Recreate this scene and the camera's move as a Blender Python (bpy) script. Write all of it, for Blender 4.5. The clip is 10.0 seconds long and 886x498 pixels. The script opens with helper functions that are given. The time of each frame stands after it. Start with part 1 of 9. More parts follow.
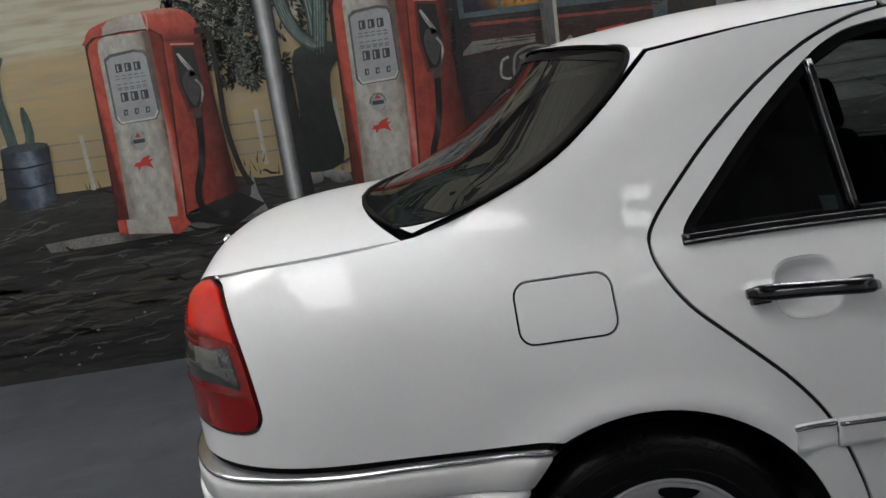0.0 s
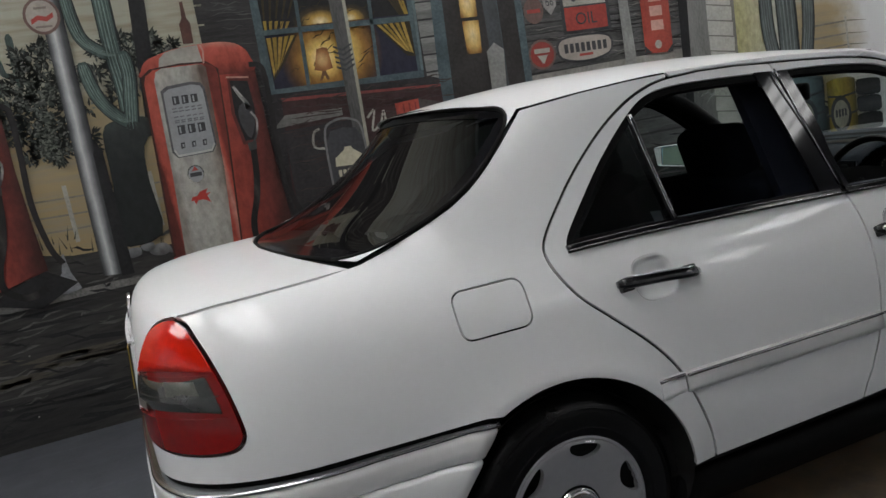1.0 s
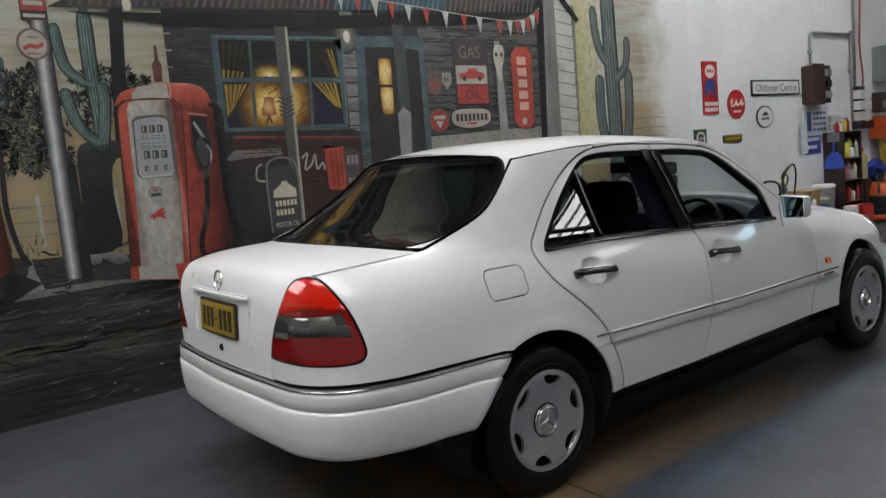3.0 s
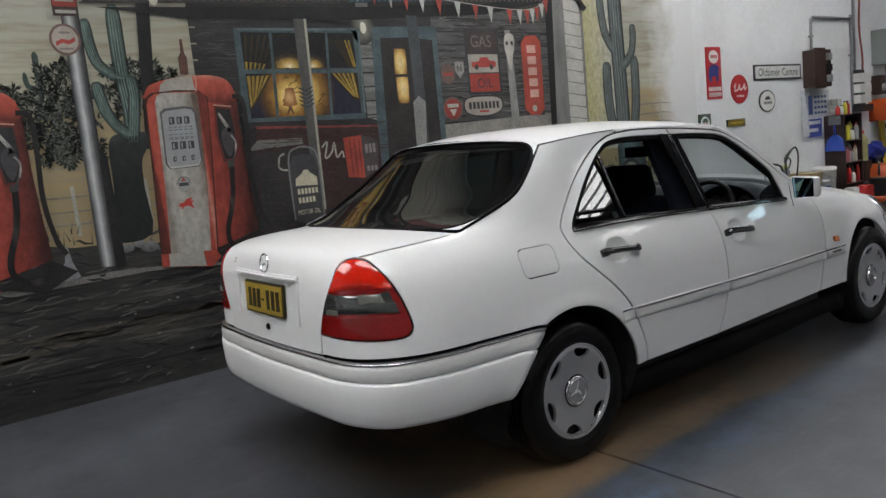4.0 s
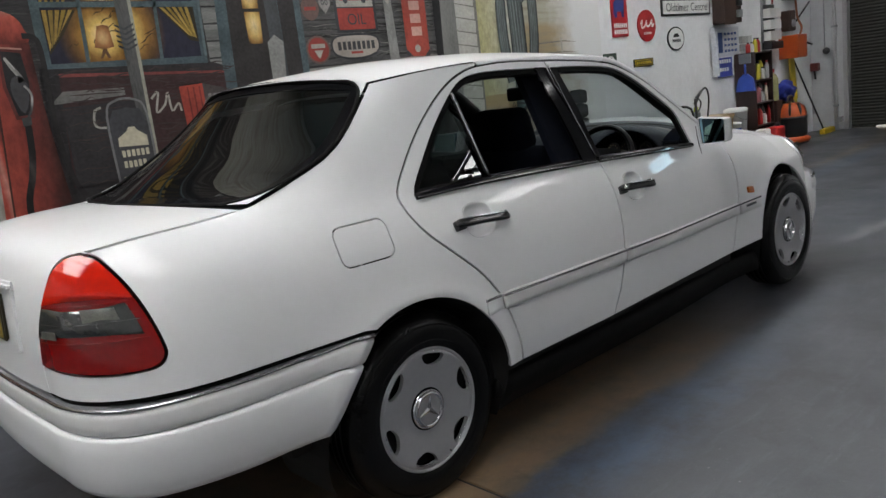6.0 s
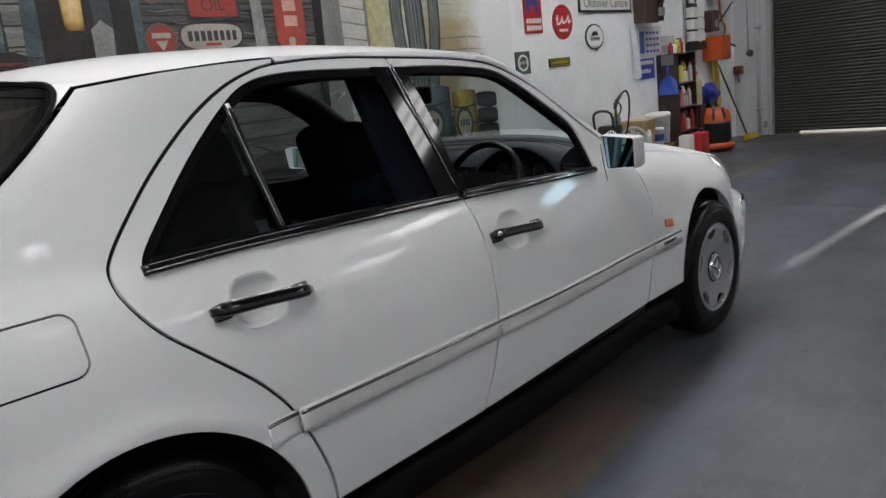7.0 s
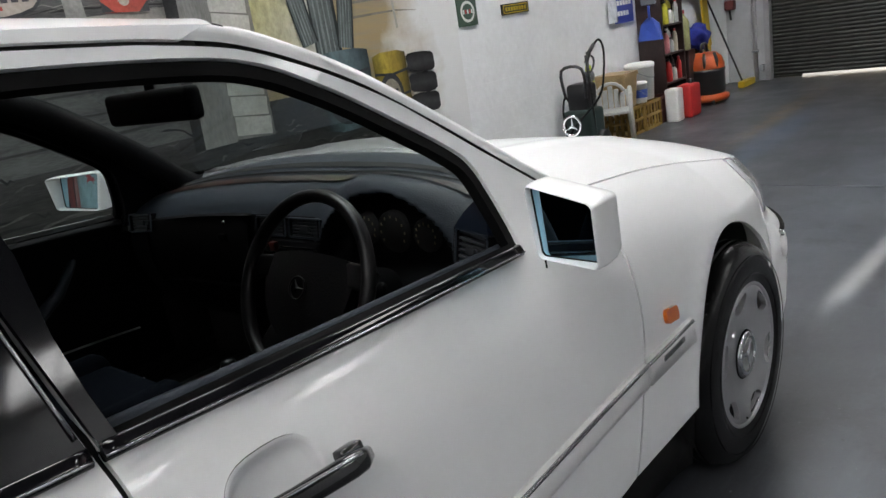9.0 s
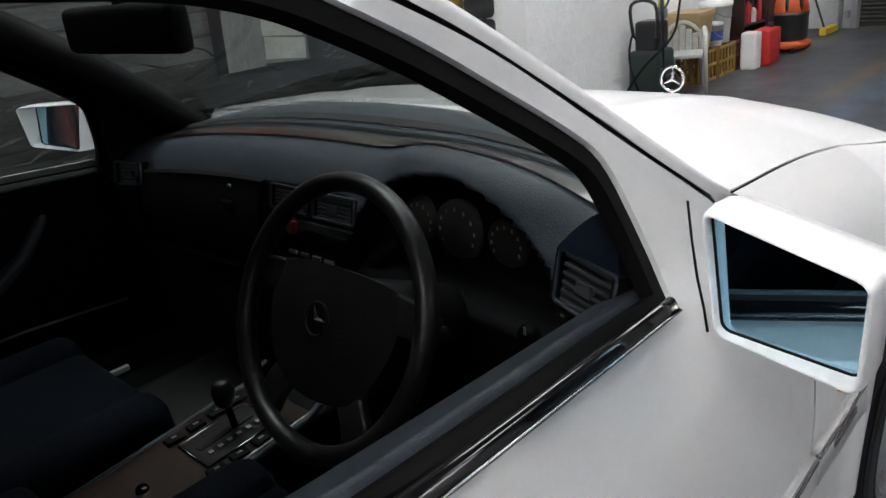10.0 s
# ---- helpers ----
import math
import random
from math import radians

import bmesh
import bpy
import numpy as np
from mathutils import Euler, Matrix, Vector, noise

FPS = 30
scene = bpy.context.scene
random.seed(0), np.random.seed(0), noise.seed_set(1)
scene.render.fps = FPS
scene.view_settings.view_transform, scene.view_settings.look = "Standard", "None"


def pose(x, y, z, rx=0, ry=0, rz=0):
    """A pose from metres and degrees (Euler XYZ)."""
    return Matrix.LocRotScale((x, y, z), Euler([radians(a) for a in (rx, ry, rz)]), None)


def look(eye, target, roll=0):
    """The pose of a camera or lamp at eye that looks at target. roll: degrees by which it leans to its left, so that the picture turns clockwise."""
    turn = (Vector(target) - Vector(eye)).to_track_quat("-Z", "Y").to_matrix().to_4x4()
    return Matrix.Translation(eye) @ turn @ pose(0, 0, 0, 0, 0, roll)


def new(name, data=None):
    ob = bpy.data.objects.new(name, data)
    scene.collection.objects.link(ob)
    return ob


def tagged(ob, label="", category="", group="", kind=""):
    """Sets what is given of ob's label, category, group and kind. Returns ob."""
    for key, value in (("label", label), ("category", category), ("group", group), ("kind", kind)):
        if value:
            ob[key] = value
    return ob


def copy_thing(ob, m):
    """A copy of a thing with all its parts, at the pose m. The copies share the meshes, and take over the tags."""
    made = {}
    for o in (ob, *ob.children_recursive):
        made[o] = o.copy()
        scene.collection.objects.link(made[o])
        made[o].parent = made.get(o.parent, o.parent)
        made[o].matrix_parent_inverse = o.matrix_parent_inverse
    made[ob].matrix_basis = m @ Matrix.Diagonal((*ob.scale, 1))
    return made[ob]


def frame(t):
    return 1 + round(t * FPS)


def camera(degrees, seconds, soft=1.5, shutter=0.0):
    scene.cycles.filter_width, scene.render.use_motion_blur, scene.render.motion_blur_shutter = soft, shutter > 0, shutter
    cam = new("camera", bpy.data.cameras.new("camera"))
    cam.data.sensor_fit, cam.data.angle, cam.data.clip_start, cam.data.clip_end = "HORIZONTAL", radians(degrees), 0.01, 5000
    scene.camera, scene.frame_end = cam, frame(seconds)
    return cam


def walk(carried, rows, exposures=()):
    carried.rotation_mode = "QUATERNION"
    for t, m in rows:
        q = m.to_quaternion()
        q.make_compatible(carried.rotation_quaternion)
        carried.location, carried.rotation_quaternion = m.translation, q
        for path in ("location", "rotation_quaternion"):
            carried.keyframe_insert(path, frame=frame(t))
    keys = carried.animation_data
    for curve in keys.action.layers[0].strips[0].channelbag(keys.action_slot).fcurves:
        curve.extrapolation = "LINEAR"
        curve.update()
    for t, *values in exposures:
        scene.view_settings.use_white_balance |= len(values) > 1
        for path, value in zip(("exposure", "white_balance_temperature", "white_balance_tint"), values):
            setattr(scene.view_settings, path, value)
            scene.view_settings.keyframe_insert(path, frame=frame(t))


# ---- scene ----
cam = camera(61.0, 10.0)
PATH = [
    (0, (-0.387, -2.146, 1.302), (-0.337, -0.188, 0.898), -8.4),
    (0.5, (-0.581, -2.262, 1.274), (-0.055, -0.365, 0.923), -9.1),
    (1, (-0.853, -2.38, 1.306), (-0.14, -0.537, 0.999), -9.8),
    (1.5, (-1.109, -2.557, 1.314), (-0.327, -0.73, 1.089), -8.8),
    (2, (-1.403, -2.67, 1.305), (-0.383, -0.984, 0.962), -8.1),
    (2.5, (-1.694, -2.72, 1.316), (-0.434, -1.204, 0.981), -8.7),
    (3, (-1.974, -2.881, 1.332), (-0.788, -1.286, 1.108), -5.1),
    (3.2, (-2.066, -2.942, 1.347), (-0.897, -1.33, 1.157), -5.9),
    (4.3, (-2.199, -2.913, 1.331), (-0.994, -1.343, 1.044), -5.8),
    (4.5, (-2.199, -2.904, 1.324), (-0.969, -1.356, 1.024), -5.5),
    (5, (-2.089, -2.824, 1.297), (-0.759, -1.381, 0.91), -7.3),
    (5.2, (-1.984, -2.786, 1.305), (-0.593, -1.418, 0.864), -8.4),
    (6.3, (-1.161, -2.41, 1.249), (0.125, -0.931, 0.849), -7.0),
    (6.5, (-0.999, -2.331, 1.253), (0.321, -0.898, 0.801), -6.8),
    (7, (-0.545, -2.163, 1.251), (0.884, -0.831, 0.824), -6.6),
    (7.5, (-0.153, -2.008, 1.249), (1.226, -0.649, 0.749), -8.7),
    (8, (0.203, -1.87, 1.263), (1.74, -0.73, 0.683), -6.7),
    (8.5, (0.574, -1.71, 1.25), (2.115, -0.523, 0.786), -8.7),
    (9, (0.813, -1.493, 1.278), (2.229, -0.196, 0.718), -9.5),
    (9.5, (0.962, -1.266, 1.285), (2.344, 0.027, 0.64), -6.1),
    (10, (1.141, -1.099, 1.268), (2.446, 0.231, 0.541), -6.4),
]
# the clip's own camera brightens and darkens a little on its way
EXPOSURES = [(0, -0.26), (1, -0.40), (2, -0.32), (3, -0.20), (4.5, -0.16), (6.5, -0.05), (7.5, 0.10), (8.5, 0.34), (9.5, 0.40), (10, 0.50)]
walk(cam, [(t, look(eye, target, roll)) for t, eye, target, roll in PATH], EXPOSURES)

# ---- world, sun, lights ----
world = bpy.data.worlds.new("world")
scene.world = world
world.use_nodes = True
wn = world.node_tree.nodes
sky = wn.new("ShaderNodeTexSky")
sky.sky_type, sky.sun_disc = "NISHITA", False
sky.sun_elevation, sky.sun_rotation = radians(25), radians(86)
world.node_tree.links.new(sky.outputs[0], wn["Background"].inputs[0])
wn["Background"].inputs[1].default_value = 0.1

sun = new("sun", bpy.data.lights.new("sun", "SUN"))
sun.data.energy, sun.data.angle, sun.data.color = 5.0, radians(0.7), (1, 0.97, 0.92)
sun.matrix_world = look((30, -2.6, 14), (0, -0.5, 0))

# ---- materials ----
MATS = {}


def principled(name):
    m = bpy.data.materials.new(name)
    m.use_nodes = True
    return m, m.node_tree.nodes, m.node_tree.links, m.node_tree.nodes["Principled BSDF"]


def mat(name, color, rough=0.5, metal=0.0, var=0.12, scale=6.0, bump=0.0, bscale=80.0, coat=0.0, spec=0.5, stain=None, stain_amount=0.0, stretch=(1, 1, 1), rvar=0.1):
    """A surface with broad and fine variation of tone and gloss, at real size."""
    if name in MATS:
        return MATS[name]
    m, n, l, b = principled(name)
    co = n.new("ShaderNodeTexCoord")
    mp = n.new("ShaderNodeMapping")
    mp.inputs["Scale"].default_value = stretch
    l.new(co.outputs["Object"], mp.inputs["Vector"])
    n1, n2 = n.new("ShaderNodeTexNoise"), n.new("ShaderNodeTexNoise")
    for t, s, d in ((n1, scale, 5), (n2, scale * 9, 6)):
        t.inputs["Scale"].default_value, t.inputs["Detail"].default_value = s, d
        l.new(mp.outputs[0], t.inputs["Vector"])
    add = n.new("ShaderNodeMath")
    add.operation = "ADD"
    l.new(n1.outputs["Fac"], add.inputs[0])
    l.new(n2.outputs["Fac"], add.inputs[1])
    rng = n.new("ShaderNodeMapRange")
    rng.inputs["From Min"].default_value, rng.inputs["From Max"].default_value = 0.65, 1.35
    rng.inputs["To Min"].default_value, rng.inputs["To Max"].default_value = 1 - var, 1 + var
    l.new(add.outputs[0], rng.inputs["Value"])
    mul = n.new("ShaderNodeMix")
    mul.data_type, mul.blend_type = "RGBA", "MULTIPLY"
    mul.inputs[0].default_value = 1
    mul.inputs[6].default_value = (*color, 1)
    l.new(rng.outputs[0], mul.inputs[7])
    out = mul.outputs[2]
    if stain:
        n3 = n.new("ShaderNodeTexNoise")
        n3.inputs["Scale"].default_value, n3.inputs["Detail"].default_value, n3.inputs["Roughness"].default_value = scale * 0.45, 9, 0.65
        l.new(mp.outputs[0], n3.inputs["Vector"])
        r3 = n.new("ShaderNodeMapRange")
        r3.inputs["From Min"].default_value, r3.inputs["From Max"].default_value = 0.5, 0.68
        r3.inputs["To Max"].default_value = stain_amount
        l.new(n3.outputs["Fac"], r3.inputs["Value"])
        mx = n.new("ShaderNodeMix")
        mx.data_type = "RGBA"
        l.new(r3.outputs[0], mx.inputs[0])
        l.new(out, mx.inputs[6])
        mx.inputs[7].default_value = (*stain, 1)
        out = mx.outputs[2]
    l.new(out, b.inputs["Base Color"])
    rr = n.new("ShaderNodeMapRange")
    rr.inputs["To Min"].default_value, rr.inputs["To Max"].default_value = max(0.02, rough * (1 - rvar)), min(1, rough * (1 + rvar))
    l.new(n1.outputs["Fac"], rr.inputs["Value"])
    l.new(rr.outputs[0], b.inputs["Roughness"])
    b.inputs["Metallic"].default_value = metal
    b.inputs["Specular IOR Level"].default_value = spec
    b.inputs["Coat Weight"].default_value = coat
    b.inputs["Coat Roughness"].default_value = 0.012
    if bump:
        n4 = n.new("ShaderNodeTexNoise")
        n4.inputs["Scale"].default_value, n4.inputs["Detail"].default_value = bscale, 4
        l.new(mp.outputs[0], n4.inputs["Vector"])
        bp = n.new("ShaderNodeBump")
        bp.inputs["Strength"].default_value, bp.inputs["Distance"].default_value = bump, 0.004
        l.new(n4.outputs["Fac"], bp.inputs["Height"])
        l.new(bp.outputs[0], b.inputs["Normal"])
    MATS[name] = m
    return m


def glass(name, tint, gain=1.0):
    """A thin pane: tinted, with gloss that grows towards grazing angles."""
    m, n, l, b = principled(name)
    n.remove(b)
    tr, gl, mx, lw = n.new("ShaderNodeBsdfTransparent"), n.new("ShaderNodeBsdfGlossy"), n.new("ShaderNodeMixShader"), n.new("ShaderNodeLayerWeight")
    tr.inputs[0].default_value = (*tint, 1)
    gl.inputs["Roughness"].default_value = 0.01
    lw.inputs["Blend"].default_value = 0.5
    pw, k = n.new("ShaderNodeMath"), n.new("ShaderNodeMath")
    pw.operation, pw.inputs[1].default_value = "POWER", 4
    k.operation, k.use_clamp = "MULTIPLY_ADD", True
    k.inputs[1].default_value, k.inputs[2].default_value = 0.9, 0.08 * gain
    l.new(lw.outputs["Facing"], pw.inputs[0])
    l.new(pw.outputs[0], k.inputs[0])
    l.new(k.outputs[0], mx.inputs[0])
    l.new(tr.outputs[0], mx.inputs[1])
    l.new(gl.outputs[0], mx.inputs[2])
    l.new(mx.outputs[0], n["Material Output"].inputs[0])
    return m


def glow(name, color, strength):
    m, n, l, b = principled(name)
    b.inputs["Base Color"].default_value = (*color, 1)
    b.inputs["Emission Color"].default_value = (*color, 1)
    b.inputs["Emission Strength"].default_value = strength
    return m


def pt(name, color, var=0.25, scale=5.0, rough=0.55, stretch=(1, 1, 1), stain=(0.05, 0.05, 0.05), stain_amount=0.25):
    """Mural paint, brushed and weathered, on rendered block."""
    return mat("paint_" + name, color, rough, var=var, scale=scale, bump=0.25, bscale=50, stretch=stretch, stain=stain, stain_amount=stain_amount, spec=0.3)


WHITE_CAR = mat("white_car_paint", (0.76, 0.765, 0.77), 0.6, var=0.012, scale=3, coat=0.65, rvar=0.05, spec=0.05)
CLAD = mat("satin_grey_cladding", (0.66, 0.655, 0.65), 0.30, var=0.02, coat=0.3)
# chrome darkened in colour for the dark floor that its trim reflects
DARKENED_CHROME = mat("darkened_chrome", (0.26, 0.26, 0.27), 0.12, metal=1, var=0.15, scale=20)
# bumper chrome, its dark reflection put into a greyer colour
GREYED_CHROME = mat("greyed_chrome_trim", (0.46, 0.46, 0.47), 0.2, metal=1, var=0.1, scale=20)
CHROME = mat("chrome", (0.78, 0.78, 0.79), 0.09, metal=1, var=0.04)
BLACK_GLOSS = mat("black_gloss_trim", (0.004, 0.004, 0.005), 0.06, var=0.2, spec=0.35)
HANDLE = mat("black_gloss_handle", (0.004, 0.004, 0.005), 0.05, var=0.2, coat=0.4)
RUBBER = mat("black_rubber", (0.006, 0.006, 0.006), 0.6, spec=0.08, var=0.25, scale=20)
TYRE = mat("tyre_rubber", (0.005, 0.005, 0.005), 0.24, var=0.3, scale=15, bump=0.15, bscale=120, spec=0.20)
SILVER = mat("silver_wheel_paint", (0.42, 0.42, 0.43), 0.34, metal=0.55, var=0.05, coat=0.3)
# cabin colours are cut down so the interior's shade sits in them
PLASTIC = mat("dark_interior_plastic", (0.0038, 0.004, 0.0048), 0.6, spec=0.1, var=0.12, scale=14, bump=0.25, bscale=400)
# dash vinyl, its tone lifted for the light on the padded top
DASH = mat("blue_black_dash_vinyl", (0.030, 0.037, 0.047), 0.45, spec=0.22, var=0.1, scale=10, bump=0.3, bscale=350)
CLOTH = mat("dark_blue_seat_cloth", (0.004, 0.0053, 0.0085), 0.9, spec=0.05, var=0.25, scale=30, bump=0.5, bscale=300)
LEATHER = mat("worn_black_leather", (0.005, 0.005, 0.0055), 0.34, spec=0.3, var=0.15, scale=20, bump=0.2, bscale=250)
WOOD = mat("dark_burl_wood", (0.014, 0.0065, 0.004), 0.32, var=0.5, scale=14, coat=0.25, stretch=(1, 3, 1))
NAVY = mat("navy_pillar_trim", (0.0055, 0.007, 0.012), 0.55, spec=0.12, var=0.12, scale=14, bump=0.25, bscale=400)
HEADLINER = mat("shaded_headliner", (0.016, 0.0165, 0.019), 0.95, spec=0.1, var=0.06, scale=20, bump=0.2, bscale=300)
RED_LIT = mat("lit_red_lens", (0.60, 0.014, 0.004), 0.12, var=0.16, scale=5, coat=0.6, spec=0.3)
RED_LENS = mat("red_lens", (0.22, 0.003, 0.003), 0.12, spec=0.3, var=0.14, scale=6, coat=0.6)
SMOKE_LENS = mat("smoked_lens", (0.035, 0.036, 0.034), 0.15, var=0.4, scale=12, coat=1.0)
AMBER = mat("amber_lens", (0.65, 0.14, 0.01), 0.2, var=0.1, coat=1.0)
CLEAR_LENS = mat("headlamp_lens", (0.84, 0.86, 0.88), 0.06, metal=0.5, var=0.15, scale=30, coat=1.0)
GLASS_CLEAR = glass("clear_car_glass", (0.66, 0.73, 0.72))
GLASS_TINT = glass("tinted_car_glass", (0.11, 0.155, 0.155))
GLASS_DARK = glass("dark_quarter_glass", (0.16, 0.18, 0.18), 0.8)
MIRROR = mat("blue_mirror_silver", (0.42, 0.68, 0.82), 0.015, metal=1, var=0.01)
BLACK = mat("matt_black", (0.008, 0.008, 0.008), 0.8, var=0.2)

# ---- mesh helpers ----


def finish(name, bm, material, parent=None, smooth=True, label=""):
    me = bpy.data.meshes.new(name)
    bm.to_mesh(me)
    bm.free()
    for mm in material if isinstance(material, (list, tuple)) else [material]:
        me.materials.append(mm)
    if smooth:
        for p in me.polygons:
            p.use_smooth = True
    ob = new(name, me)
    if parent:
        ob.parent = parent
    return tagged(ob, label)


def thing(name, label, category, group="", at=(0, 0, 0), kind=""):
    e = new(name)
    e.location = at
    e.empty_display_size = 0.1
    return tagged(e, label, category, group, kind)


def add_box(bm, a, b, bevel=0.0, seg=2, turn=None):
    r = bmesh.ops.create_cube(bm, size=1)
    vs = r["verts"]
    for v in vs:
        v.co = Vector([a[i] + (v.co[i] + 0.5) * (b[i] - a[i]) for i in range(3)])
    if bevel:
        es = list({e for v in vs for e in v.link_edges})
        q = bmesh.ops.bevel(bm, geom=es, offset=bevel, segments=seg, profile=0.6, affect="EDGES")
        vs = list({v for f in q["faces"] for v in f.verts} | {v for v in vs if v.is_valid})
    if turn is not None:
        c = (Vector(a) + Vector(b)) / 2
        for v in vs:
            v.co = c + turn @ (v.co - c)
    return vs


def box_part(name, a, b, material, parent=None, bevel=0.004, label="", turn=None):
    bm = bmesh.new()
    add_box(bm, a, b, bevel, 2, turn)
    return finish(name, bm, material, parent, False, label)


def add_tube(bm, pts, r, n=8, caps=True):
    pts = [Vector(p) for p in pts]
    rings, prev = [], None
    for i, p in enumerate(pts):
        t = (pts[min(i + 1, len(pts) - 1)] - pts[max(i - 1, 0)]).normalized()
        a = prev if prev is not None else (Vector((0, 0, 1)) if abs(t.z) < 0.9 else Vector((1, 0, 0)))
        u = (a - t * a.dot(t)).normalized()
        prev, w = u, t.cross(u)
        rr = r[i] if isinstance(r, (list, tuple)) else r
        rings.append([bm.verts.new(p + rr * (math.cos(k * 2 * math.pi / n) * u + math.sin(k * 2 * math.pi / n) * w)) for k in range(n)])
    for a, b in zip(rings, rings[1:]):
        for k in range(n):
            bm.faces.new((a[k], a[(k + 1) % n], b[(k + 1) % n], b[k]))
    if caps:
        bm.faces.new(rings[0][::-1])
        bm.faces.new(rings[-1])


def tube(name, pts, r, material, parent=None, n=8, label=""):
    bm = bmesh.new()
    add_tube(bm, pts, r, n)
    return finish(name, bm, material, parent, True, label)


def add_lathe(bm, profile, n=48, axis="z", centre=(0, 0, 0), closed=False):
    """Profile of (radius, height) turned about an axis through centre."""
    rings = []
    for r, h in profile:
        ring = []
        for k in range(n):
            a = 2 * math.pi * k / n
            c, s = r * math.cos(a), r * math.sin(a)
            p = {"z": (c, s, h), "y": (c, h, s), "x": (h, c, s)}[axis]
            ring.append(bm.verts.new(Vector(centre) + Vector(p)))
        rings.append(ring)
    pairs = list(zip(rings, rings[1:])) + ([(rings[-1], rings[0])] if closed else [])
    for a, b in pairs:
        for k in range(n):
            bm.faces.new((a[k], a[(k + 1) % n], b[(k + 1) % n], b[k]))
    bmesh.ops.recalc_face_normals(bm, faces=bm.faces)


def lathe(name, profile, material, parent=None, n=48, axis="z", centre=(0, 0, 0), closed=False, label=""):
    bm = bmesh.new()
    add_lathe(bm, profile, n, axis, centre, closed)
    bmesh.ops.remove_doubles(bm, verts=bm.verts, dist=1e-5)
    return finish(name, bm, material, parent, True, label)


def smooth_line(pts, n=6, closed=False):
    """Catmull-Rom through the points, n steps a span."""
    p = [np.array(q, float) for q in pts]
    out = []
    m = len(p)
    for i in range(m if closed else m - 1):
        a = p[(i - 1) % m] if closed or i else p[0]
        b, c = p[i], p[(i + 1) % m]
        d = p[(i + 2) % m] if closed or i + 2 < m else p[-1]
        for k in range(n):
            t = k / n
            out.append(0.5 * (2 * b + (c - a) * t + (2 * a - 5 * b + 4 * c - d) * t * t + (3 * b - a - 3 * c + d) * t ** 3))
    if not closed:
        out.append(p[-1])
    return [tuple(map(float, q)) for q in out]


def inset(poly, d):
    """A closed outline moved inwards by d."""
    p = np.array(poly)
    area = 0.5 * np.sum(p[:, 0] * np.roll(p[:, 1], -1) - np.roll(p[:, 0], -1) * p[:, 1])
    s = 1 if area > 0 else -1
    e = np.roll(p, -1, 0) - p
    e /= np.maximum(np.linalg.norm(e, axis=1, keepdims=True), 1e-9)
    nrm = s * np.stack([-e[:, 1], e[:, 0]], 1)
    a = np.roll(nrm, 1, 0)
    b = a + nrm
    b /= np.maximum((b * nrm).sum(1, keepdims=True), 0.5)
    return [tuple(q) for q in p + d * b]


def inside(q, poly):
    p = np.array(poly)
    x, y = q[:, 0][:, None], q[:, 1][:, None]
    x0, y0 = p[:, 0], p[:, 1]
    x1, y1 = np.roll(x0, -1), np.roll(y0, -1)
    cross = ((y0 > y) != (y1 > y)) & (x < (x1 - x0) * (y - y0) / (y1 - y0 + 1e-12) + x0)
    return cross.sum(1) % 2 == 1


def clean(poly, least=0.002):
    out = []
    for q in poly:
        if not out or math.dist(q, out[-1]) > least:
            out.append(q)
    if math.dist(out[0], out[-1]) < least:
        out.pop()
    return out


def flat_mesh(outer, holes=(), step=0.03):
    """Triangles that fill an outline, less its holes."""
    from mathutils.geometry import delaunay_2d_cdt
    loops = [clean(outer)] + [clean(h) for h in holes]
    verts, edges = [], []
    for lp in loops:
        k = len(verts)
        verts += lp
        edges += [(k + i, k + (i + 1) % len(lp)) for i in range(len(lp))]
    o = np.array(loops[0])
    if step:
        gx, gy = np.meshgrid(np.arange(o[:, 0].min() + step / 2, o[:, 0].max(), step), np.arange(o[:, 1].min() + step / 2, o[:, 1].max(), step))
        g = np.stack([gx.ravel(), gy.ravel()], 1)
        ok = inside(g, loops[0])
        for h in loops[1:]:
            ok &= ~inside(g, h)
        g = g[ok]
        border = np.array(verts)
        if len(g):
            far = np.array([np.min(np.sum((border - q) ** 2, 1)) for q in g]) > (0.4 * step) ** 2
            verts = verts + [tuple(q) for q in g[far]]
    vo, _, fo, *_ = delaunay_2d_cdt([Vector(v) for v in verts], edges, [], 0, 1e-6)
    v = np.array([tuple(q) for q in vo])
    c = np.array([v[list(f)].mean(0) for f in fo])
    ok = inside(c, loops[0])
    for h in loops[1:]:
        ok &= ~inside(c, h)
    return v, [f for f, k in zip(fo, ok) if k]


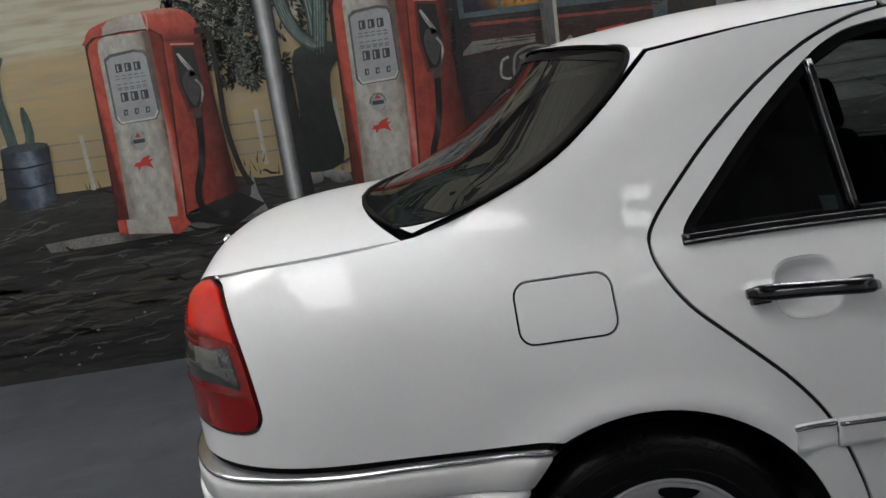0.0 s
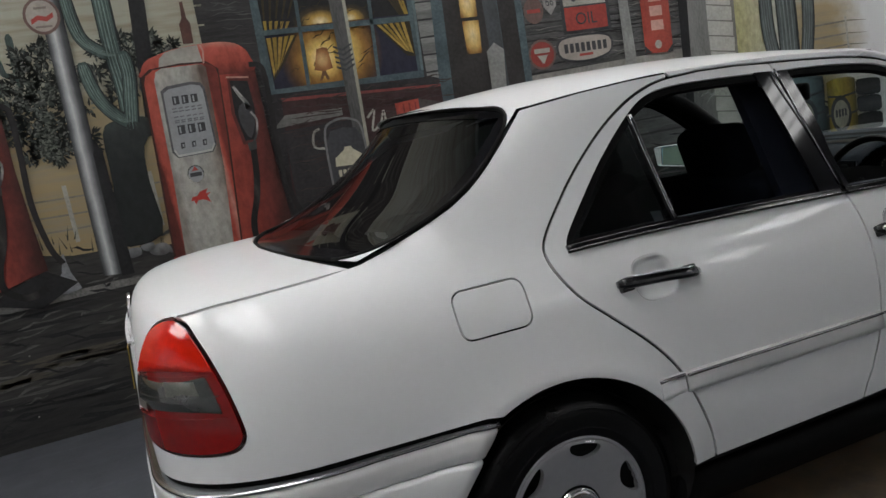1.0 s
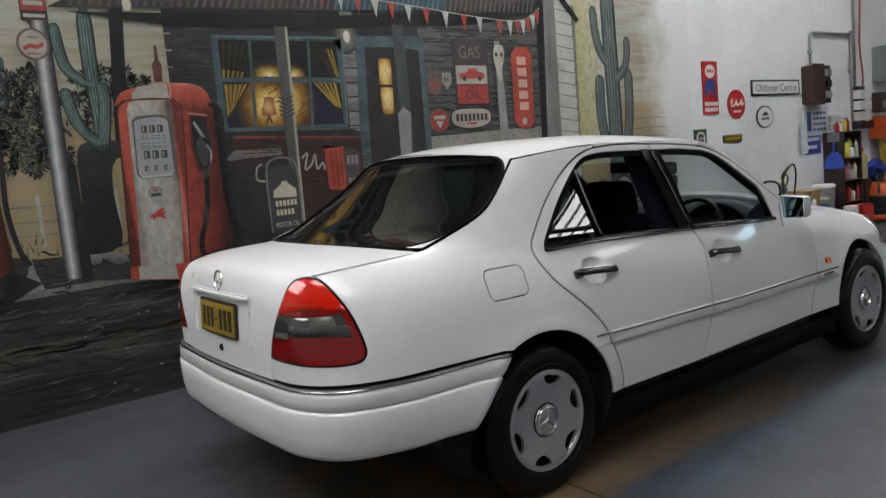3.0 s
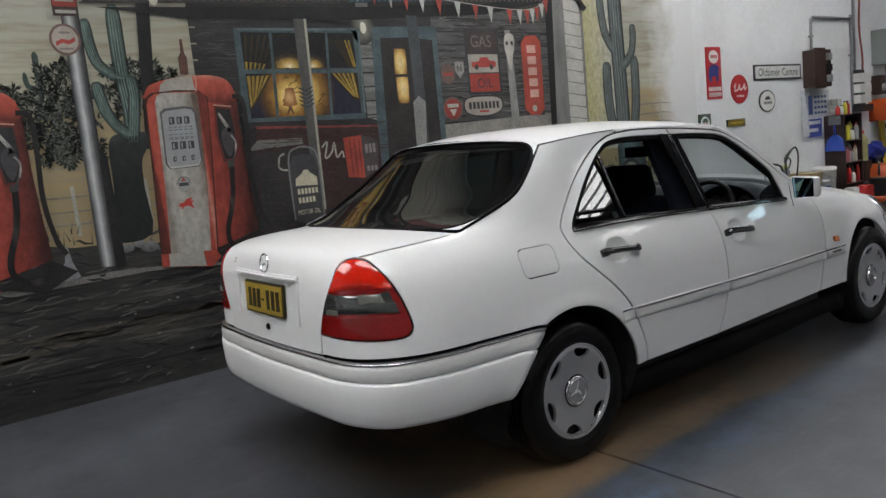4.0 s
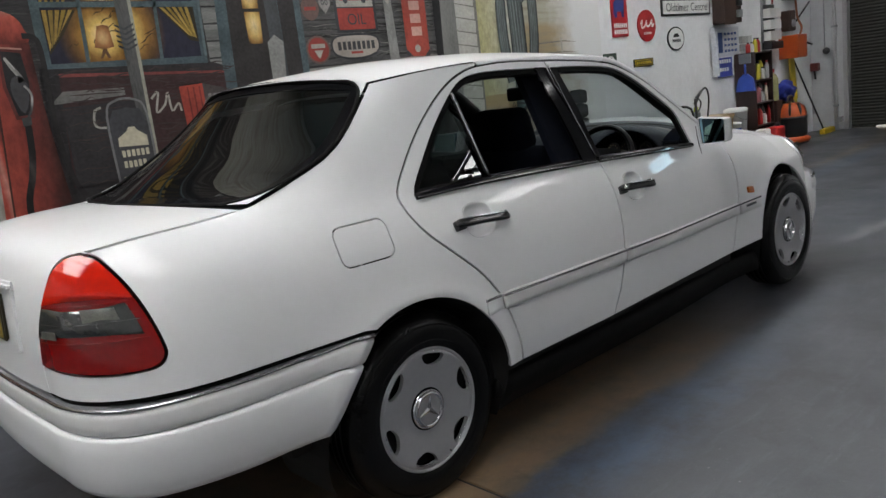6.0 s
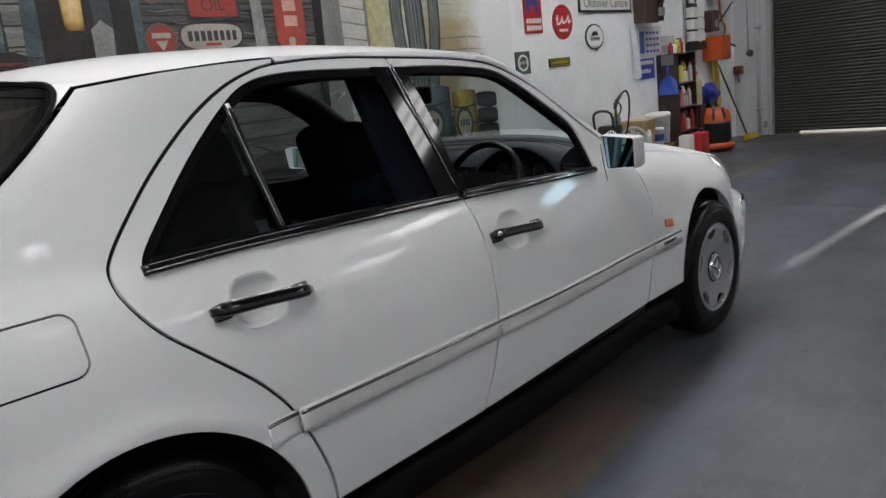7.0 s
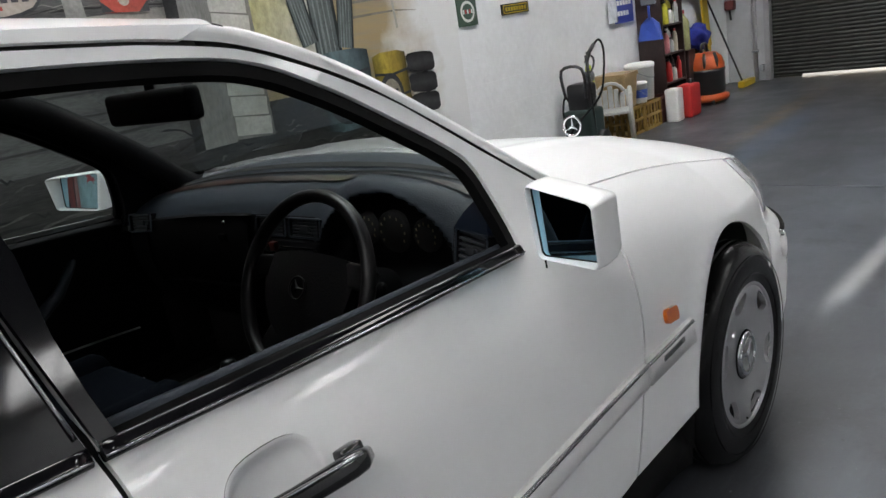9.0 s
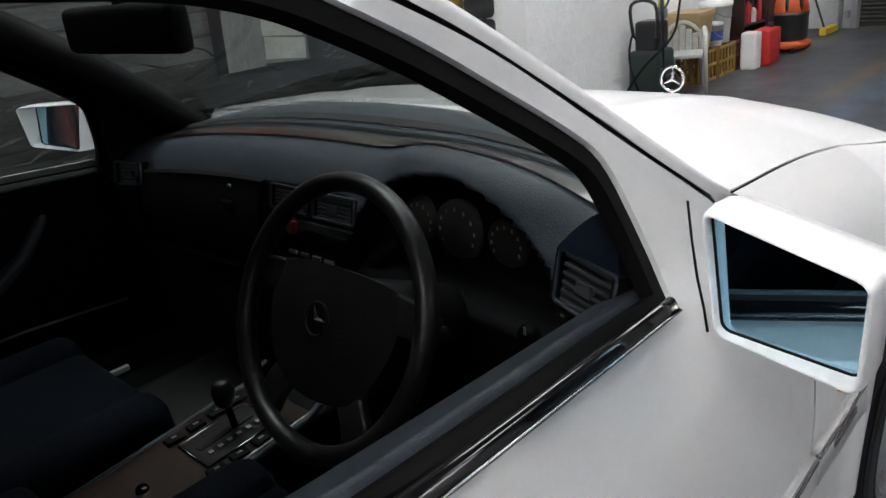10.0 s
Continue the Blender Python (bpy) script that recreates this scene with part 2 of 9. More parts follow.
def panel(name, outer, mapf, material, parent=None, holes=(), step=0.03, hem=0.012, ref=(1.1, 0, 0.6), label="", away=True, normf=None):
    """A curved sheet: an outline with holes, mapped into space, its edges turned in by hem. normf gives exact normals for clean gloss."""
    v, faces = flat_mesh(outer, holes, step)
    bm = bmesh.new()
    lay = bm.verts.layers.float_vector.new("true_normal") if normf else None
    bv = [bm.verts.new(mapf(*q)) for q in v]
    if normf:
        for q, w in zip(bv, v):
            q[lay] = normf(*w)
    for f in faces:
        try:
            bm.faces.new([bv[i] for i in f])
        except ValueError:
            pass
    for q in [q for q in bm.verts if not q.link_faces]:
        bm.verts.remove(q)
    bm.normal_update()
    s = sum((f.normal * f.calc_area()).dot(f.calc_center_median() - Vector(ref)) for f in bm.faces)
    if (s < 0) == away:
        bmesh.ops.reverse_faces(bm, faces=bm.faces)
        bm.normal_update()
    if hem:
        rim = [e for e in bm.edges if len(e.link_faces) == 1]
        nr = {q: q.normal.copy() for e in rim for q in e.verts}
        r = bmesh.ops.extrude_edge_only(bm, edges=rim)
        fresh = [g for g in r["geom"] if isinstance(g, bmesh.types.BMVert)]
        old = {}
        for e in bm.edges:
            a, b = e.verts
            if a in nr and b not in nr:
                old[b] = a
            elif b in nr and a not in nr:
                old[a] = b
        for q in fresh:
            best = min((o for o in nr if (o.co - q.co).length < 1e-6), key=lambda o: 0, default=None) if q not in old else old[q]
            if best is not None:
                q.co = q.co - hem * nr[best]
        if normf:
            for q in fresh:
                q[lay] = Vector((0, 0, 0))
        for e in rim:
            if e.is_valid:
                e.smooth = False
    ob = finish(name, bm, material, parent, True, label)
    if normf:
        me = ob.data
        nn = np.zeros(len(me.vertices) * 3)
        me.attributes["true_normal"].data.foreach_get("vector", nn)
        nn = nn.reshape(-1, 3)
        out = np.zeros((len(me.loops), 3))
        for p in me.polygons:
            vs = list(p.vertices)
            if all(nn[i].any() for i in vs):
                out[p.loop_start:p.loop_start + p.loop_total] = nn[vs]
        me.attributes.remove(me.attributes["true_normal"])
        me.normals_split_custom_set(out.tolist())
    return ob


def sheet(name, f, nu, nv, material, parent=None, ref=(1.1, 0, 0.6), hem=0.0, label="", away=True):
    """A grid over u in -1..1 and v in 0..1."""
    bm = bmesh.new()
    g = [[bm.verts.new(f(-1 + 2 * i / nu, j / nv)) for i in range(nu + 1)] for j in range(nv + 1)]
    for j in range(nv):
        for i in range(nu):
            bm.faces.new((g[j][i], g[j][i + 1], g[j + 1][i + 1], g[j + 1][i]))
    bm.normal_update()
    s = sum((q.normal * q.calc_area()).dot(q.calc_center_median() - Vector(ref)) for q in bm.faces)
    if (s < 0) == away:
        bmesh.ops.reverse_faces(bm, faces=bm.faces)
        bm.normal_update()
    if hem:
        rim = [e for e in bm.edges if len(e.link_faces) == 1]
        nr = {q.index: q.normal.copy() for q in bm.verts}
        r = bmesh.ops.extrude_edge_only(bm, edges=rim)
        for q in [x for x in r["geom"] if isinstance(x, bmesh.types.BMVert)]:
            q.co = q.co - hem * q.normal if q.normal.length else q.co
        for e in rim:
            e.smooth = False
    return finish(name, bm, material, parent, True, label)


def sweep(name, pts, outs, profile, material, parent=None, closed=False, label="", caps=True):
    """A profile of (across, out) carried along pts; outs are the outward directions there."""
    bm = bmesh.new()
    add_sweep(bm, pts, outs, profile, closed, caps)
    return finish(name, bm, material, parent, True, label)


def add_sweep(bm, pts, outs, profile, closed=False, caps=True):
    pts = [Vector(p) for p in pts]
    m, rings = len(pts), []
    for i, p in enumerate(pts):
        a = pts[(i - 1) % m] if closed or i else pts[0]
        b = pts[(i + 1) % m] if closed or i < m - 1 else pts[-1]
        t = (b - a).normalized()
        o = Vector(outs[i])
        o = (o - t * o.dot(t)).normalized()
        w = t.cross(o)
        rings.append([bm.verts.new(p + c * w + d * o) for c, d in profile])
    k = len(profile)
    for a, b in list(zip(rings, rings[1:])) + ([(rings[-1], rings[0])] if closed else []):
        for i in range(k):
            bm.faces.new((a[i], a[(i + 1) % k], b[(i + 1) % k], b[i]))
    if caps and not closed:
        bm.faces.new(rings[0])
        bm.faces.new(rings[-1][::-1])
    bmesh.ops.recalc_face_normals(bm, faces=bm.faces)


def step01(x, a, b):
    t = min(1, max(0, (x - a) / (b - a)))
    return t * t * (3 - 2 * t)


def spline(xs, ys):
    """A smooth curve through points that does not overshoot."""
    x, y = np.array(xs, float), np.array(ys, float)
    h, d = np.diff(x), np.diff(y) / np.diff(x)
    m = np.zeros(len(x))
    m[0], m[-1] = d[0], d[-1]
    for i in range(1, len(x) - 1):
        if d[i - 1] * d[i] > 0:
            w1, w2 = 2 * h[i] + h[i - 1], h[i] + 2 * h[i - 1]
            m[i] = (w1 + w2) / (w1 / d[i - 1] + w2 / d[i])

    def f(q):
        if q <= x[0]:
            return float(y[0] + m[0] * (q - x[0]))
        if q >= x[-1]:
            return float(y[-1] + m[-1] * (q - x[-1]))
        i = int(np.searchsorted(x, q) - 1)
        t = (q - x[i]) / h[i]
        return float((1 + 2 * t) * (1 - t) ** 2 * y[i] + t * (1 - t) ** 2 * h[i] * m[i] + t * t * (3 - 2 * t) * y[i + 1] + t * t * (t - 1) * h[i] * m[i + 1])
    return f

# ---- the hall ----
WALL_Y, END_X = 2.155, 10.75
FLOOR = None


def floor_material():
    m, n, l, b = principled("worn_painted_concrete")
    co = n.new("ShaderNodeTexCoord")

    def noise_tex(scale, detail=6, rough=0.6, vec=None):
        t = n.new("ShaderNodeTexNoise")
        t.inputs["Scale"].default_value, t.inputs["Detail"].default_value, t.inputs["Roughness"].default_value = scale, detail, rough
        l.new(vec or co.outputs["Object"], t.inputs["Vector"])
        return t.outputs["Fac"]

    def rng(v, a, b2, c=0.0, d=1.0):
        r = n.new("ShaderNodeMapRange")
        for k, q in zip(("From Min", "From Max", "To Min", "To Max"), (a, b2, c, d)):
            r.inputs[k].default_value = q
        l.new(v, r.inputs["Value"])
        return r.outputs[0]

    def mix(f, a, c):
        x = n.new("ShaderNodeMix")
        x.data_type = "RGBA"
        l.new(f, x.inputs[0])
        if isinstance(a, tuple):
            x.inputs[6].default_value = (*a, 1)
        else:
            l.new(a, x.inputs[6])
        x.inputs[7].default_value = (*c, 1)
        return x.outputs[2]

    def math_node(op, a, b2):
        x = n.new("ShaderNodeMath")
        x.operation, x.use_clamp = op, True
        for i, q in enumerate((a, b2)):
            if isinstance(q, (int, float)):
                x.inputs[i].default_value = q
            else:
                l.new(q, x.inputs[i])
        return x.outputs[0]

    sep = n.new("ShaderNodeSeparateXYZ")
    l.new(co.outputs["Object"], sep.inputs[0])
    wob = noise_tex(1.3, 4)

    def patch(x, y, rx, ry, soft=0.5, grain=3.0):
        """A worn patch with a ragged edge."""
        mp = n.new("ShaderNodeMapping")
        mp.inputs["Location"].default_value = (-x / rx, -y / ry, 0)
        mp.inputs["Scale"].default_value = (1 / rx, 1 / ry, 0)
        l.new(co.outputs["Object"], mp.inputs["Vector"])
        ln = n.new("ShaderNodeVectorMath")
        ln.operation = "LENGTH"
        l.new(mp.outputs[0], ln.inputs[0])
        d = n.new("ShaderNodeMath")
        d.operation = "MULTIPLY_ADD"
        l.new(noise_tex(grain, 7, 0.7), d.inputs[0])
        d.inputs[1].default_value = 1.2
        l.new(ln.outputs["Value"], d.inputs[2])
        return rng(d.outputs[0], 1.25 + soft, 1.25 - soft)

    c = mix(rng(noise_tex(0.7, 8, 0.6), 0.35, 0.68), (0.044, 0.047, 0.053), (0.068, 0.074, 0.085))
    c = mix(rng(noise_tex(9, 8, 0.7), 0.45, 0.8, 0, 0.5), c, (0.034, 0.036, 0.04))
    # paint worn through to brown concrete under the car's flank, with blue paint beside it
    c = mix(math_node("MULTIPLY", math_node("MULTIPLY", patch(0.75, -1.06, 1.5, 0.28, 0.3, 4.2), rng(noise_tex(5.5, 9, 0.75), 0.40, 0.58)), 0.62), c, (0.074, 0.112, 0.175))
    edge = n.new("ShaderNodeMath")
    edge.operation = "MULTIPLY_ADD"
    l.new(noise_tex(4.5, 9, 0.68), edge.inputs[0])
    edge.inputs[1].default_value = 0.30
    l.new(sep.outputs["Y"], edge.inputs[2])
    bare = math_node("MULTIPLY", rng(edge.outputs[0], -0.855, -0.79), math_node("MULTIPLY", rng(sep.outputs["X"], -0.9, -0.3), math_node("MULTIPLY", rng(sep.outputs["X"], 2.3, 1.3), rng(sep.outputs["Y"], 0.6, 0.2))))
    x = n.new("ShaderNodeMix")
    x.data_type = "RGBA"
    l.new(math_node("MULTIPLY", bare, 0.92), x.inputs[0])
    l.new(c, x.inputs[6])
    l.new(mix(rng(noise_tex(3.2, 8, 0.7), 0.38, 0.66), (0.105, 0.086, 0.063), (0.215, 0.148, 0.090)), x.inputs[7])
    c = x.outputs[2]
    c = mix(math_node("MULTIPLY", patch(-0.30, -0.80, 0.80, 0.26, 0.3, 4), 0.85), c, (0.29, 0.195, 0.112))
    c = mix(math_node("MULTIPLY", math_node("MULTIPLY", patch(-0.27, -1.22, 0.36, 0.15, 0.25, 7), rng(noise_tex(11, 9, 0.75), 0.44, 0.56)), 0.75), c, (0.10, 0.165, 0.29))
    c = mix(math_node("MULTIPLY", patch(1.9, -1.05, 1.3, 0.18, 0.4, 4), 0.5), c, (0.10, 0.118, 0.145))
    c = mix(math_node("MULTIPLY", math_node("MULTIPLY", patch(8.2, 0.76, 2.2, 0.15, 0.3, 4), rng(noise_tex(5, 9, 0.75), 0.42, 0.6)), 0.75), c, (0.165, 0.115, 0.052))
    c = mix(math_node("MULTIPLY", patch(7.2, 0.50, 1.6, 0.18, 0.3, 4), 0.35), c, (0.075, 0.12, 0.19))
    c = mix(math_node("MULTIPLY", patch(5.8, -0.5, 2.6, 0.35, 0.5, 3), 0.45), c, (0.105, 0.12, 0.142))
    c = mix(rng(noise_tex(38, 3, 0.6), 0.70, 0.76, 0, 0.5), c, (0.34, 0.35, 0.36))
    c = mix(rng(noise_tex(23, 3, 0.6), 0.70, 0.75, 0, 0.7), c, (0.03, 0.03, 0.03))
    mp2 = n.new("ShaderNodeMapping")
    mp2.inputs["Scale"].default_value = (0.25, 1.6, 1)
    mp2.inputs["Rotation"].default_value = (0, 0, 0.12)
    l.new(co.outputs["Object"], mp2.inputs["Vector"])
    c = mix(rng(noise_tex(7, 9, 0.75, mp2.outputs[0]), 0.52, 0.72, 0, 0.55), c, (0.105, 0.115, 0.132))
    c = mix(rng(noise_tex(2.6, 9, 0.7), 0.54, 0.70, 0, 0.7), c, (0.026, 0.026, 0.027))
    c = mix(rng(noise_tex(90, 2, 0.5), 0.68, 0.74, 0, 0.5), c, (0.16, 0.165, 0.17))
    l.new(c, b.inputs["Base Color"])
    l.new(rng(noise_tex(1.6, 6), 0.3, 0.75, 0.30, 0.55), b.inputs["Roughness"])
    bp = n.new("ShaderNodeBump")
    bp.inputs["Strength"].default_value, bp.inputs["Distance"].default_value = 0.2, 0.004
    l.new(noise_tex(45, 6, 0.7), bp.inputs["Height"])
    l.new(bp.outputs[0], b.inputs["Normal"])
    return m


FLOOR = floor_material()
JOINT = mat("dark_joint_filler", (0.03, 0.03, 0.032), 0.7, var=0.3, scale=20)


def slab(name, a, b, material, label="", kind="structure", bevel=0.0):
    bm = bmesh.new()
    add_box(bm, a, b, bevel)
    return tagged(finish(name, bm, material, None, False), label, name.split("_")[0], kind=kind)


floor = tagged(new("floor"), "worn grey-blue painted concrete floor with joints", "floor", kind="structure")
xs = [-7.0, 0.115, 5.62, 16.0]
ys = [-9.0, -3.4, 2.4]
for i in range(3):
    for j in range(2):
        box_part("floor_slab", (xs[i] + 0.007, ys[j] + 0.007, -0.12), (xs[i + 1] - 0.007, ys[j + 1] - 0.007, 0.0), FLOOR, floor, 0.003)
box_part("joint_filler", (-7, -9, -0.13), (16, 2.4, -0.006), JOINT, floor, 0)

WHITE_WALL = mat("white_painted_block", (0.70, 0.71, 0.72), 0.55, var=0.06, scale=2.2, bump=0.5, bscale=25, stain=(0.5, 0.5, 0.48), stain_amount=0.35)
wall = slab("wall_north", (-7, WALL_Y, -0.1), (END_X + 0.2, WALL_Y + 0.2, 4.8), WHITE_WALL, "white painted block wall carrying the mural")
# block courses of the white wall show as shallow ridges
for k in range(1, 13):
    box_part("block_joint", (5.15, WALL_Y - 0.0015, 0.2 * k - 0.003), (END_X, WALL_Y + 0.01, 0.2 * k + 0.003), WHITE_WALL, wall, 0.001)
DOOR_Y0, DOOR_Y1 = -1.21, 1.64
# white render with the end wall's shade put into its colour
END_WALL_SHADE = mat("shaded_white_render", (0.42, 0.43, 0.44), 0.6, var=0.08, scale=2, bump=0.3, bscale=30, stain=(0.35, 0.35, 0.34), stain_amount=0.4)
slab("wall_east", (END_X, DOOR_Y1 + 0.0, -0.1), (END_X + 0.2, WALL_Y, 4.8), END_WALL_SHADE, "white end wall beside the roller door")
slab("wall_east_lintel", (END_X, -9.0, 3.75), (END_X + 0.2, DOOR_Y1, 4.8), END_WALL_SHADE, "white lintel over the roller door")
# unseen stretch of the end wall, made white to reflect in the car
slab("wall_east_far", (END_X, -9.0, -0.1), (END_X + 0.2, DOOR_Y0 - 0.06, 3.75), WHITE_WALL, "unseen white end wall past the roller door")
# unseen slit between door and wall, added so the sun streaks the floor
slab("wall_east_jamb", (END_X, DOOR_Y0 - 0.06, -0.1), (END_X + 0.2, DOOR_Y0, 1.28), END_WALL_SHADE, "unseen jamb below the added sun slit")
slab("wall_east_head", (END_X, DOOR_Y0 - 0.06, 3.35), (END_X + 0.2, DOOR_Y0, 3.75), END_WALL_SHADE, "unseen jamb above the added sun slit")
# unseen walls, made white to bounce light onto the car's flank
PLAIN = mat("unseen_bounce_wall", (0.70, 0.71, 0.72), 0.7, var=0.1, scale=1.5, bump=0.2)
slab("wall_south", (-7, -9.2, -0.1), (END_X + 0.2, -9.0, 4.8), PLAIN, "unseen plain wall, white to bounce light")
slab("wall_west", (-7.2, -9.2, -0.1), (-7.0, WALL_Y + 0.2, 4.8), PLAIN, "unseen plain wall, white to bounce light")
# unseen ceiling with translucent roof lights between purlins; grey raised to bounce light
CEIL = mat("grey_roof_lining", (0.36, 0.36, 0.36), 0.8, var=0.1, scale=1)
DAY = glow("roof_light_sheet", (0.99, 0.985, 0.985), 11.5)
# three roof lights follow reflections; the others are added to light wall and flank
LIGHTS = [(-1.85, -1.75, 0.80, 2.7), (2.4, 0.80, 1.6, 1.5), (5.7, 0.7, 1.3, 1.1), (8.4, 0.3, 1.2, 1.0), (-4.0, 0.80, 1.7, 1.5), (-4.2, -5.9, 0.8, 0.8), (1.65, -6.25, 0.25, 0.5), (6.9, -4.9, 0.83, 1.6), (-3.4, -8.15, 0.8, 0.8), (3.9, -8.15, 0.8, 0.8), (8.0, -8.15, 1, 1)]
bm = bmesh.new()
v, f = flat_mesh([(-7.2, -9.2), (11, -9.2), (11, 2.4), (-7.2, 2.4)], [[(x - 0.9 * a, y - 0.6 * b), (x + 0.9 * a, y - 0.6 * b), (x + 0.9 * a, y + 0.6 * b), (x - 0.9 * a, y + 0.6 * b)] for x, y, a, b in LIGHTS], 0)
for z in (4.7, 4.8):
    bv = [bm.verts.new((*q, z)) for q in v]
    for t in f:
        bm.faces.new([bv[i] for i in t])
tagged(finish("ceiling", bm, CEIL, None, False), "unseen grey roof lining with roof lights", "ceiling", kind="structure")
roof_light = None
for x, y, a, b in LIGHTS:
    if roof_light is None:
        roof_light = thing("roof_light", "unseen translucent roof light in a purlin grid", "skylight", "roof lights", (0, 0, 4.7))
        bm = bmesh.new()
        add_box(bm, (-0.9, -0.6, 0.06), (0.9, 0.6, 0.08))
        finish("light_sheet", bm, DAY, roof_light, False)
        for i in range(5):
            box_part("purlin", (-0.92 + 0.45 * i, -0.6, 0.02), (-0.88 + 0.45 * i, 0.6, 0.06), CEIL, roof_light, 0.004)
        for j in range(4):
            box_part("batten", (-0.9, -0.612 + 0.4 * j, 0.025), (0.9, -0.588 + 0.4 * j, 0.055), CEIL, roof_light, 0.004)
        roof_light.location, roof_light.scale = (x, y, 4.7), (a, b, 1)
    else:
        copy_thing(roof_light, pose(x, y, 4.7) @ Matrix.Diagonal((a, b, 1, 1)))

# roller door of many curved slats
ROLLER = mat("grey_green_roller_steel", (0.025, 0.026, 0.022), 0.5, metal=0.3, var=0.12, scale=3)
door = tagged(new("door_1"), "closed grey steel roller door with daylight under it", "roller door", kind="structure")
slat_me = None
pitch = 0.046
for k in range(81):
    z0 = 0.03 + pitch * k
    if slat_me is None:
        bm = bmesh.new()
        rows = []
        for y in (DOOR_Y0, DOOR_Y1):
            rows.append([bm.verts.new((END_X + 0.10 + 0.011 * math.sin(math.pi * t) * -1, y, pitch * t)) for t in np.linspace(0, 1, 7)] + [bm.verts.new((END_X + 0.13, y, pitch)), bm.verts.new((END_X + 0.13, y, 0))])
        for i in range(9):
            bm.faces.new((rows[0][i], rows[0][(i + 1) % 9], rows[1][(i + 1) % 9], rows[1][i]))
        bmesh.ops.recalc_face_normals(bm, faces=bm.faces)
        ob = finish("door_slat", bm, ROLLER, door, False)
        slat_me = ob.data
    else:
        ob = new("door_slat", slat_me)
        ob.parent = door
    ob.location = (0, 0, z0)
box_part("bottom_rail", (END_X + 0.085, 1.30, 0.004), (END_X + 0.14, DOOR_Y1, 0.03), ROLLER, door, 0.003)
box_part("door_guide", (END_X - 0.02, DOOR_Y1 - 0.01, 0), (END_X + 0.16, DOOR_Y1 + 0.055, 3.7), mat("pale_steel_guide", (0.36, 0.36, 0.37), 0.4, metal=0.5), door, 0.004)
OUT = mat("bright_yard_concrete", (0.5, 0.5, 0.48), 0.9)
slab("ground", (END_X + 0.3, -12, -0.14), (40, 8, -0.02), OUT, "sunlit concrete yard outside")

# ---- the car: x along it from the rear axle forwards, y across, z up ----
LOW = [(0.10, 0.78), (0.17, 0.80), (0.30, 0.842), (0.37, 0.858), (0.45, 0.864), (0.60, 0.862), (0.72, 0.850), (0.82, 0.828), (0.88, 0.805)]
CABIN = spline(*zip(*LOW, (0.93, 0.780), (0.965, 0.758), (1.0, 0.742), (1.05, 0.722), (1.15, 0.682), (1.36, 0.603), (1.44, 0.56)))
DECK = spline(*zip(*LOW, (0.93, 0.770), (0.97, 0.728), (1.0, 0.680), (1.025, 0.62), (1.06, 0.56), (1.15, 0.50), (1.36, 0.45)))
ARCH_R, ARCH_F, ARCH_Z, ARCH = -0.02, 2.68, 0.31, 0.355


GLASS_X = spline((1.028, 1.047, 1.094, 1.150, 1.205, 1.262, 1.327), (-0.41, -0.33, -0.21, -0.10, -0.02, 0.05, 0.124))


def half_width(x, z):
    zs = z + 0.035 * (x - 0.3) + (0.13 * (x - 2) ** 1.15 if x > 2 else 0)
    w = step01(x, -0.5, -0.1) * (1 - step01(x - 0.8 * max(0, z - 0.90), 1.96, 2.17))
    y = w * CABIN(zs) + (1 - w) * DECK(zs)
    if x < 0.7:
        y -= 0.03 * (0.7 - x) ** 2
    y -= 0.04 * step01(x, 1.2, 2.2) + 0.03 * max(0, x - 2.2)
    if z > 1.03 and x < 0.8:
        y -= 0.035 * step01(z, 1.08, 1.34) * math.exp(-max(x - GLASS_X(z), 0) / 0.06)
    for cx in (ARCH_R, ARCH_F):
        r = math.hypot(x - cx, z - ARCH_Z)
        y += 0.011 * math.exp(-(((r - 0.372) / 0.035) ** 2))
    return y


SR, RX, RY = -0.5, 0.445, 0.36
# rear corner in plan: a squarish quarter oval, by length along it
_a = np.linspace(0, math.pi / 2, 300)
CORNER_X, CORNER_Y = RX * np.sin(_a) ** 0.87, RY * (1 - np.cos(_a) ** 0.87)
CORNER_L = np.concatenate(([0], np.cumsum(np.hypot(np.diff(CORNER_X), np.diff(CORNER_Y)))))
RL = float(CORNER_L[-1])
SF, FX, FY = 2.80, 0.60, 0.52
NOSE_X, NOSE_Y = FX * np.sin(_a) ** 0.8, FY * (1 - np.cos(_a) ** 0.8)
NOSE_L = np.concatenate(([0], np.cumsum(np.hypot(np.diff(NOSE_X), np.diff(NOSE_Y)))))
FL = float(NOSE_L[-1])
REAR_LEAN = spline((0.3, 0.6, 0.75, 0.87, 0.95, 0.985, 1.01), (0.006, 0.004, 0.0, 0.003, 0.013, 0.03, 0.055))
FRONT_LEAN = spline((0.15, 0.45, 0.6, 0.7, 0.8), (-0.03, 0.0, 0.0, -0.015, -0.05))


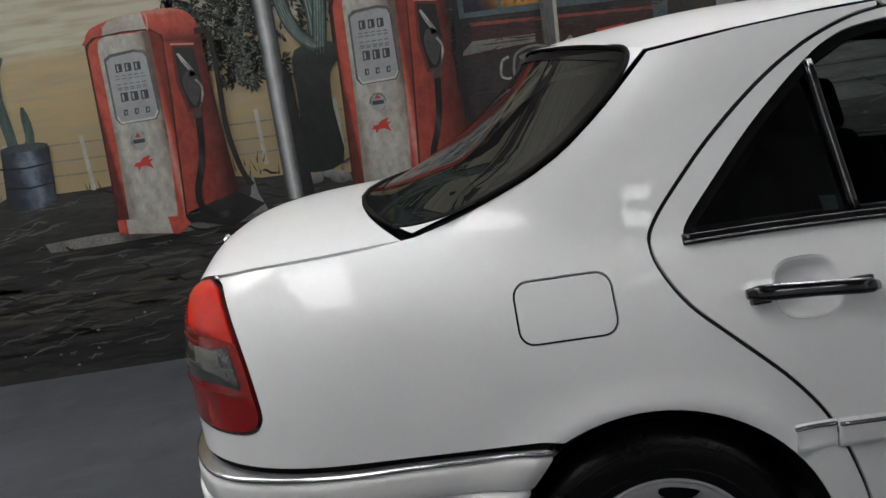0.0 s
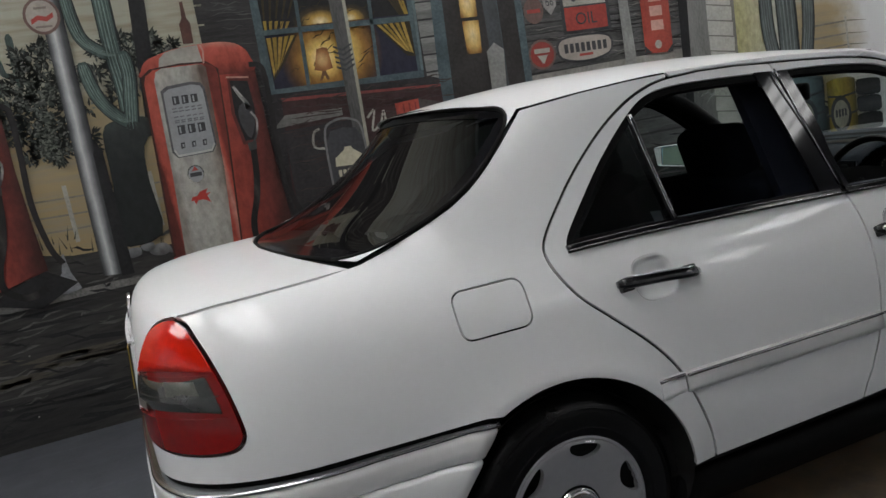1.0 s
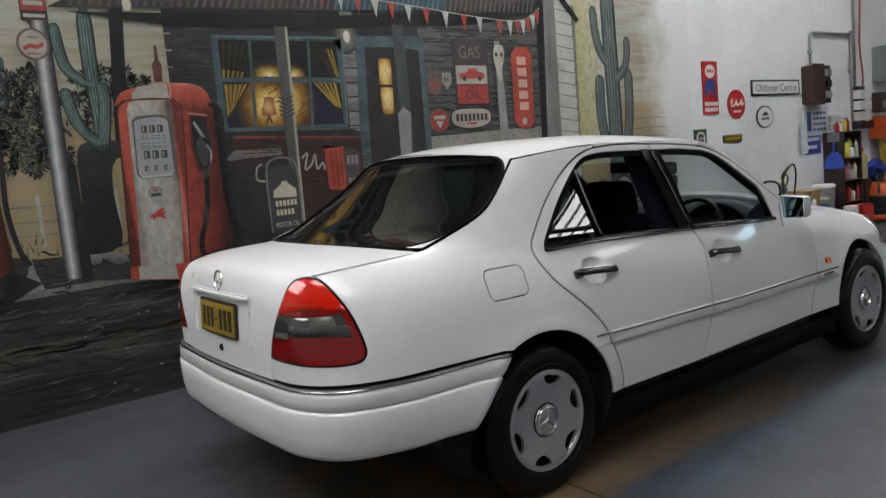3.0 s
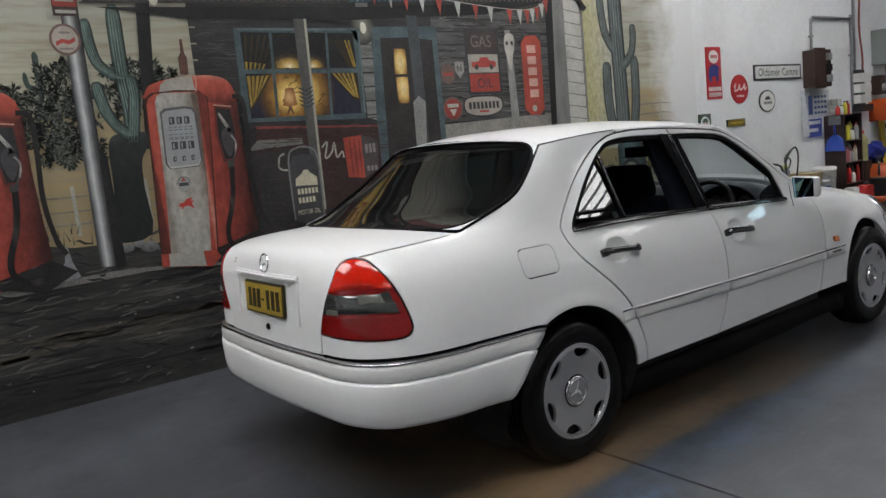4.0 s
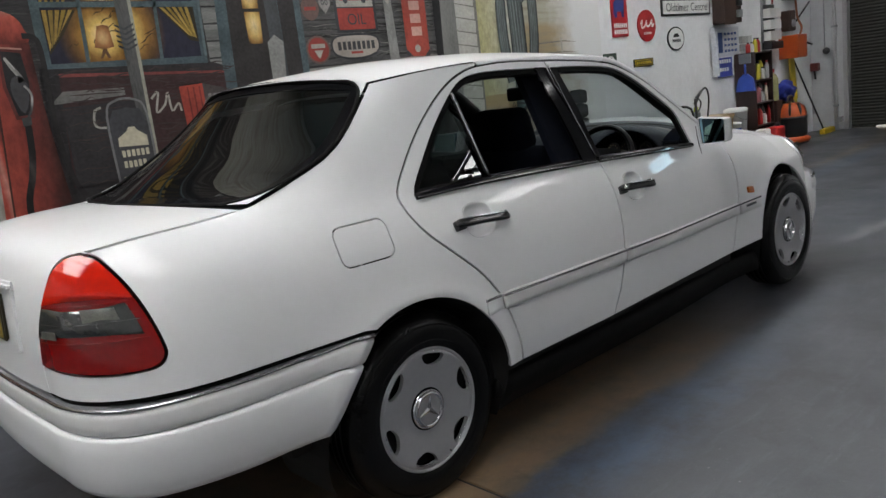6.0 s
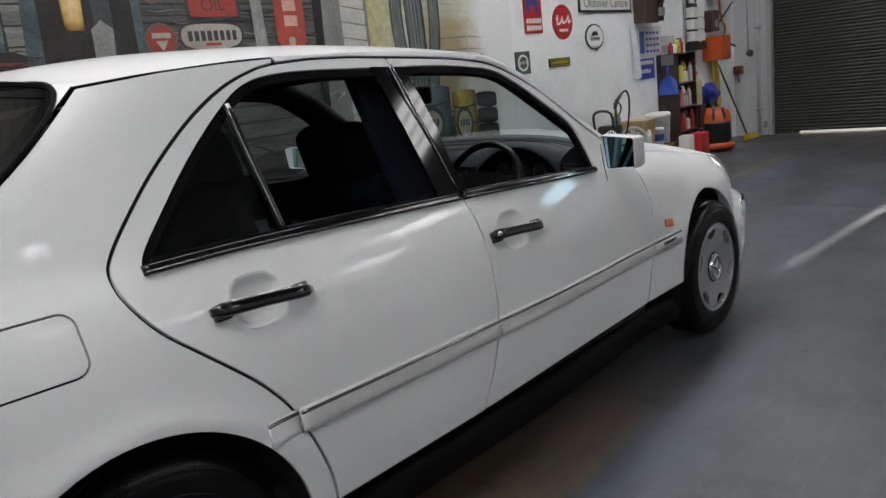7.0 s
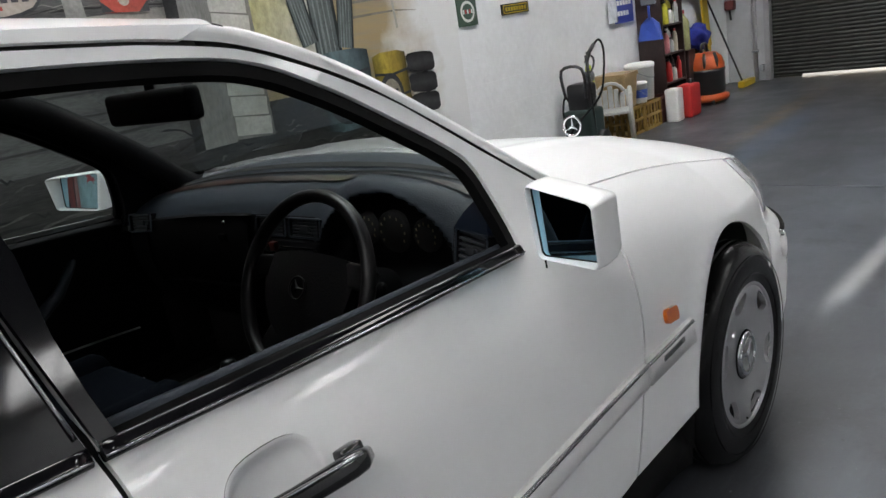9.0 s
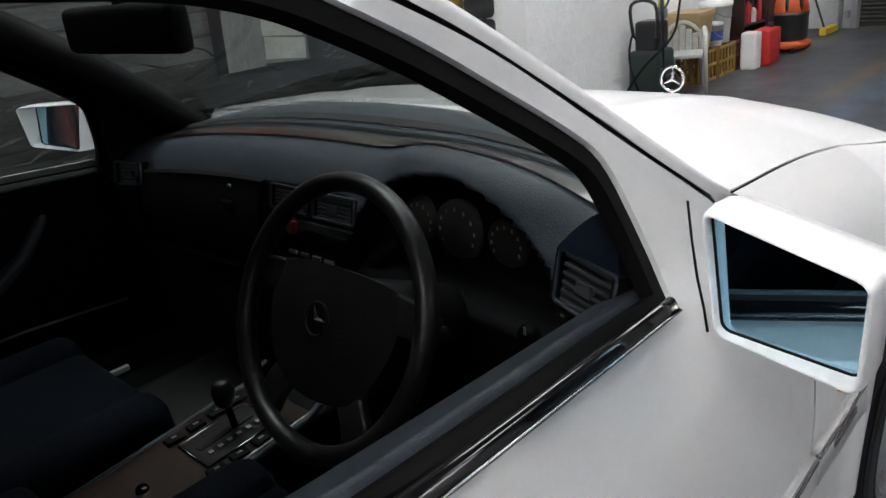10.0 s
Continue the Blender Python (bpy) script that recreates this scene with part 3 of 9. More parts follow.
def skin(s, z, out=0.0, side=-1):
    """The body's lower surface: s is x along the flank, and goes on round the corners to the middle of the tail and the nose."""
    if s < SR:
        q = min(SR - s, RL)
        w = half_width(SR, z)
        cx, cy = float(np.interp(q, CORNER_L, CORNER_X)), float(np.interp(q, CORNER_L, CORNER_Y))
        dx = float(np.interp(q + 0.01, CORNER_L, CORNER_X)) - float(np.interp(q - 0.01, CORNER_L, CORNER_X))
        dy = float(np.interp(q + 0.01, CORNER_L, CORNER_Y)) - float(np.interp(q - 0.01, CORNER_L, CORNER_Y))
        if q >= RL - 0.01:
            dx, dy = 0.0, 1.0
        x = SR - cx + REAR_LEAN(z) * (cx / RX) ** 2
        y = w - cy
        rest = max(0, SR - RL - s)
        y -= rest
        x -= 0.016 * math.sin(min(1, rest / 0.45) * math.pi / 2)
        n = Vector((-dy, dx, 0)).normalized()
    elif s > SF:
        q = min(s - SF, FL)
        w = half_width(SF, z)
        cx, cy = float(np.interp(q, NOSE_L, NOSE_X)), float(np.interp(q, NOSE_L, NOSE_Y))
        dx = float(np.interp(q + 0.01, NOSE_L, NOSE_X)) - float(np.interp(q - 0.01, NOSE_L, NOSE_X))
        dy = float(np.interp(q + 0.01, NOSE_L, NOSE_Y)) - float(np.interp(q - 0.01, NOSE_L, NOSE_Y))
        if q >= FL - 0.01:
            dx, dy = 0.0, 1.0
        x = SF + cx + FRONT_LEAN(z) * (cx / FX) ** 2
        y = w - cy
        rest = max(0, s - SF - FL)
        y -= rest
        x += 0.03 * math.sin(min(1, rest / 0.3) * math.pi / 2)
        n = Vector((dy, dx, 0)).normalized()
    else:
        x, y = s, half_width(s, z)
        dz = (half_width(s, z + 0.004) - half_width(s, z - 0.004)) / 0.008
        n = Vector((0, 1, -dz)).normalized()
    return Vector((x + n.x * out, side * (y + n.y * out), z + n.z * out))


def skin_out(s, z, side=-1):
    e = 0.003
    a = skin(s + e, z, 0, side) - skin(s - e, z, 0, side)
    b = skin(s, z + e, 0, side) - skin(s, z - e, 0, side)
    n = a.cross(b).normalized()
    return n if n.dot(skin(s, z, 0.01, side) - skin(s, z, 0, side)) > 0 else -n


def arc(cx, r, a0, a1, n=24):
    return [(cx + r * math.cos(radians(a0 + (a1 - a0) * i / n)), ARCH_Z + r * math.sin(radians(a0 + (a1 - a0) * i / n))) for i in range(n + 1)]


REAR_GAP = smooth_line([(0.60, 1.345), (0.53, 1.333), (0.43, 1.297), (0.32, 1.233), (0.20, 1.140), (0.11, 1.055), (0.06, 1.0), (0.043, 0.965), (0.05, 0.918), (0.09, 0.85), (0.16, 0.782), (0.25, 0.697), (0.31, 0.624), (0.345, 0.56), (0.375, 0.486), (0.398, 0.41), (0.41, 0.335)], 5)
MID_GAP = smooth_line([(0.955, 0.335), (0.97, 0.38), (0.998, 0.43), (1.028, 0.50), (1.050, 0.58), (1.061, 0.66), (1.067, 0.74), (1.068, 0.82), (1.066, 0.88), (1.060, 0.925), (1.047, 1.0), (0.985, 1.341)], 5)
FRONT_GAP = smooth_line([(2.01, 0.335), (2.035, 0.40), (2.063, 0.476), (2.085, 0.543), (2.115, 0.618), (2.131, 0.70), (2.134, 0.773), (2.125, 0.83), (2.112, 0.875)], 5)
PILLAR_GAP = smooth_line([(2.105, 0.886), (2.04, 0.927), (1.95, 0.994), (1.865, 1.056), (1.785, 1.116), (1.70, 1.176), (1.62, 1.222), (1.54, 1.260), (1.44, 1.297), (1.325, 1.316), (1.256, 1.323), (1.10, 1.335), (0.985, 1.341)], 5)
TOP_GAP = [(0.985, 1.341), (0.85, 1.349), (0.72, 1.351), (0.60, 1.345)]
REAR_WIN = smooth_line([(0.113, 0.968), (0.125, 0.99), (0.175, 1.042), (0.29, 1.152), (0.42, 1.257), (0.50, 1.301), (0.58, 1.316), (0.70, 1.319), (0.968, 1.311)], 4) + [(1.030, 0.99), (1.041, 0.94)]
FRONT_WIN = [(1.073, 0.930), (1.065, 0.985), (1.012, 1.309)] + smooth_line([(1.10, 1.307), (1.24, 1.299), (1.39, 1.284), (1.47, 1.264), (1.53, 1.236), (1.60, 1.197), (1.68, 1.145), (1.766, 1.086), (1.808, 1.045), (1.825, 0.985), (1.833, 0.926), (1.828, 0.888)], 4)
BELT = smooth_line([(0.10, 0.960), (0.43, 0.957), (1.03, 0.932), (1.45, 0.909), (1.82, 0.888)], 8)

car = thing("sedan", "white four-door sedan, driver's window lowered, parked on the painted floor", "car")


def cpanel(name, outer, material=WHITE_CAR, parent=car, holes=(), out=0.0, side=-1, gap=0.0040, label="", hem=0.012, step=0.03):
    return panel(name, inset(clean(outer), gap) if gap else outer, lambda s, z: skin(s, z, out, side), material, parent, [inset(clean(h), -gap) if gap else h for h in holes], step, hem, label=label, normf=(lambda s, z: skin_out(s, z, side)) if material is WHITE_CAR else None)


def pane_at(side, sink=0.012):
    return lambda s, z: Vector((s, side * (0.757 - sink - 0.415 * (z + 0.035 * (s - 0.3) - 0.965) - 0.02 * max(0, 0.7 - s) ** 2 - 0.02 * step01(s, 1.2, 2.2)), z))


def pane(name, outer, material, parent, side, label=""):
    return panel(name, outer, pane_at(side), material, parent, (), 0.0, 0.0, label=label)


def along(line, out=0.0, side=-1):
    return [skin(s, z, out, side) for s, z in line], [skin_out(s, z, side) for s, z in line]


def strip(name, line, profile, material, parent, out=0.0, side=-1, label=""):
    p, o = along(line, out, side)
    return sweep(name, p, o, profile, material, parent, label=label)


def round_rect(w, h, r=0.4, n=4):
    r = r * min(w, h)
    q = []
    for cx, cy, a in ((w / 2 - r, h / 2 - r, 0), (-w / 2 + r, h / 2 - r, 90), (-w / 2 + r, -h / 2 + r, 180), (w / 2 - r, -h / 2 + r, 270)):
        q += [(cx + r * math.cos(radians(a + 90 * i / n)), cy + r * math.sin(radians(a + 90 * i / n))) for i in range(n + 1)]
    return q


def band_top(x):
    return 0.605 - 0.0195 * x


def band_low(x):
    return 0.549 - 0.0200 * x


def cup_line(hx, z0):
    return [(hx + 0.064 * math.copysign(abs(math.cos(t)) ** 0.7, math.cos(t)), z0 + 0.006 + 0.052 * math.copysign(abs(math.sin(t)) ** 0.7, math.sin(t))) for t in np.linspace(0, 2 * math.pi, 33)[:-1]]


HOOD_EZ = spline((2.05, 2.5, 2.93, 3.16, 3.30), (0.921, 0.864, 0.790, 0.748, 0.722))
FUEL = [(-0.14 + a, 0.873 + b) for a, b in round_rect(0.186, 0.112, 0.25, 5)]
LAMP_IN = smooth_line([(-1.159, 0.716), (-1.125, 0.78), (-1.080, 0.845), (-1.030, 0.905), (-0.985, 0.955), (-0.955, 0.979), (-0.924, 0.990), (-0.890, 0.993)], 4)
LAMP_OUT = smooth_line([(-0.890, 0.993), (-0.862, 0.985), (-0.836, 0.969), (-0.803, 0.917), (-0.776, 0.847), (-0.757, 0.765), (-0.758, 0.732), (-0.784, 0.709), (-0.85, 0.703), (-0.946, 0.705), (-1.036, 0.710), (-1.159, 0.716)], 4)
LAMP = LAMP_IN[:-1] + LAMP_OUT[:-1]
TRUNK_SIDE = [(-0.5, 1.0205), (-0.582, 1.017), (-0.67, 1.013), (-0.752, 1.008), (-0.83, 0.999), (-0.875, 0.9945)]
GLASS_SIDE = [(GLASS_X(z), z) for z in (1.030, 1.038, 1.047, 1.06, 1.075, 1.094, 1.12, 1.15, 1.178, 1.205, 1.234, 1.262, 1.29, 1.31, 1.327)]


def right_or_left(side):
    # rear quarter with the C pillar
    quarter = [(-1.182, 0.634), (-1.168, 0.71)] + LAMP_OUT[::-1] + TRUNK_SIDE[::-1] + GLASS_SIDE + [(0.30, 1.346), (0.45, 1.356), (0.60, 1.361)] + REAR_GAP[:] + [(0.335, 0.335)]
    quarter += arc(ARCH_R, ARCH, 4, 117)[0:] + [(-0.222, 0.634)]
    q = cpanel("quarter_panel", quarter, holes=[inset(FUEL, 0.0015)] if side < 0 else [], side=side, step=0.024)
    if side < 0:
        cpanel("fuel_flap", FUEL, parent=q, side=side, gap=0.0018)
    # tail lamp: red, smoked and red bands under one lens
    lamp = cpanel("tail_light", LAMP, RED_LENS, out=0.003, side=side, label="red tail lamp with a smoked middle band", hem=0.02, step=0.02)
    def cut(lo, hi):
        q = LAMP
        out = []
        for a, b in zip(q, q[1:] + q[:1]):
            if lo <= a[1] <= hi:
                out.append(a)
            for lim in (lo, hi):
                if (a[1] - lim) * (b[1] - lim) < 0:
                    t = (lim - a[1]) / (b[1] - a[1])
                    out.append((a[0] + t * (b[0] - a[0]), lim))
        return out
    # upper band's brighter red holds the glow of light in the lens
    cpanel("lens_band", cut(0.876, 1.0), RED_LIT, lamp, out=0.0065, side=side, gap=0.005, hem=0.003, step=0.02, label="upper red lens in a lit tone")
    smoke = [(a, b) for a, b in inset(clean(cut(0.788, 0.878)), 0.006)]
    smoke = [(a - 0.022 * step01(a, -0.95, -0.80), b) for a, b in smoke]
    cpanel("lens_band", smoke, SMOKE_LENS, lamp, out=0.0065, side=side, gap=0.0, hem=0.003, step=0.02, label="smoked grey lens")
    cpanel("reflector", [(-0.925, 0.836), (-0.835, 0.836), (-0.842, 0.866), (-0.925, 0.868)], mat("lamp_reflector", (0.15, 0.15, 0.13), 0.3, metal=0.3, var=0.4, scale=30), lamp, out=0.0085, side=side, gap=0, hem=0.002, step=0.02)
    cpanel("reflector", [(-1.085, 0.796), (-1.02, 0.796), (-1.02, 0.815), (-1.075, 0.815)], MATS["lamp_reflector"], lamp, out=0.0085, side=side, gap=0, hem=0.002, step=0.02)
    for zz in (0.786, 0.832, 0.877):
        row = [p for p in np.linspace(-1.15, -0.77, 40)]
        ln = [(s, zz) for s in row if inside(np.array([(s, zz)]), inset(LAMP, 0.012))[0]]
        if len(ln) > 2:
            strip("lens_rib", ln, round_rect(0.002, 0.003), RED_LENS if zz != 0.832 else SMOKE_LENS, lamp, 0.006, side)
    strip("lens_edge", LAMP + LAMP[:1], round_rect(0.0015, 0.002), RUBBER, lamp, 0.001, side)

    # doors
    rear_door_line = REAR_GAP + MID_GAP + TOP_GAP[1:-1]
    d = cpanel("rear_door", rear_door_line, holes=[REAR_WIN, cup_line(0.318, 0.843)], side=side)
    front_door_line = MID_GAP[::-1] + FRONT_GAP + PILLAR_GAP[:-1]
    f = cpanel("front_door", front_door_line, holes=[FRONT_WIN, cup_line(1.213, 0.799)], side=side)
    for door, win, hx, card in ((d, REAR_WIN, 0.318, [(0.13, 0.955), (0.11, 0.87), (0.30, 0.66), (0.38, 0.42), (0.95, 0.36), (1.03, 0.55), (1.03, 0.925)]), (f, FRONT_WIN, 1.213, [(1.05, 0.925), (1.04, 0.60), (0.97, 0.36), (1.95, 0.36), (2.03, 0.62), (2.03, 0.84), (1.80, 0.885)])):
        ring = clean(win)
        cpanel("window_seal", inset(ring, -0.003), RUBBER, door, holes=[inset(ring, 0.016)], out=-0.007, side=side, gap=0, hem=0.02)
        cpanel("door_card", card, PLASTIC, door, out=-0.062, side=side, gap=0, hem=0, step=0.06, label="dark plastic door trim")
        z0 = 0.843 if door is d else 0.799
        slope = -0.014 if door is d else -0.016
        # handle: a bar on two feet over a shallow cup
        line = [(hx + u * 0.124, z0 + slope * u * 0.6) for u in np.linspace(-1, 1, 13)]
        pp, oo = along(line, 0.022, side)
        bm = bmesh.new()
        rows = []
        for i, (c0, o0) in enumerate(zip(pp, oo)):
            u = -1 + 2 * i / 12
            g = (1 - max(0, abs(u) - 0.80) / 0.20 * 0.45) * (0.86 + 0.14 * abs(u))
            up0 = (skin(hx, z0 + 0.01, 0, side) - skin(hx, z0, 0, side)).normalized()
            rows.append([bm.verts.new(c0 - o0 * 0.010 * max(0, abs(u) - 0.8) / 0.2 + up0 * a0 * g + o0 * b0 * g) for a0, b0 in round_rect(0.033, 0.024, 0.45)])
        for r0, r1 in zip(rows, rows[1:]):
            for i in range(len(r0)):
                bm.faces.new((r0[i], r0[(i + 1) % len(r0)], r1[(i + 1) % len(r0)], r1[i]))
        bm.faces.new(rows[0])
        bm.faces.new(rows[-1])
        bmesh.ops.recalc_face_normals(bm, faces=bm.faces)
        h = finish("handle", bm, HANDLE, door, True, "black pull handle with a chrome glint strip")
        for u in (-1, 1):
            p, o = skin(hx + u * 0.098, z0, 0.004, side), skin_out(hx + u * 0.105, z0, side)
            bm = bmesh.new()
            add_box(bm, (-0.018, -0.013, -0.015), (0.018, 0.013, 0.014), 0.005)
            finish("handle_foot", bm, HANDLE, h).matrix_local = Matrix.Translation(p) @ Vector((0, 0, 1)).rotation_difference(o).to_matrix().to_4x4()
        # thin chrome strip stands in for the glints on the gloss black grip
        strip("handle_glint", [(hx + u * 0.075, z0 + 0.010 + slope * u * 0.4) for u in np.linspace(-1.1, 1.3, 10)], round_rect(0.004, 0.006), CHROME, h, 0.0335, side)
        bm = bmesh.new()
        rows = []
        for k, dip in ((1.06, 0.0012), (1.0, 0.0012), (0.965, 0.003), (0.88, 0.012), (0.72, 0.019), (0.40, 0.023), (0.001, 0.024)):
            rows.append([bm.verts.new(skin(hx + (a - hx) * k, z0 + 0.006 + (b - z0 - 0.006) * k, 0.0008 if k > 1 else 0.0012 - dip, side)) for a, b in cup_line(hx, z0)])
        for r0, r1 in zip(rows, rows[1:]):
            for i in range(32):
                bm.faces.new((r0[i], r0[(i + 1) % 32], r1[(i + 1) % 32], r1[i]))
        bmesh.ops.remove_doubles(bm, verts=bm.verts, dist=2e-4)
        bm.normal_update()
        if sum(q.normal.y * side for q in bm.faces) < 0:
            bmesh.ops.reverse_faces(bm, faces=bm.faces)
        finish("handle_cup", bm, WHITE_CAR, h)
    if side < 0:
        lock = skin(1.103, 0.808, 0.03, side)
        lathe("lock_cylinder", [(0.0, -0.010), (0.007, -0.010), (0.0075, -0.004), (0.0075, 0.0)], CHROME, f, 16, "y", lock)
    # quarter glass, divider bar, glass of the far side
    quarter_glass = [p for p in inset(clean(REAR_WIN), 0.010) if p[0] < 0.425] + [(0.425, 1.246), (0.446, 0.967)]
    pane("quarter_glass", quarter_glass, GLASS_DARK, d, side, "dark quarter window")
    if side < 0:
        panel("window_sticker", [(0.395, 0.972), (0.424, 0.970), (0.424, 0.998), (0.392, 1.001)], pane_at(side, 0.0135), mat("pale_blue_sticker", (0.42, 0.52, 0.55), 0.5, var=0.3, scale=60), d, (), 0.0, 0.001, label="small pale blue sticker")
    strip("divider_bar", [(0.452 - 0.075 * (z - 0.958), z) for z in np.linspace(0.958, 1.262, 10)], round_rect(0.020, 0.012), BLACK_GLOSS, d, -0.004, side)
    strip("divider_trim", [(0.4465 - 0.075 * (z - 0.958), z) for z in np.linspace(0.962, 1.257, 10)], round_rect(0.004, 0.006), DARKENED_CHROME, d, 0.003, side)
    if side > 0:
        pane("rear_window_glass", [p for p in inset(clean(REAR_WIN), 0.008) if p[0] > 0.43] + [(0.43, 0.965), (0.43, 1.26)], GLASS_CLEAR, d, side)
        pane("front_window_glass", inset(clean(FRONT_WIN), 0.008), GLASS_CLEAR, f, side)
    # black B pillar covers with a chrome edge
    panel("pillar_cover", [(0.962, 0.943), (0.955, 1.05), (0.942, 1.15), (0.912, 1.318), (0.982, 1.314), (1.012, 1.15), (1.041, 0.99), (1.052, 0.938)], pane_at(side, -0.011), BLACK_GLOSS, d, (), 0.0, 0.010, label="gloss black pillar cover")
    panel("pillar_cover", [(1.064, 0.935), (1.054, 0.99), (0.994, 1.313), (1.042, 1.310), (1.070, 1.13), (1.068, 1.05), (1.074, 0.99), (1.084, 0.935)], pane_at(side, -0.011), BLACK_GLOSS, f, (), 0.0, 0.010, label="gloss black pillar cover")
    strip("pillar_trim", [(1.0445 - 0.064 * t ** 1.1, 0.95 + 0.365 * t) for t in np.linspace(0, 1, 12)], round_rect(0.0045, 0.005), DARKENED_CHROME, d, 0.012, side)
    # belt mouldings: black, a thin metal strip stands in for their highlight streak
    for door, lo, hi in ((d, 0.105, 1.051), (f, 1.063, 1.818)):
        ln = [p for p in BELT if lo <= p[0] <= hi]
        ln = [(lo, float(np.interp(lo, *zip(*BELT))))] + ln + [(hi, float(np.interp(hi, *zip(*BELT))))]
        m = strip("belt_moulding", ln, round_rect(0.022, 0.016, 0.45), BLACK_GLOSS, door, 0.004, side)
        strip("moulding_streak", [(s, z - 0.006) for s, z in ln], round_rect(0.003, 0.004), DARKENED_CHROME, m, 0.0115, side)
        # near seal's lit tone is put into a lighter material, far seal's shade into darker
        if side < 0:
            strip("inner_belt_seal", [(s, z + 0.016) for s, z in ln], round_rect(0.026, 0.072, 0.3), DASH, door, -0.062, side)
        else:
            strip("inner_belt_seal", [(s, z - 0.004) for s, z in ln], round_rect(0.060, 0.024, 0.3), PLASTIC, door, -0.046, side)
        strip("seal_lip", [(s, z + 0.004) for s, z in ln], round_rect(0.010, 0.010, 0.4), RUBBER, door, -0.010, side)
    # lower cladding bands with a chrome bead, one on each panel
    for owner, lo, hi in ((q, 0.252, 0.334), (d, 0.338, 1.041), (f, 1.052, 2.083)):
        xs = np.linspace(lo, hi, 24)
        half = 0.5 * (band_top(lo) - band_low(lo))
        th = 0.2 if owner is q else 1.0
        prof = [(-half, -0.002), (-half, 0.006 * th), (-half + 0.008, 0.011 * th), (half - 0.014, 0.012 * th), (half - 0.002, 0.009 * th), (half, -0.002)]
        b = strip("cladding_band", [(x, 0.5 * (band_top(x) + band_low(x))) for x in xs], [(-a * (1 if side < 0 else -1) * -1, o) for a, o in prof], WHITE_CAR if owner is q else CLAD, owner, 0, side, "" if owner is q else "satin grey side moulding")
        strip("chrome_bead", [(x, band_top(x) - 0.008) for x in xs], round_rect(0.008, 0.009, 0.45), DARKENED_CHROME, b, 0.010 * th, side)
    # front wing
    hood_edge = [(2.055, 0.90)] + [(x, HOOD_EZ(x) + 0.0018) for x in np.linspace(2.135, 2.985, 20)]
    wing = FRONT_GAP[:] + hood_edge[1:] + [(2.99, 0.765), (2.998, 0.70), (3.01, 0.62), (3.03, 0.575), (3.04, 0.56), (3.03, 0.455)] + arc(ARCH_F, ARCH, 22, 176) + []
    w = cpanel("front_wing", wing, side=side)
    xs = np.linspace(2.095, 2.335, 10)
    half = 0.5 * (band_top(2) - band_low(2))
    b = strip("cladding_band", [(x, 0.5 * (band_top(x) + band_low(x))) for x in xs], [(-half, -0.002), (-half, 0.008), (half, 0.009), (half, -0.002)], CLAD, w, 0, side)
    strip("chrome_bead", [(x, band_top(x) - 0.008) for x in xs], round_rect(0.008, 0.009, 0.45), DARKENED_CHROME, b, 0.009, side)
    strip("badge", [(x, 0.5 * (band_top(x) + band_low(x)) + 0.002) for x in np.linspace(2.165, 2.275, 6)], round_rect(0.012, 0.003), DARKENED_CHROME, b, 0.010, side)
    cpanel("side_repeater", [(2.245 + a, 0.604 + c - 0.15 * a) for a, c in round_rect(0.062, 0.032, 0.3)], AMBER, w, out=0.009, side=side, gap=0, hem=0.012, step=0.02, label="amber side repeater")
    # headlamp and front indicator round the corner
    cpanel("headlamp", [(2.995, 0.777), (3.06, 0.766), (3.2, 0.742), (3.55, 0.725), (3.72, 0.715), (3.72, 0.585), (3.35, 0.585), (3.10, 0.592), (3.04, 0.60), (3.02, 0.66)], CLEAR_LENS, out=0.002, side=side, gap=0.003, hem=0.02, label="clear headlamp lens")
    # sill
    xs = np.linspace(0.33, 2.34, 30)
    strip("sill", [(x, 0.25) for x in xs], [(-0.012, -0.06), (-0.010, -0.035), (0.02, -0.018), (0.086, -0.012), (0.086, -0.06)] if side < 0 else [(0.012, -0.06), (0.010, -0.035), (-0.02, -0.018), (-0.086, -0.012), (-0.086, -0.06)], RUBBER, car, 0, side, "black sill panel")
    # black strips behind the shut lines hold the shade of the gaps
    for ln in (REAR_GAP, MID_GAP[: len(MID_GAP) - 6], FRONT_GAP, PILLAR_GAP, TOP_GAP):
        strip("shut_line_shade", ln, round_rect(0.026, 0.008), BLACK, car, -0.014, side)
    # wheel housing
    for cx in (ARCH_R, ARCH_F):
        bm = bmesh.new()
        rows = []
        for a in np.linspace(-25, 205, 32):
            r = ARCH + 0.006
            x, z = cx + r * math.cos(radians(a)), ARCH_Z + r * math.sin(radians(a))
            y = min(half_width(min(max(x, -0.45), 2.80), z) - 0.010, 0.86) - 0.9 * max(0, x - 2.80) ** 1.6
            rows.append([bm.verts.new((x, side * y, z)), bm.verts.new((x, side * 0.50, z))])
        for a, c in zip(rows, rows[1:]):
            bm.faces.new((a[0], a[1], c[1], c[0]))
        fan = [r[1] for r in rows]
        bm.faces.new(fan)
        finish("wheel_housing", bm, BLACK, car, False)
    # C-pillar and A-pillar inner trim
    cpanel("pillar_trim", [(-0.33, 1.06), (0.10, 0.94), (0.16, 0.98), (0.46, 1.26), (0.60, 1.33), (0.15, 1.31)], PLASTIC, q, out=-0.045, side=side, gap=0, hem=0, step=0.06)
    cpanel("pillar_trim", [(0.89, 0.60), (1.05, 0.60), (1.05, 0.95), (1.00, 1.33), (0.882, 1.33), (0.892, 0.95)], NAVY, car, out=-0.055, side=side, gap=0, hem=0.03, step=0.06)
    return q, d, f, w


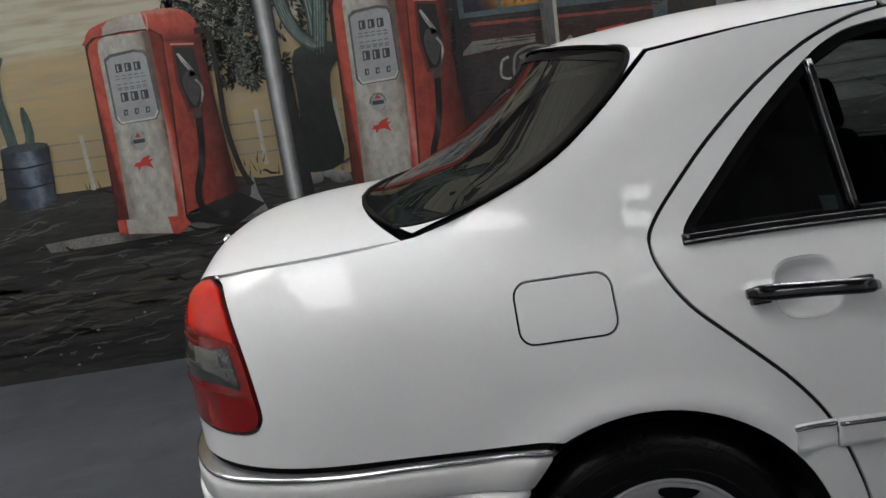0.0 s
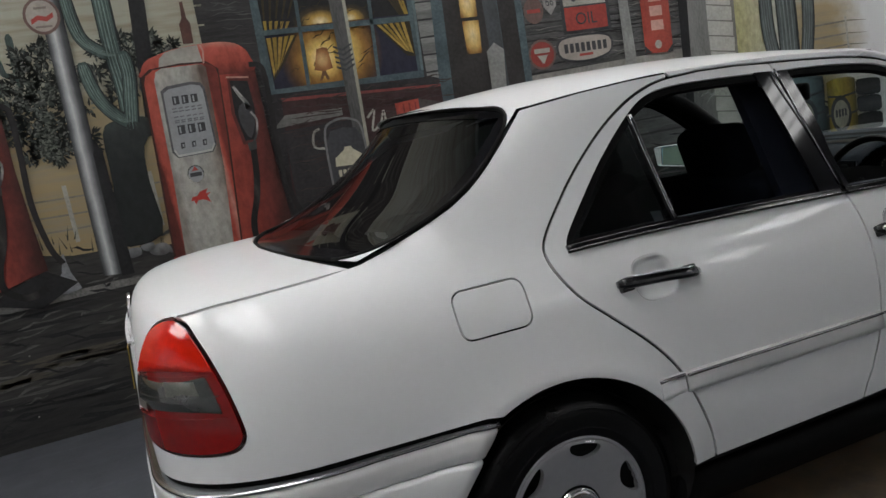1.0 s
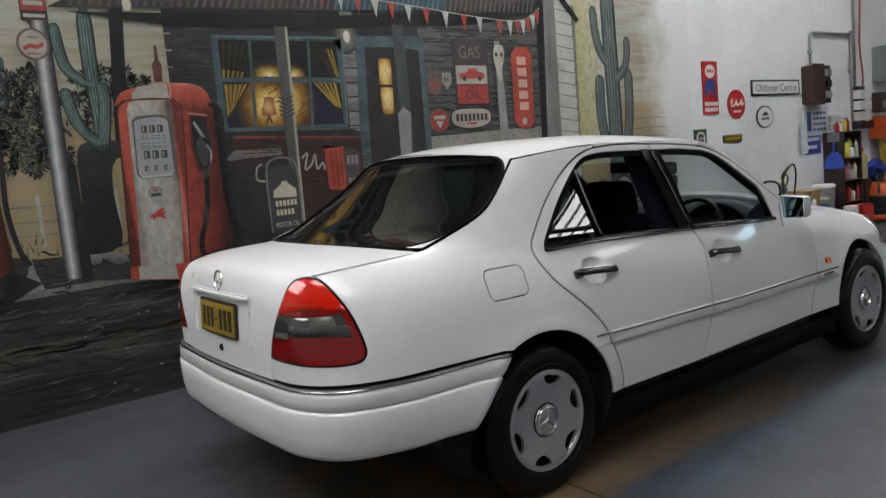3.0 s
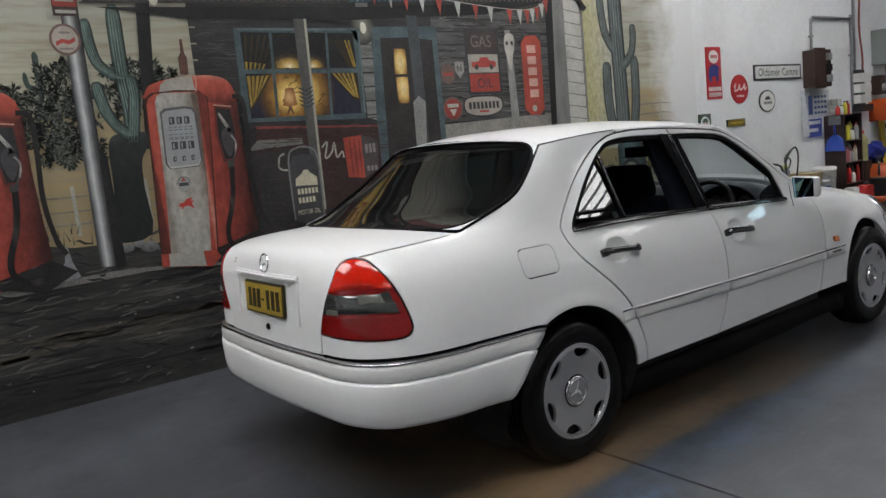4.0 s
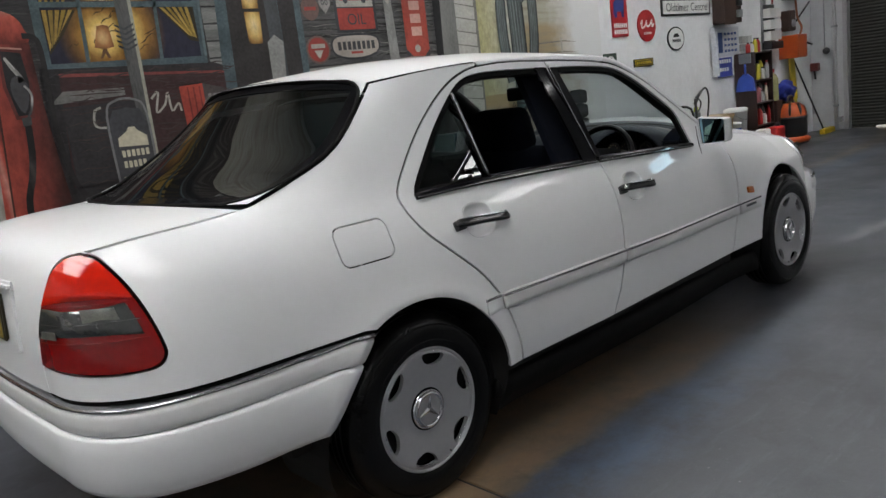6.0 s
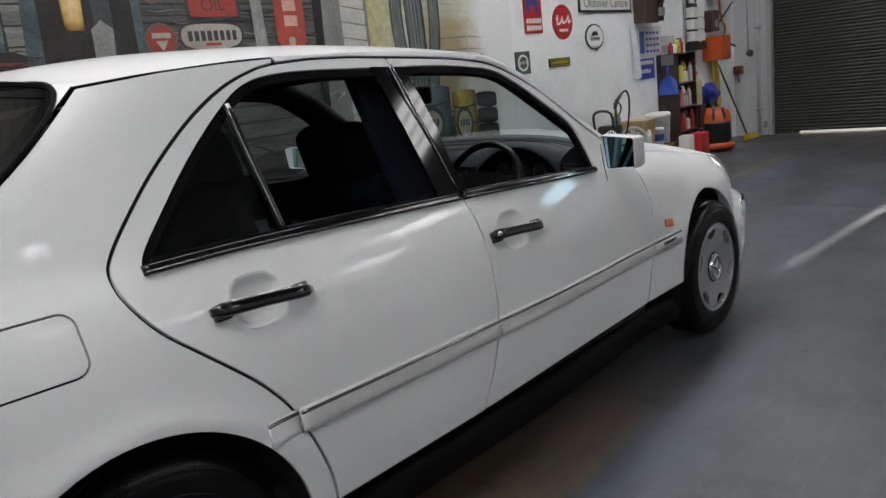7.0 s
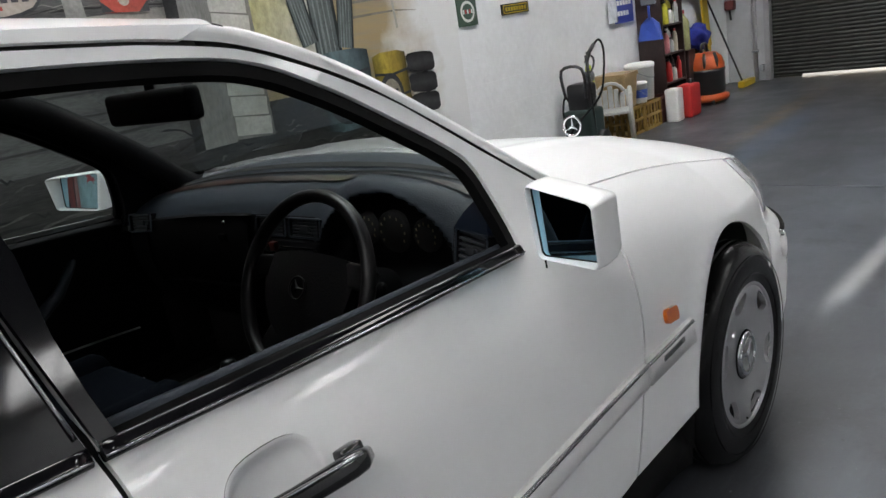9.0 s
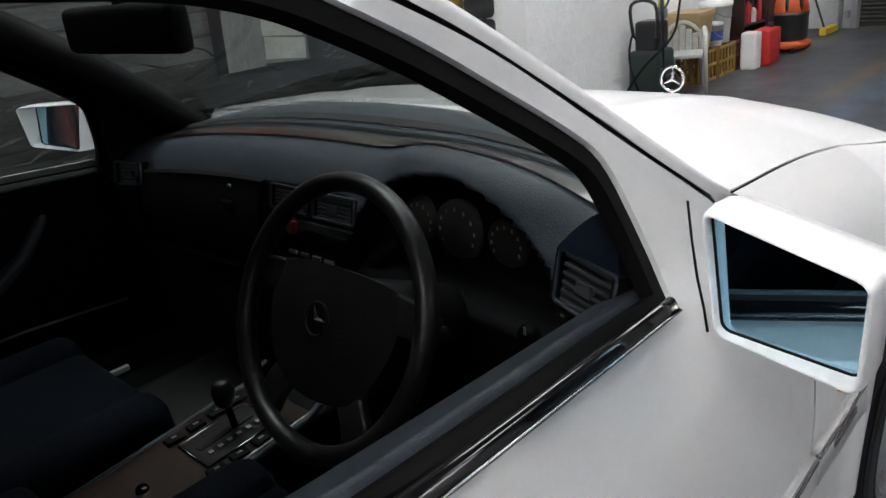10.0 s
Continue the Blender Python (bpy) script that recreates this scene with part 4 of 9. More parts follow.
right_parts = right_or_left(-1)
left_parts = right_or_left(1)

# roof, pillars and screens
ROOF_Z = spline((-0.03, 0.12, 0.4, 0.75, 1.1, 1.4, 1.5, 1.56), (1.374, 1.396, 1.416, 1.419, 1.403, 1.374, 1.360, 1.350))
TOP_Z = spline((0.10, 0.3, 0.6, 0.96, 1.25, 1.42), (1.327, 1.346, 1.361, 1.358, 1.343, 1.329))


def roof_at(u, v, sink=0.0):
    xr, xf = -0.03 + 0.154 * u * u, 1.56 - 0.14 * u * u
    x = xr + (xf - xr) * v
    xe = min(max(x, 0.124), 1.42)
    ze, ye = TOP_Z(xe), half_width(xe, TOP_Z(xe)) - 0.001
    k = abs(u)
    return Vector((x, ye * u, ze + (ROOF_Z(x) - ze) * (1 - k ** (2.2 + 1.2 * step01(v, 0, 0.28))) - sink))


roof = sheet("roof", roof_at, 48, 40, WHITE_CAR, car, (0.7, 0, 0.9))
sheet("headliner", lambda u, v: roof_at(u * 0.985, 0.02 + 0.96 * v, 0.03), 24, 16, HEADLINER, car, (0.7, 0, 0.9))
EDGE = smooth_line([(1.42, 0.594, 1.329), (1.47, 0.590, 1.319), (1.54, 0.590, 1.292), (1.65, 0.597, 1.236), (1.80, 0.622, 1.136), (1.92, 0.650, 1.048), (2.02, 0.684, 0.970), (2.07, 0.70, 0.942)], 5)
DOOR_EDGE = smooth_line([(1.36, 1.315), (1.44, 1.300), (1.54, 1.263), (1.65, 1.208), (1.80, 1.108), (1.90, 1.033), (1.98, 0.975), (2.045, 0.928)], 5)


def edge_at(v):
    t = v * (len(EDGE) - 1)
    i = min(int(t), len(EDGE) - 2)
    return Vector(EDGE[i]).lerp(Vector(EDGE[i + 1]), t - i)


def screen_at(u, v, sink=0.0):
    e = edge_at(1 - v)
    b, c = 1 - u * u, 1 - abs(u) ** (2 + 1.4 * v)
    return Vector((e.x + (0.24 - 0.10 * v) * b - sink, e.y * u, e.z + (0.012 + 0.005 * v) * c - sink * 0.6))


screen = sheet("windscreen", lambda u, v: screen_at(u * 0.99, v), 24, 16, GLASS_CLEAR, car, (1.2, 0, 0.8), label="clear windscreen")
screen.visible_shadow = False
for side in (-1, 1):
    bm = bmesh.new()
    rows = []
    for i, (s, z) in enumerate(DOOR_EDGE):
        a = skin(s, z, 0, side)
        b = edge_at(i / (len(DOOR_EDGE) - 1))
        b = Vector((b.x, side * b.y, b.z))
        m = (a + b) / 2 + Vector((0.006, side * 0.006, 0.006))
        rows.append([bm.verts.new(p) for p in (a, a.lerp(m, 0.5) + Vector((0, side * 0.002, 0.001)), m, m.lerp(b, 0.6), b, b + Vector((-0.02, -side * 0.02, -0.01)))])
    for a, b in zip(rows, rows[1:]):
        for i in range(5):
            bm.faces.new((a[i], a[i + 1], b[i + 1], b[i]))
    bm.normal_update()
    if sum(f.normal.y * side for f in bm.faces) < 0:
        bmesh.ops.reverse_faces(bm, faces=bm.faces)
    finish("windscreen_pillar", bm, WHITE_CAR, car)
    tube("windscreen_moulding", [Vector((x - 0.004, side * (y - 0.010), z - 0.002)) for x, y, z in EDGE[4:]], 0.0035, RUBBER, car)
    tube("pillar_inner_trim", [Vector((x - (0.035 if side < 0 else -0.005), side * (y - 0.022), z - 0.02)) for x, y, z in (EDGE[:31] if side < 0 else EDGE)], 0.026 if side < 0 else 0.040, PLASTIC, car, 10)
    # rounded roof side above the doors
    rail = [(x, float(np.interp(x, [p[0] for p in TOP_GAP[::-1] + PILLAR_GAP[::-1][1:]], [p[1] for p in TOP_GAP[::-1] + PILLAR_GAP[::-1][1:]])) + 0.004) for x in np.linspace(0.61, 1.36, 28)]
    cpanel("roof_side", rail + [(x, TOP_Z(x) + 0.001) for x in np.linspace(1.42, 0.60, 30)], WHITE_CAR, roof, out=0.0, side=side, gap=0, hem=0.006)
    if side > 0:
        cpanel("pillar_lining", [p for p in FRONT_WIN if p[0] > 1.2] + [(2.06, 0.86), (2.03, 0.925), (1.94, 0.990), (1.78, 1.11), (1.62, 1.215), (1.53, 1.258), (1.44, 1.290), (1.36, 1.302), (1.2, 1.318)], PLASTIC, left_parts[2], out=-0.030, side=side, gap=0, hem=0.02, step=0.04, label="dark pillar lining")
for side in (-1, 1):
    # white corner of the scuttle between pillar foot, wing and bonnet
    bm = bmesh.new()
    ring = [skin(2.030, 0.936, -0.002, side), skin(2.060, 0.914, -0.003, side), skin(2.100, 0.886, -0.004, side), skin(2.135, 0.904, -0.003, side), Vector((2.125, side * 0.690, 0.916)), Vector((2.120, side * 0.640, 0.925)), Vector((2.075, side * 0.668, 0.936)), Vector((2.065, side * 0.696, 0.942))]
    mid = sum(ring, Vector()) / len(ring) + Vector((0, side * 0.004, 0.004))
    rv, mv = [bm.verts.new(p) for p in ring], bm.verts.new(mid)
    for i in range(len(rv)):
        bm.faces.new((rv[i], rv[(i + 1) % len(rv)], mv))
    bmesh.ops.recalc_face_normals(bm, faces=bm.faces)
    finish("scuttle_corner", bm, WHITE_CAR, car)
tube("screen_frame", [screen_at(u, 0.985) + Vector((0, 0, -0.012)) for u in np.linspace(-1, 1, 20)], 0.014, PLASTIC, car)

GS = [(x, skin(x, z).y * -1, z) for x, z in GLASS_SIDE]


def rear_screen_at(u, v, sink=0.0):
    t = v * (len(GS) - 1)
    i = min(int(t), len(GS) - 2)
    e = Vector(GS[i]).lerp(Vector(GS[i + 1]), t - i)
    b = 1 - u * u
    return Vector((e.x - (0.13 - 0.0 * v) * b * (1 - 0.05 * v) + (0.0) - sink * -0.5, e.y * u, e.z + (0.010 + 0.036 * v) * b - sink))


sheet("rear_screen", lambda u, v: rear_screen_at(u * 0.985, 0.01 + v * 0.98), 28, 18, GLASS_TINT, car, (0.3, 0, 0.8), label="tinted rear window")
for a, b in ((0.0, 0.11), (0.91, 1.0)):
    sheet("screen_border", lambda u, v: rear_screen_at(u, a + (b - a) * v) + Vector((-0.0015, 0, 0.0015)), 28, 3, BLACK_GLOSS, car, (0.3, 0, 0.8))
for side in (-1, 1):
    sheet("screen_border", lambda u, v: rear_screen_at(side * (0.925 + 0.0375 * (u + 1)), v) + Vector((-0.0015, side * 0.001, 0.0015)), 3, 18, BLACK_GLOSS, car, (0.3, 0, 0.8))
RU, RV = (0.15, 0.13), (0.30, 0.26)


def corner_uv(side, top, t):
    """A point on the rounded corner of the rear screen, t from its side to its top or bottom edge."""
    ru, rv = RU[top], RV[top]
    c, q = math.cos(t * math.pi / 2), math.sin(t * math.pi / 2)
    v = rv * (1 - q)
    return side * (1 - ru * (1 - c)), 1 - v if top else v


for side in (-1, 1):
    for top in (0, 1):
        bm = bmesh.new()
        lift = Vector((-0.004, 0, 0.005))
        tip = bm.verts.new(rear_screen_at(side * 1.004, 1.004 if top else -0.004) + lift)
        row = [bm.verts.new(rear_screen_at(*corner_uv(side, top, t)) + lift) for t in np.linspace(0, 1, 12)]
        for p, q in zip(row, row[1:]):
            bm.faces.new((tip, p, q))
        bm.normal_update()
        if sum(q.normal.z for q in bm.faces) < 0:
            bmesh.ops.reverse_faces(bm, faces=bm.faces)
        finish("screen_corner", bm, WHITE_CAR, car)
ts = np.linspace(0, 1, 9)
rim = [corner_uv(-1, 0, t) for t in ts[::-1]] + [corner_uv(-1, 1, t) for t in ts] + [corner_uv(1, 1, t) for t in ts[::-1]] + [corner_uv(1, 0, t) for t in ts]
full = []
for (u0, v0), (u1, v1) in zip(rim, rim[1:] + rim[:1]):
    full += [(u0 + (u1 - u0) * k / 6, v0 + (v1 - v0) * k / 6) for k in range(6)]
tube("rear_screen_seal", [rear_screen_at(u, v) + Vector((-0.003, 0, 0.004)) for u, v in full + full[:1]], 0.0065, RUBBER, car)

# boot lid: top, rounded edge and upright face in one sheet that meets the lamps
LID_ROWS = [(0, -0.43, 1.023, -0.535, 1.046), (0.15, -0.582, 1.017, -0.64, 1.043), (0.3, -0.752, 1.008, -0.78, 1.033), (0.42, -0.86, 0.9965, -0.862, 1.021), (0.49, -0.905, 0.9925, -0.905, 1.003), (0.56, -0.945, 0.983, -0.929, 0.975), (0.63, -0.985, 0.955, -0.940, 0.935), (0.71, -1.030, 0.905, -0.946, 0.89), (0.80, -1.080, 0.845, -0.951, 0.83), (0.92, -1.159, 0.722, -0.956, 0.730), (1.0, -1.182, 0.634, -0.959, 0.634)]
LID_S, LID_EZ, LID_X, LID_Z = [spline([r[0] for r in LID_ROWS], [r[k] for r in LID_ROWS]) for k in (1, 2, 3, 4)]


def lid_at(u, v):
    e = skin(LID_S(v), LID_EZ(v))
    k = abs(u)
    x, z = LID_X(v), LID_Z(v)
    return Vector((x + (e.x - x) * k ** 2.2, -e.y * u, z + (e.z - z) * k ** 2.6))


lid = sheet("boot_lid", lambda u, v: lid_at(u * 0.9945, v), 44, 64, WHITE_CAR, car, (-0.3, 0, 0.7), hem=0.012)
box_part("boot_cavity", (-0.89, -0.42, 0.60), (-0.45, 0.42, 0.95), BLACK, car)


def lid_frame(y, z, out=0.0):
    """A place on the lid's upright face, with an outward lean."""
    v = min((k / 200 for k in range(100, 201)), key=lambda q: abs(lid_at(0, q).z - z))
    p = lid_at(y / -skin(LID_S(v), LID_EZ(v)).y, v)
    return Vector((p.x - out, y, z))


def plaque(name, y0, y1, z0, z1, out, thick, material, parent, bevel=0.004, label=""):
    """A plate on the lid's upright face."""
    bm = bmesh.new()
    n = 8
    cols = []
    for i in range(n + 1):
        y = y0 + (y1 - y0) * i / n
        cols.append([lid_frame(y, z1, out), lid_frame(y, z0, out), lid_frame(y, z0, out - thick), lid_frame(y, z1, out - thick)])
    rings = [[bm.verts.new(p) for p in c] for c in cols]
    for a, b in zip(rings, rings[1:]):
        for k in range(4):
            bm.faces.new((a[k], a[(k + 1) % 4], b[(k + 1) % 4], b[k]))
    bm.faces.new(rings[0])
    bm.faces.new(rings[-1][::-1])
    bmesh.ops.recalc_face_normals(bm, faces=bm.faces)
    bmesh.ops.bevel(bm, geom=bm.edges[:], offset=min(bevel, thick * 0.4), segments=2, affect="EDGES", clamp_overlap=True)
    return finish(name, bm, material, parent, False, label)


# raised surround and grip bar over the plate, plate with bars for its characters
plaque("grip_bar", -0.300, 0.300, 0.896, 0.920, 0.018, 0.022, WHITE_CAR, lid, 0.010)
for sy in (-1, 1):
    plaque("recess_side", sy * 0.285 - 0.012, sy * 0.285 + 0.012, 0.728, 0.897, 0.010, 0.012, WHITE_CAR, lid, 0.005)
plate = plaque("number_plate", -0.188, 0.188, 0.744, 0.882, 0.014, 0.012, mat("plate_frame", (0.03, 0.025, 0.012), 0.4), lid, label="yellow number plate in a dark frame")
plaque("plate_face", -0.176, 0.176, 0.754, 0.872, 0.0165, 0.006, mat("plate_yellow", (0.34, 0.235, 0.035), 0.4, var=0.2), plate, 0.001)
for i in range(7):
    if i != 3:
        plaque("plate_bar", -0.155 + 0.045 * i, -0.127 + 0.045 * i, 0.772, 0.852, 0.0180, 0.003, mat("plate_ink", (0.025, 0.02, 0.01), 0.5), plate, 0.0005)
plaque("plate_bar", -0.012, 0.012, 0.806, 0.814, 0.0180, 0.003, MATS["plate_ink"], plate, 0.0005)
lock = lathe("lock_ring", [(0.0, -0.008), (0.010, -0.008), (0.014, -0.005), (0.015, 0.0)], BLACK_GLOSS, lid, 20, "x", lid_frame(0, 0.693, 0.0))


def star_badge(name, centre, r, normal, parent, material=CHROME, thick=0.004):
    bm = bmesh.new()
    add_lathe(bm, [(r + (r * 0.11) * math.cos(a), (r * 0.11) * math.sin(a)) for a in np.linspace(0, 2 * math.pi, 9)[:-1]], 32, "z", closed=True)
    for k in range(3):
        a = math.pi / 2 + k * 2 * math.pi / 3
        d, s = Vector((math.cos(a), math.sin(a), 0)), Vector((-math.sin(a), math.cos(a), 0))
        w = r * 0.16
        v = [bm.verts.new(p) for p in (s * w + d * w * 0.6, d * r, -s * w + d * w * 0.6, -d * w * 1.1, Vector((0, 0, thick)) , Vector((0, 0, -thick)))]
        for f in ((0, 1, 4), (1, 2, 4), (2, 3, 4), (3, 0, 4), (1, 0, 5), (2, 1, 5), (3, 2, 5), (0, 3, 5)):
            bm.faces.new([v[i] for i in f])
    bmesh.ops.recalc_face_normals(bm, faces=bm.faces)
    ob = finish(name, bm, material, parent, False)
    n = Vector(normal).normalized()
    up = Vector((0, 0, 1)) if abs(n.z) < 0.9 else Vector((1, 0, 0))
    xax = up.cross(n).normalized()
    ob.matrix_local = Matrix.Translation(centre) @ Matrix((xax, n.cross(xax), n)).transposed().to_4x4()
    return ob


star_badge("boot_badge", lid_frame(0, 0.957, 0.006), 0.038, (-1, 0, 0.15), lid)
for i in range(4):
    plaque("model_badge", 0.352 + 0.026 * i, 0.372 + 0.026 * i, 0.938, 0.962, 0.003, 0.004, CHROME, lid, 0.001)

# bonnet and its star
HOOD_CZ = spline((2.05, 2.24, 2.7, 3.1, 3.26, 3.34, 3.38), (0.965, 0.955, 0.908, 0.840, 0.800, 0.772, 0.74))


def HOOD_EDGE(x):
    z = HOOD_EZ(x)
    if x <= SF:
        return half_width(x, z) - 0.001
    return half_width(SF, z) - float(np.interp(x - SF - FRONT_LEAN(z) * ((x - SF) / FX) ** 2, NOSE_X, NOSE_Y)) - 0.001


def hood_at(u, v):
    k = abs(u)
    x = (2.24 - 0.15 * k * k) + v * ((3.36 - 0.20 * k * k) - (2.24 - 0.15 * k * k))
    z = HOOD_EZ(x) + (HOOD_CZ(x) - HOOD_EZ(x)) * (1 - k ** 2.4)
    z += 0.007 * math.exp(-(((k - 0.42 + 0.10 * v) / 0.05) ** 2)) * (1 - v * 0.5)
    return Vector((x, HOOD_EDGE(x) * u, z))


hood = sheet("bonnet", lambda u, v: hood_at(u * 0.9985, v), 40, 40, WHITE_CAR, car, (2.7, 0, 0.5), hem=0.012)
tube("star_stem", [(3.265, 0, 0.795), (3.262, 0, 0.815)], 0.005, CHROME, hood)
star_badge("bonnet_star", Vector((3.262, 0, 0.847)), 0.036, (-1, 0, 0.1), hood)
sheet("cowl", lambda u, v: Vector((2.02 + 0.20 * (1 - u * u) + v * 0.05, 0.66 * u, 0.932 - 0.012 * v + 0.012 * (1 - u * u))), 20, 3, RUBBER, car, (2.1, 0, 0.5))
for y0, dx in ((-0.15, 0), (0.32, 0.0)):
    tube("wiper", [screen_at((y0 + t * 0.42) / 0.75, 0.035 + 0.02 * t) + Vector((0.012, 0, 0.012)) for t in np.linspace(0, 1, 8)], 0.007, RUBBER, car)


# bumpers
def bumper(name, sections, s0, s1, material, parent, n=44, label=""):
    """Bands of (out, z) round a corner, both halves; s0 and s1 give the ends at a height."""
    bm = bmesh.new()
    for side in (-1, 1):
        rows = []
        for i in range(n + 1):
            t = i / n
            rows.append([bm.verts.new(skin(s0(z) + (s1 - s0(z)) * t, z, o + (0.014 * math.exp(-((s0(z) + (s1 - s0(z)) * t + 0.86) / 0.10) ** 2) if o > 0.008 else 0), side)) for o, z in sections])
        for a, b in zip(rows, rows[1:]):
            for k in range(len(sections) - 1):
                f = (a[k], a[k + 1], b[k + 1], b[k])
                bm.faces.new(f if side < 0 else f[::-1])
        bm.faces.new(rows[0] if side > 0 else rows[0][::-1])
    bmesh.ops.remove_doubles(bm, verts=bm.verts, dist=1e-4)
    bm.normal_update()
    s = sum((q.normal * q.calc_area()).dot(q.calc_center_median() - Vector((1.1, 0, 0.45))) for q in bm.faces)
    if s < 0:
        bmesh.ops.reverse_faces(bm, faces=bm.faces)
    return finish(name, bm, material, parent, True, label)


REAR_MID = SR - RL - (half_width(SR, 0.5) - RY)
rear_end = lambda z: -0.195 - max(0, 0.632 - z) * 0.80
rb = bumper("rear_bumper", [(0.012, 0.556), (0.025, 0.553), (0.028, 0.545), (0.027, 0.50), (0.025, 0.45), (0.020, 0.405), (0.012, 0.388), (-0.06, 0.380)], rear_end, REAR_MID, WHITE_CAR, car)
bumper("bumper_band", [(-0.02, 0.6165), (0.014, 0.616), (0.0195, 0.612), (0.0215, 0.60), (0.0225, 0.582), (0.0220, 0.564), (0.018, 0.558), (-0.01, 0.557)], rear_end, REAR_MID, CLAD, rb, label="satin grey bumper strip")
bumper("bumper_chrome", [(-0.01, 0.6275), (0.012, 0.627), (0.0175, 0.6255), (0.0195, 0.6225), (0.0190, 0.619), (0.016, 0.617), (0.0, 0.6165)], rear_end, REAR_MID, GREYED_CHROME, rb)
bumper("bumper_gap", [(-0.03, 0.632), (-0.006, 0.6315), (-0.006, 0.622)], rear_end, REAR_MID, RUBBER, rb)
FRONT_MID = SF + FL + (half_width(SF, 0.5) - FY)
front_end = lambda z: 3.025 - max(0, 0.55 - z) * 0.15
fb = bumper("front_bumper", [(-0.06, 0.572), (0.004, 0.570), (0.020, 0.562), (0.034, 0.54), (0.036, 0.50), (0.036, 0.44), (0.030, 0.34), (0.012, 0.24), (-0.06, 0.20)], front_end, FRONT_MID, WHITE_CAR, car)
bumper("bumper_band", [(0.03, 0.540), (0.041, 0.536), (0.043, 0.50), (0.041, 0.478), (0.03, 0.474)], front_end, FRONT_MID, CLAD, fb)
bumper("bumper_chrome", [(0.030, 0.548), (0.041, 0.547), (0.045, 0.542), (0.042, 0.536), (0.03, 0.534)], front_end, FRONT_MID, CHROME, fb)
box_part("grille", (3.28, -0.25, 0.57), (3.34, 0.25, 0.745), CHROME, car, 0.02)
box_part("underbody", (-0.55, -0.60, 0.27), (3.10, 0.60, 0.38), BLACK, car, 0.04)
box_part("engine_bay", (2.1, -0.48, 0.30), (3.22, 0.48, 0.70), BLACK, car, 0.03)


# wheels
def wheel():
    w = new("wheel")
    w.parent = car
    R, HW = 0.308, 0.098
    prof = [(0.192, -0.086), (0.205, -0.094), (0.235, -0.0985), (0.262, -0.0965), (0.284, -0.088), (0.297, -0.076), (0.3045, -0.060), (0.3075, -0.03), (R, 0), (0.3075, 0.03), (0.3045, 0.06), (0.29, 0.085), (0.262, 0.0965), (0.235, 0.0985), (0.205, 0.094), (0.192, 0.086)]
    t = lathe("tyre", prof, TYRE, w, 72, "y")
    for off in (-0.042, -0.014, 0.014, 0.042):
        lathe("tread_groove", [(0.3088, off - 0.004), (0.3088, off + 0.004)], BLACK, t, 72, "y")
    for r in (0.222, 0.272):
        lathe("sidewall_rib", [(r - 0.002, -0.0975), (r, -0.0992), (r + 0.002, -0.0970)], TYRE, t, 72, "y")
    lathe("rim_lip", [(0.186, -0.070), (0.190, -0.090), (0.196, -0.094), (0.200, -0.090), (0.200, -0.07)], SILVER, w, 72, "y")
    # black disc added behind the hubcap for the shade in its slots
    lathe("slot_backing", [(0.0, -0.035), (0.175, -0.035), (0.188, -0.05)], BLACK, w, 40, "y")
    dome = spline((0, 0.03, 0.052, 0.066, 0.080, 0.12, 0.165, 0.187, 0.192), (-0.084, -0.084, -0.082, -0.077, -0.0775, -0.083, -0.089, -0.0905, -0.086))

    def cap_at(a, b):
        return Vector((a, dome(math.hypot(a, b)), b))
    circle = [(0.1925 * math.cos(t), 0.1925 * math.sin(t)) for t in np.linspace(0, 2 * math.pi, 73)[:-1]]
    holes = []
    for k in range(6):
        a = radians(90 + 60 * k)
        c, s = math.cos(a), math.sin(a)
        slot = []
        for p, q in smooth_line([(0.176, -0.040), (0.180, 0.0), (0.176, 0.040), (0.163, 0.044), (0.148, 0.030), (0.138, 0.0), (0.148, -0.030), (0.163, -0.044)], 4, True):
            slot.append((p * c - q * s, p * s + q * c))
        holes.append(slot)
    cap = panel("hubcap", circle, cap_at, SILVER, w, holes, 0.010, 0.014, (0, 0, 0))
    for k in range(6):
        a = radians(90 + 60 * k)
        c, s = math.cos(a), math.sin(a)
        rim = [(0.1795, -0.036), (0.1825, 0.0), (0.1795, 0.036)]
        rim = [(p * c - q * s, p * s + q * c) for p, q in smooth_line(rim, 4)]
        tube("slot_edge", [cap_at(*p) + Vector((0, 0.004, 0)) for p in rim], 0.0035, CHROME, cap, 6)
    lathe("centre_ring", [(0.056, -0.080), (0.058, -0.087), (0.062, -0.087), (0.064, -0.080)], CHROME, cap, 48, "y")
    lathe("ring_shadow", [(0.0635, -0.0795), (0.066, -0.0835), (0.0685, -0.0795)], RUBBER, cap, 48, "y")
    st = star_badge("centre_star", Vector((0, -0.0875, 0)), 0.052, (0, -1, 0), cap)
    lathe("valve", [(0.0, -0.094), (0.003, -0.094), (0.003, -0.08)], RUBBER, w, 8, "y", (0.10, 0, -0.146))
    return w


w0 = wheel()
w0.matrix_local = pose(0.0, -0.722, 0.305, 0, 14, 0)
for x, y, a, turn in ((2.69, -0.728, 47, 0), (0.0, 0.722, 5, 180), (2.69, 0.728, 21, 180)):
    copy_thing(w0, pose(x, y, 0.305, 0, 0, turn) @ pose(0, 0, 0, 0, a, 0))


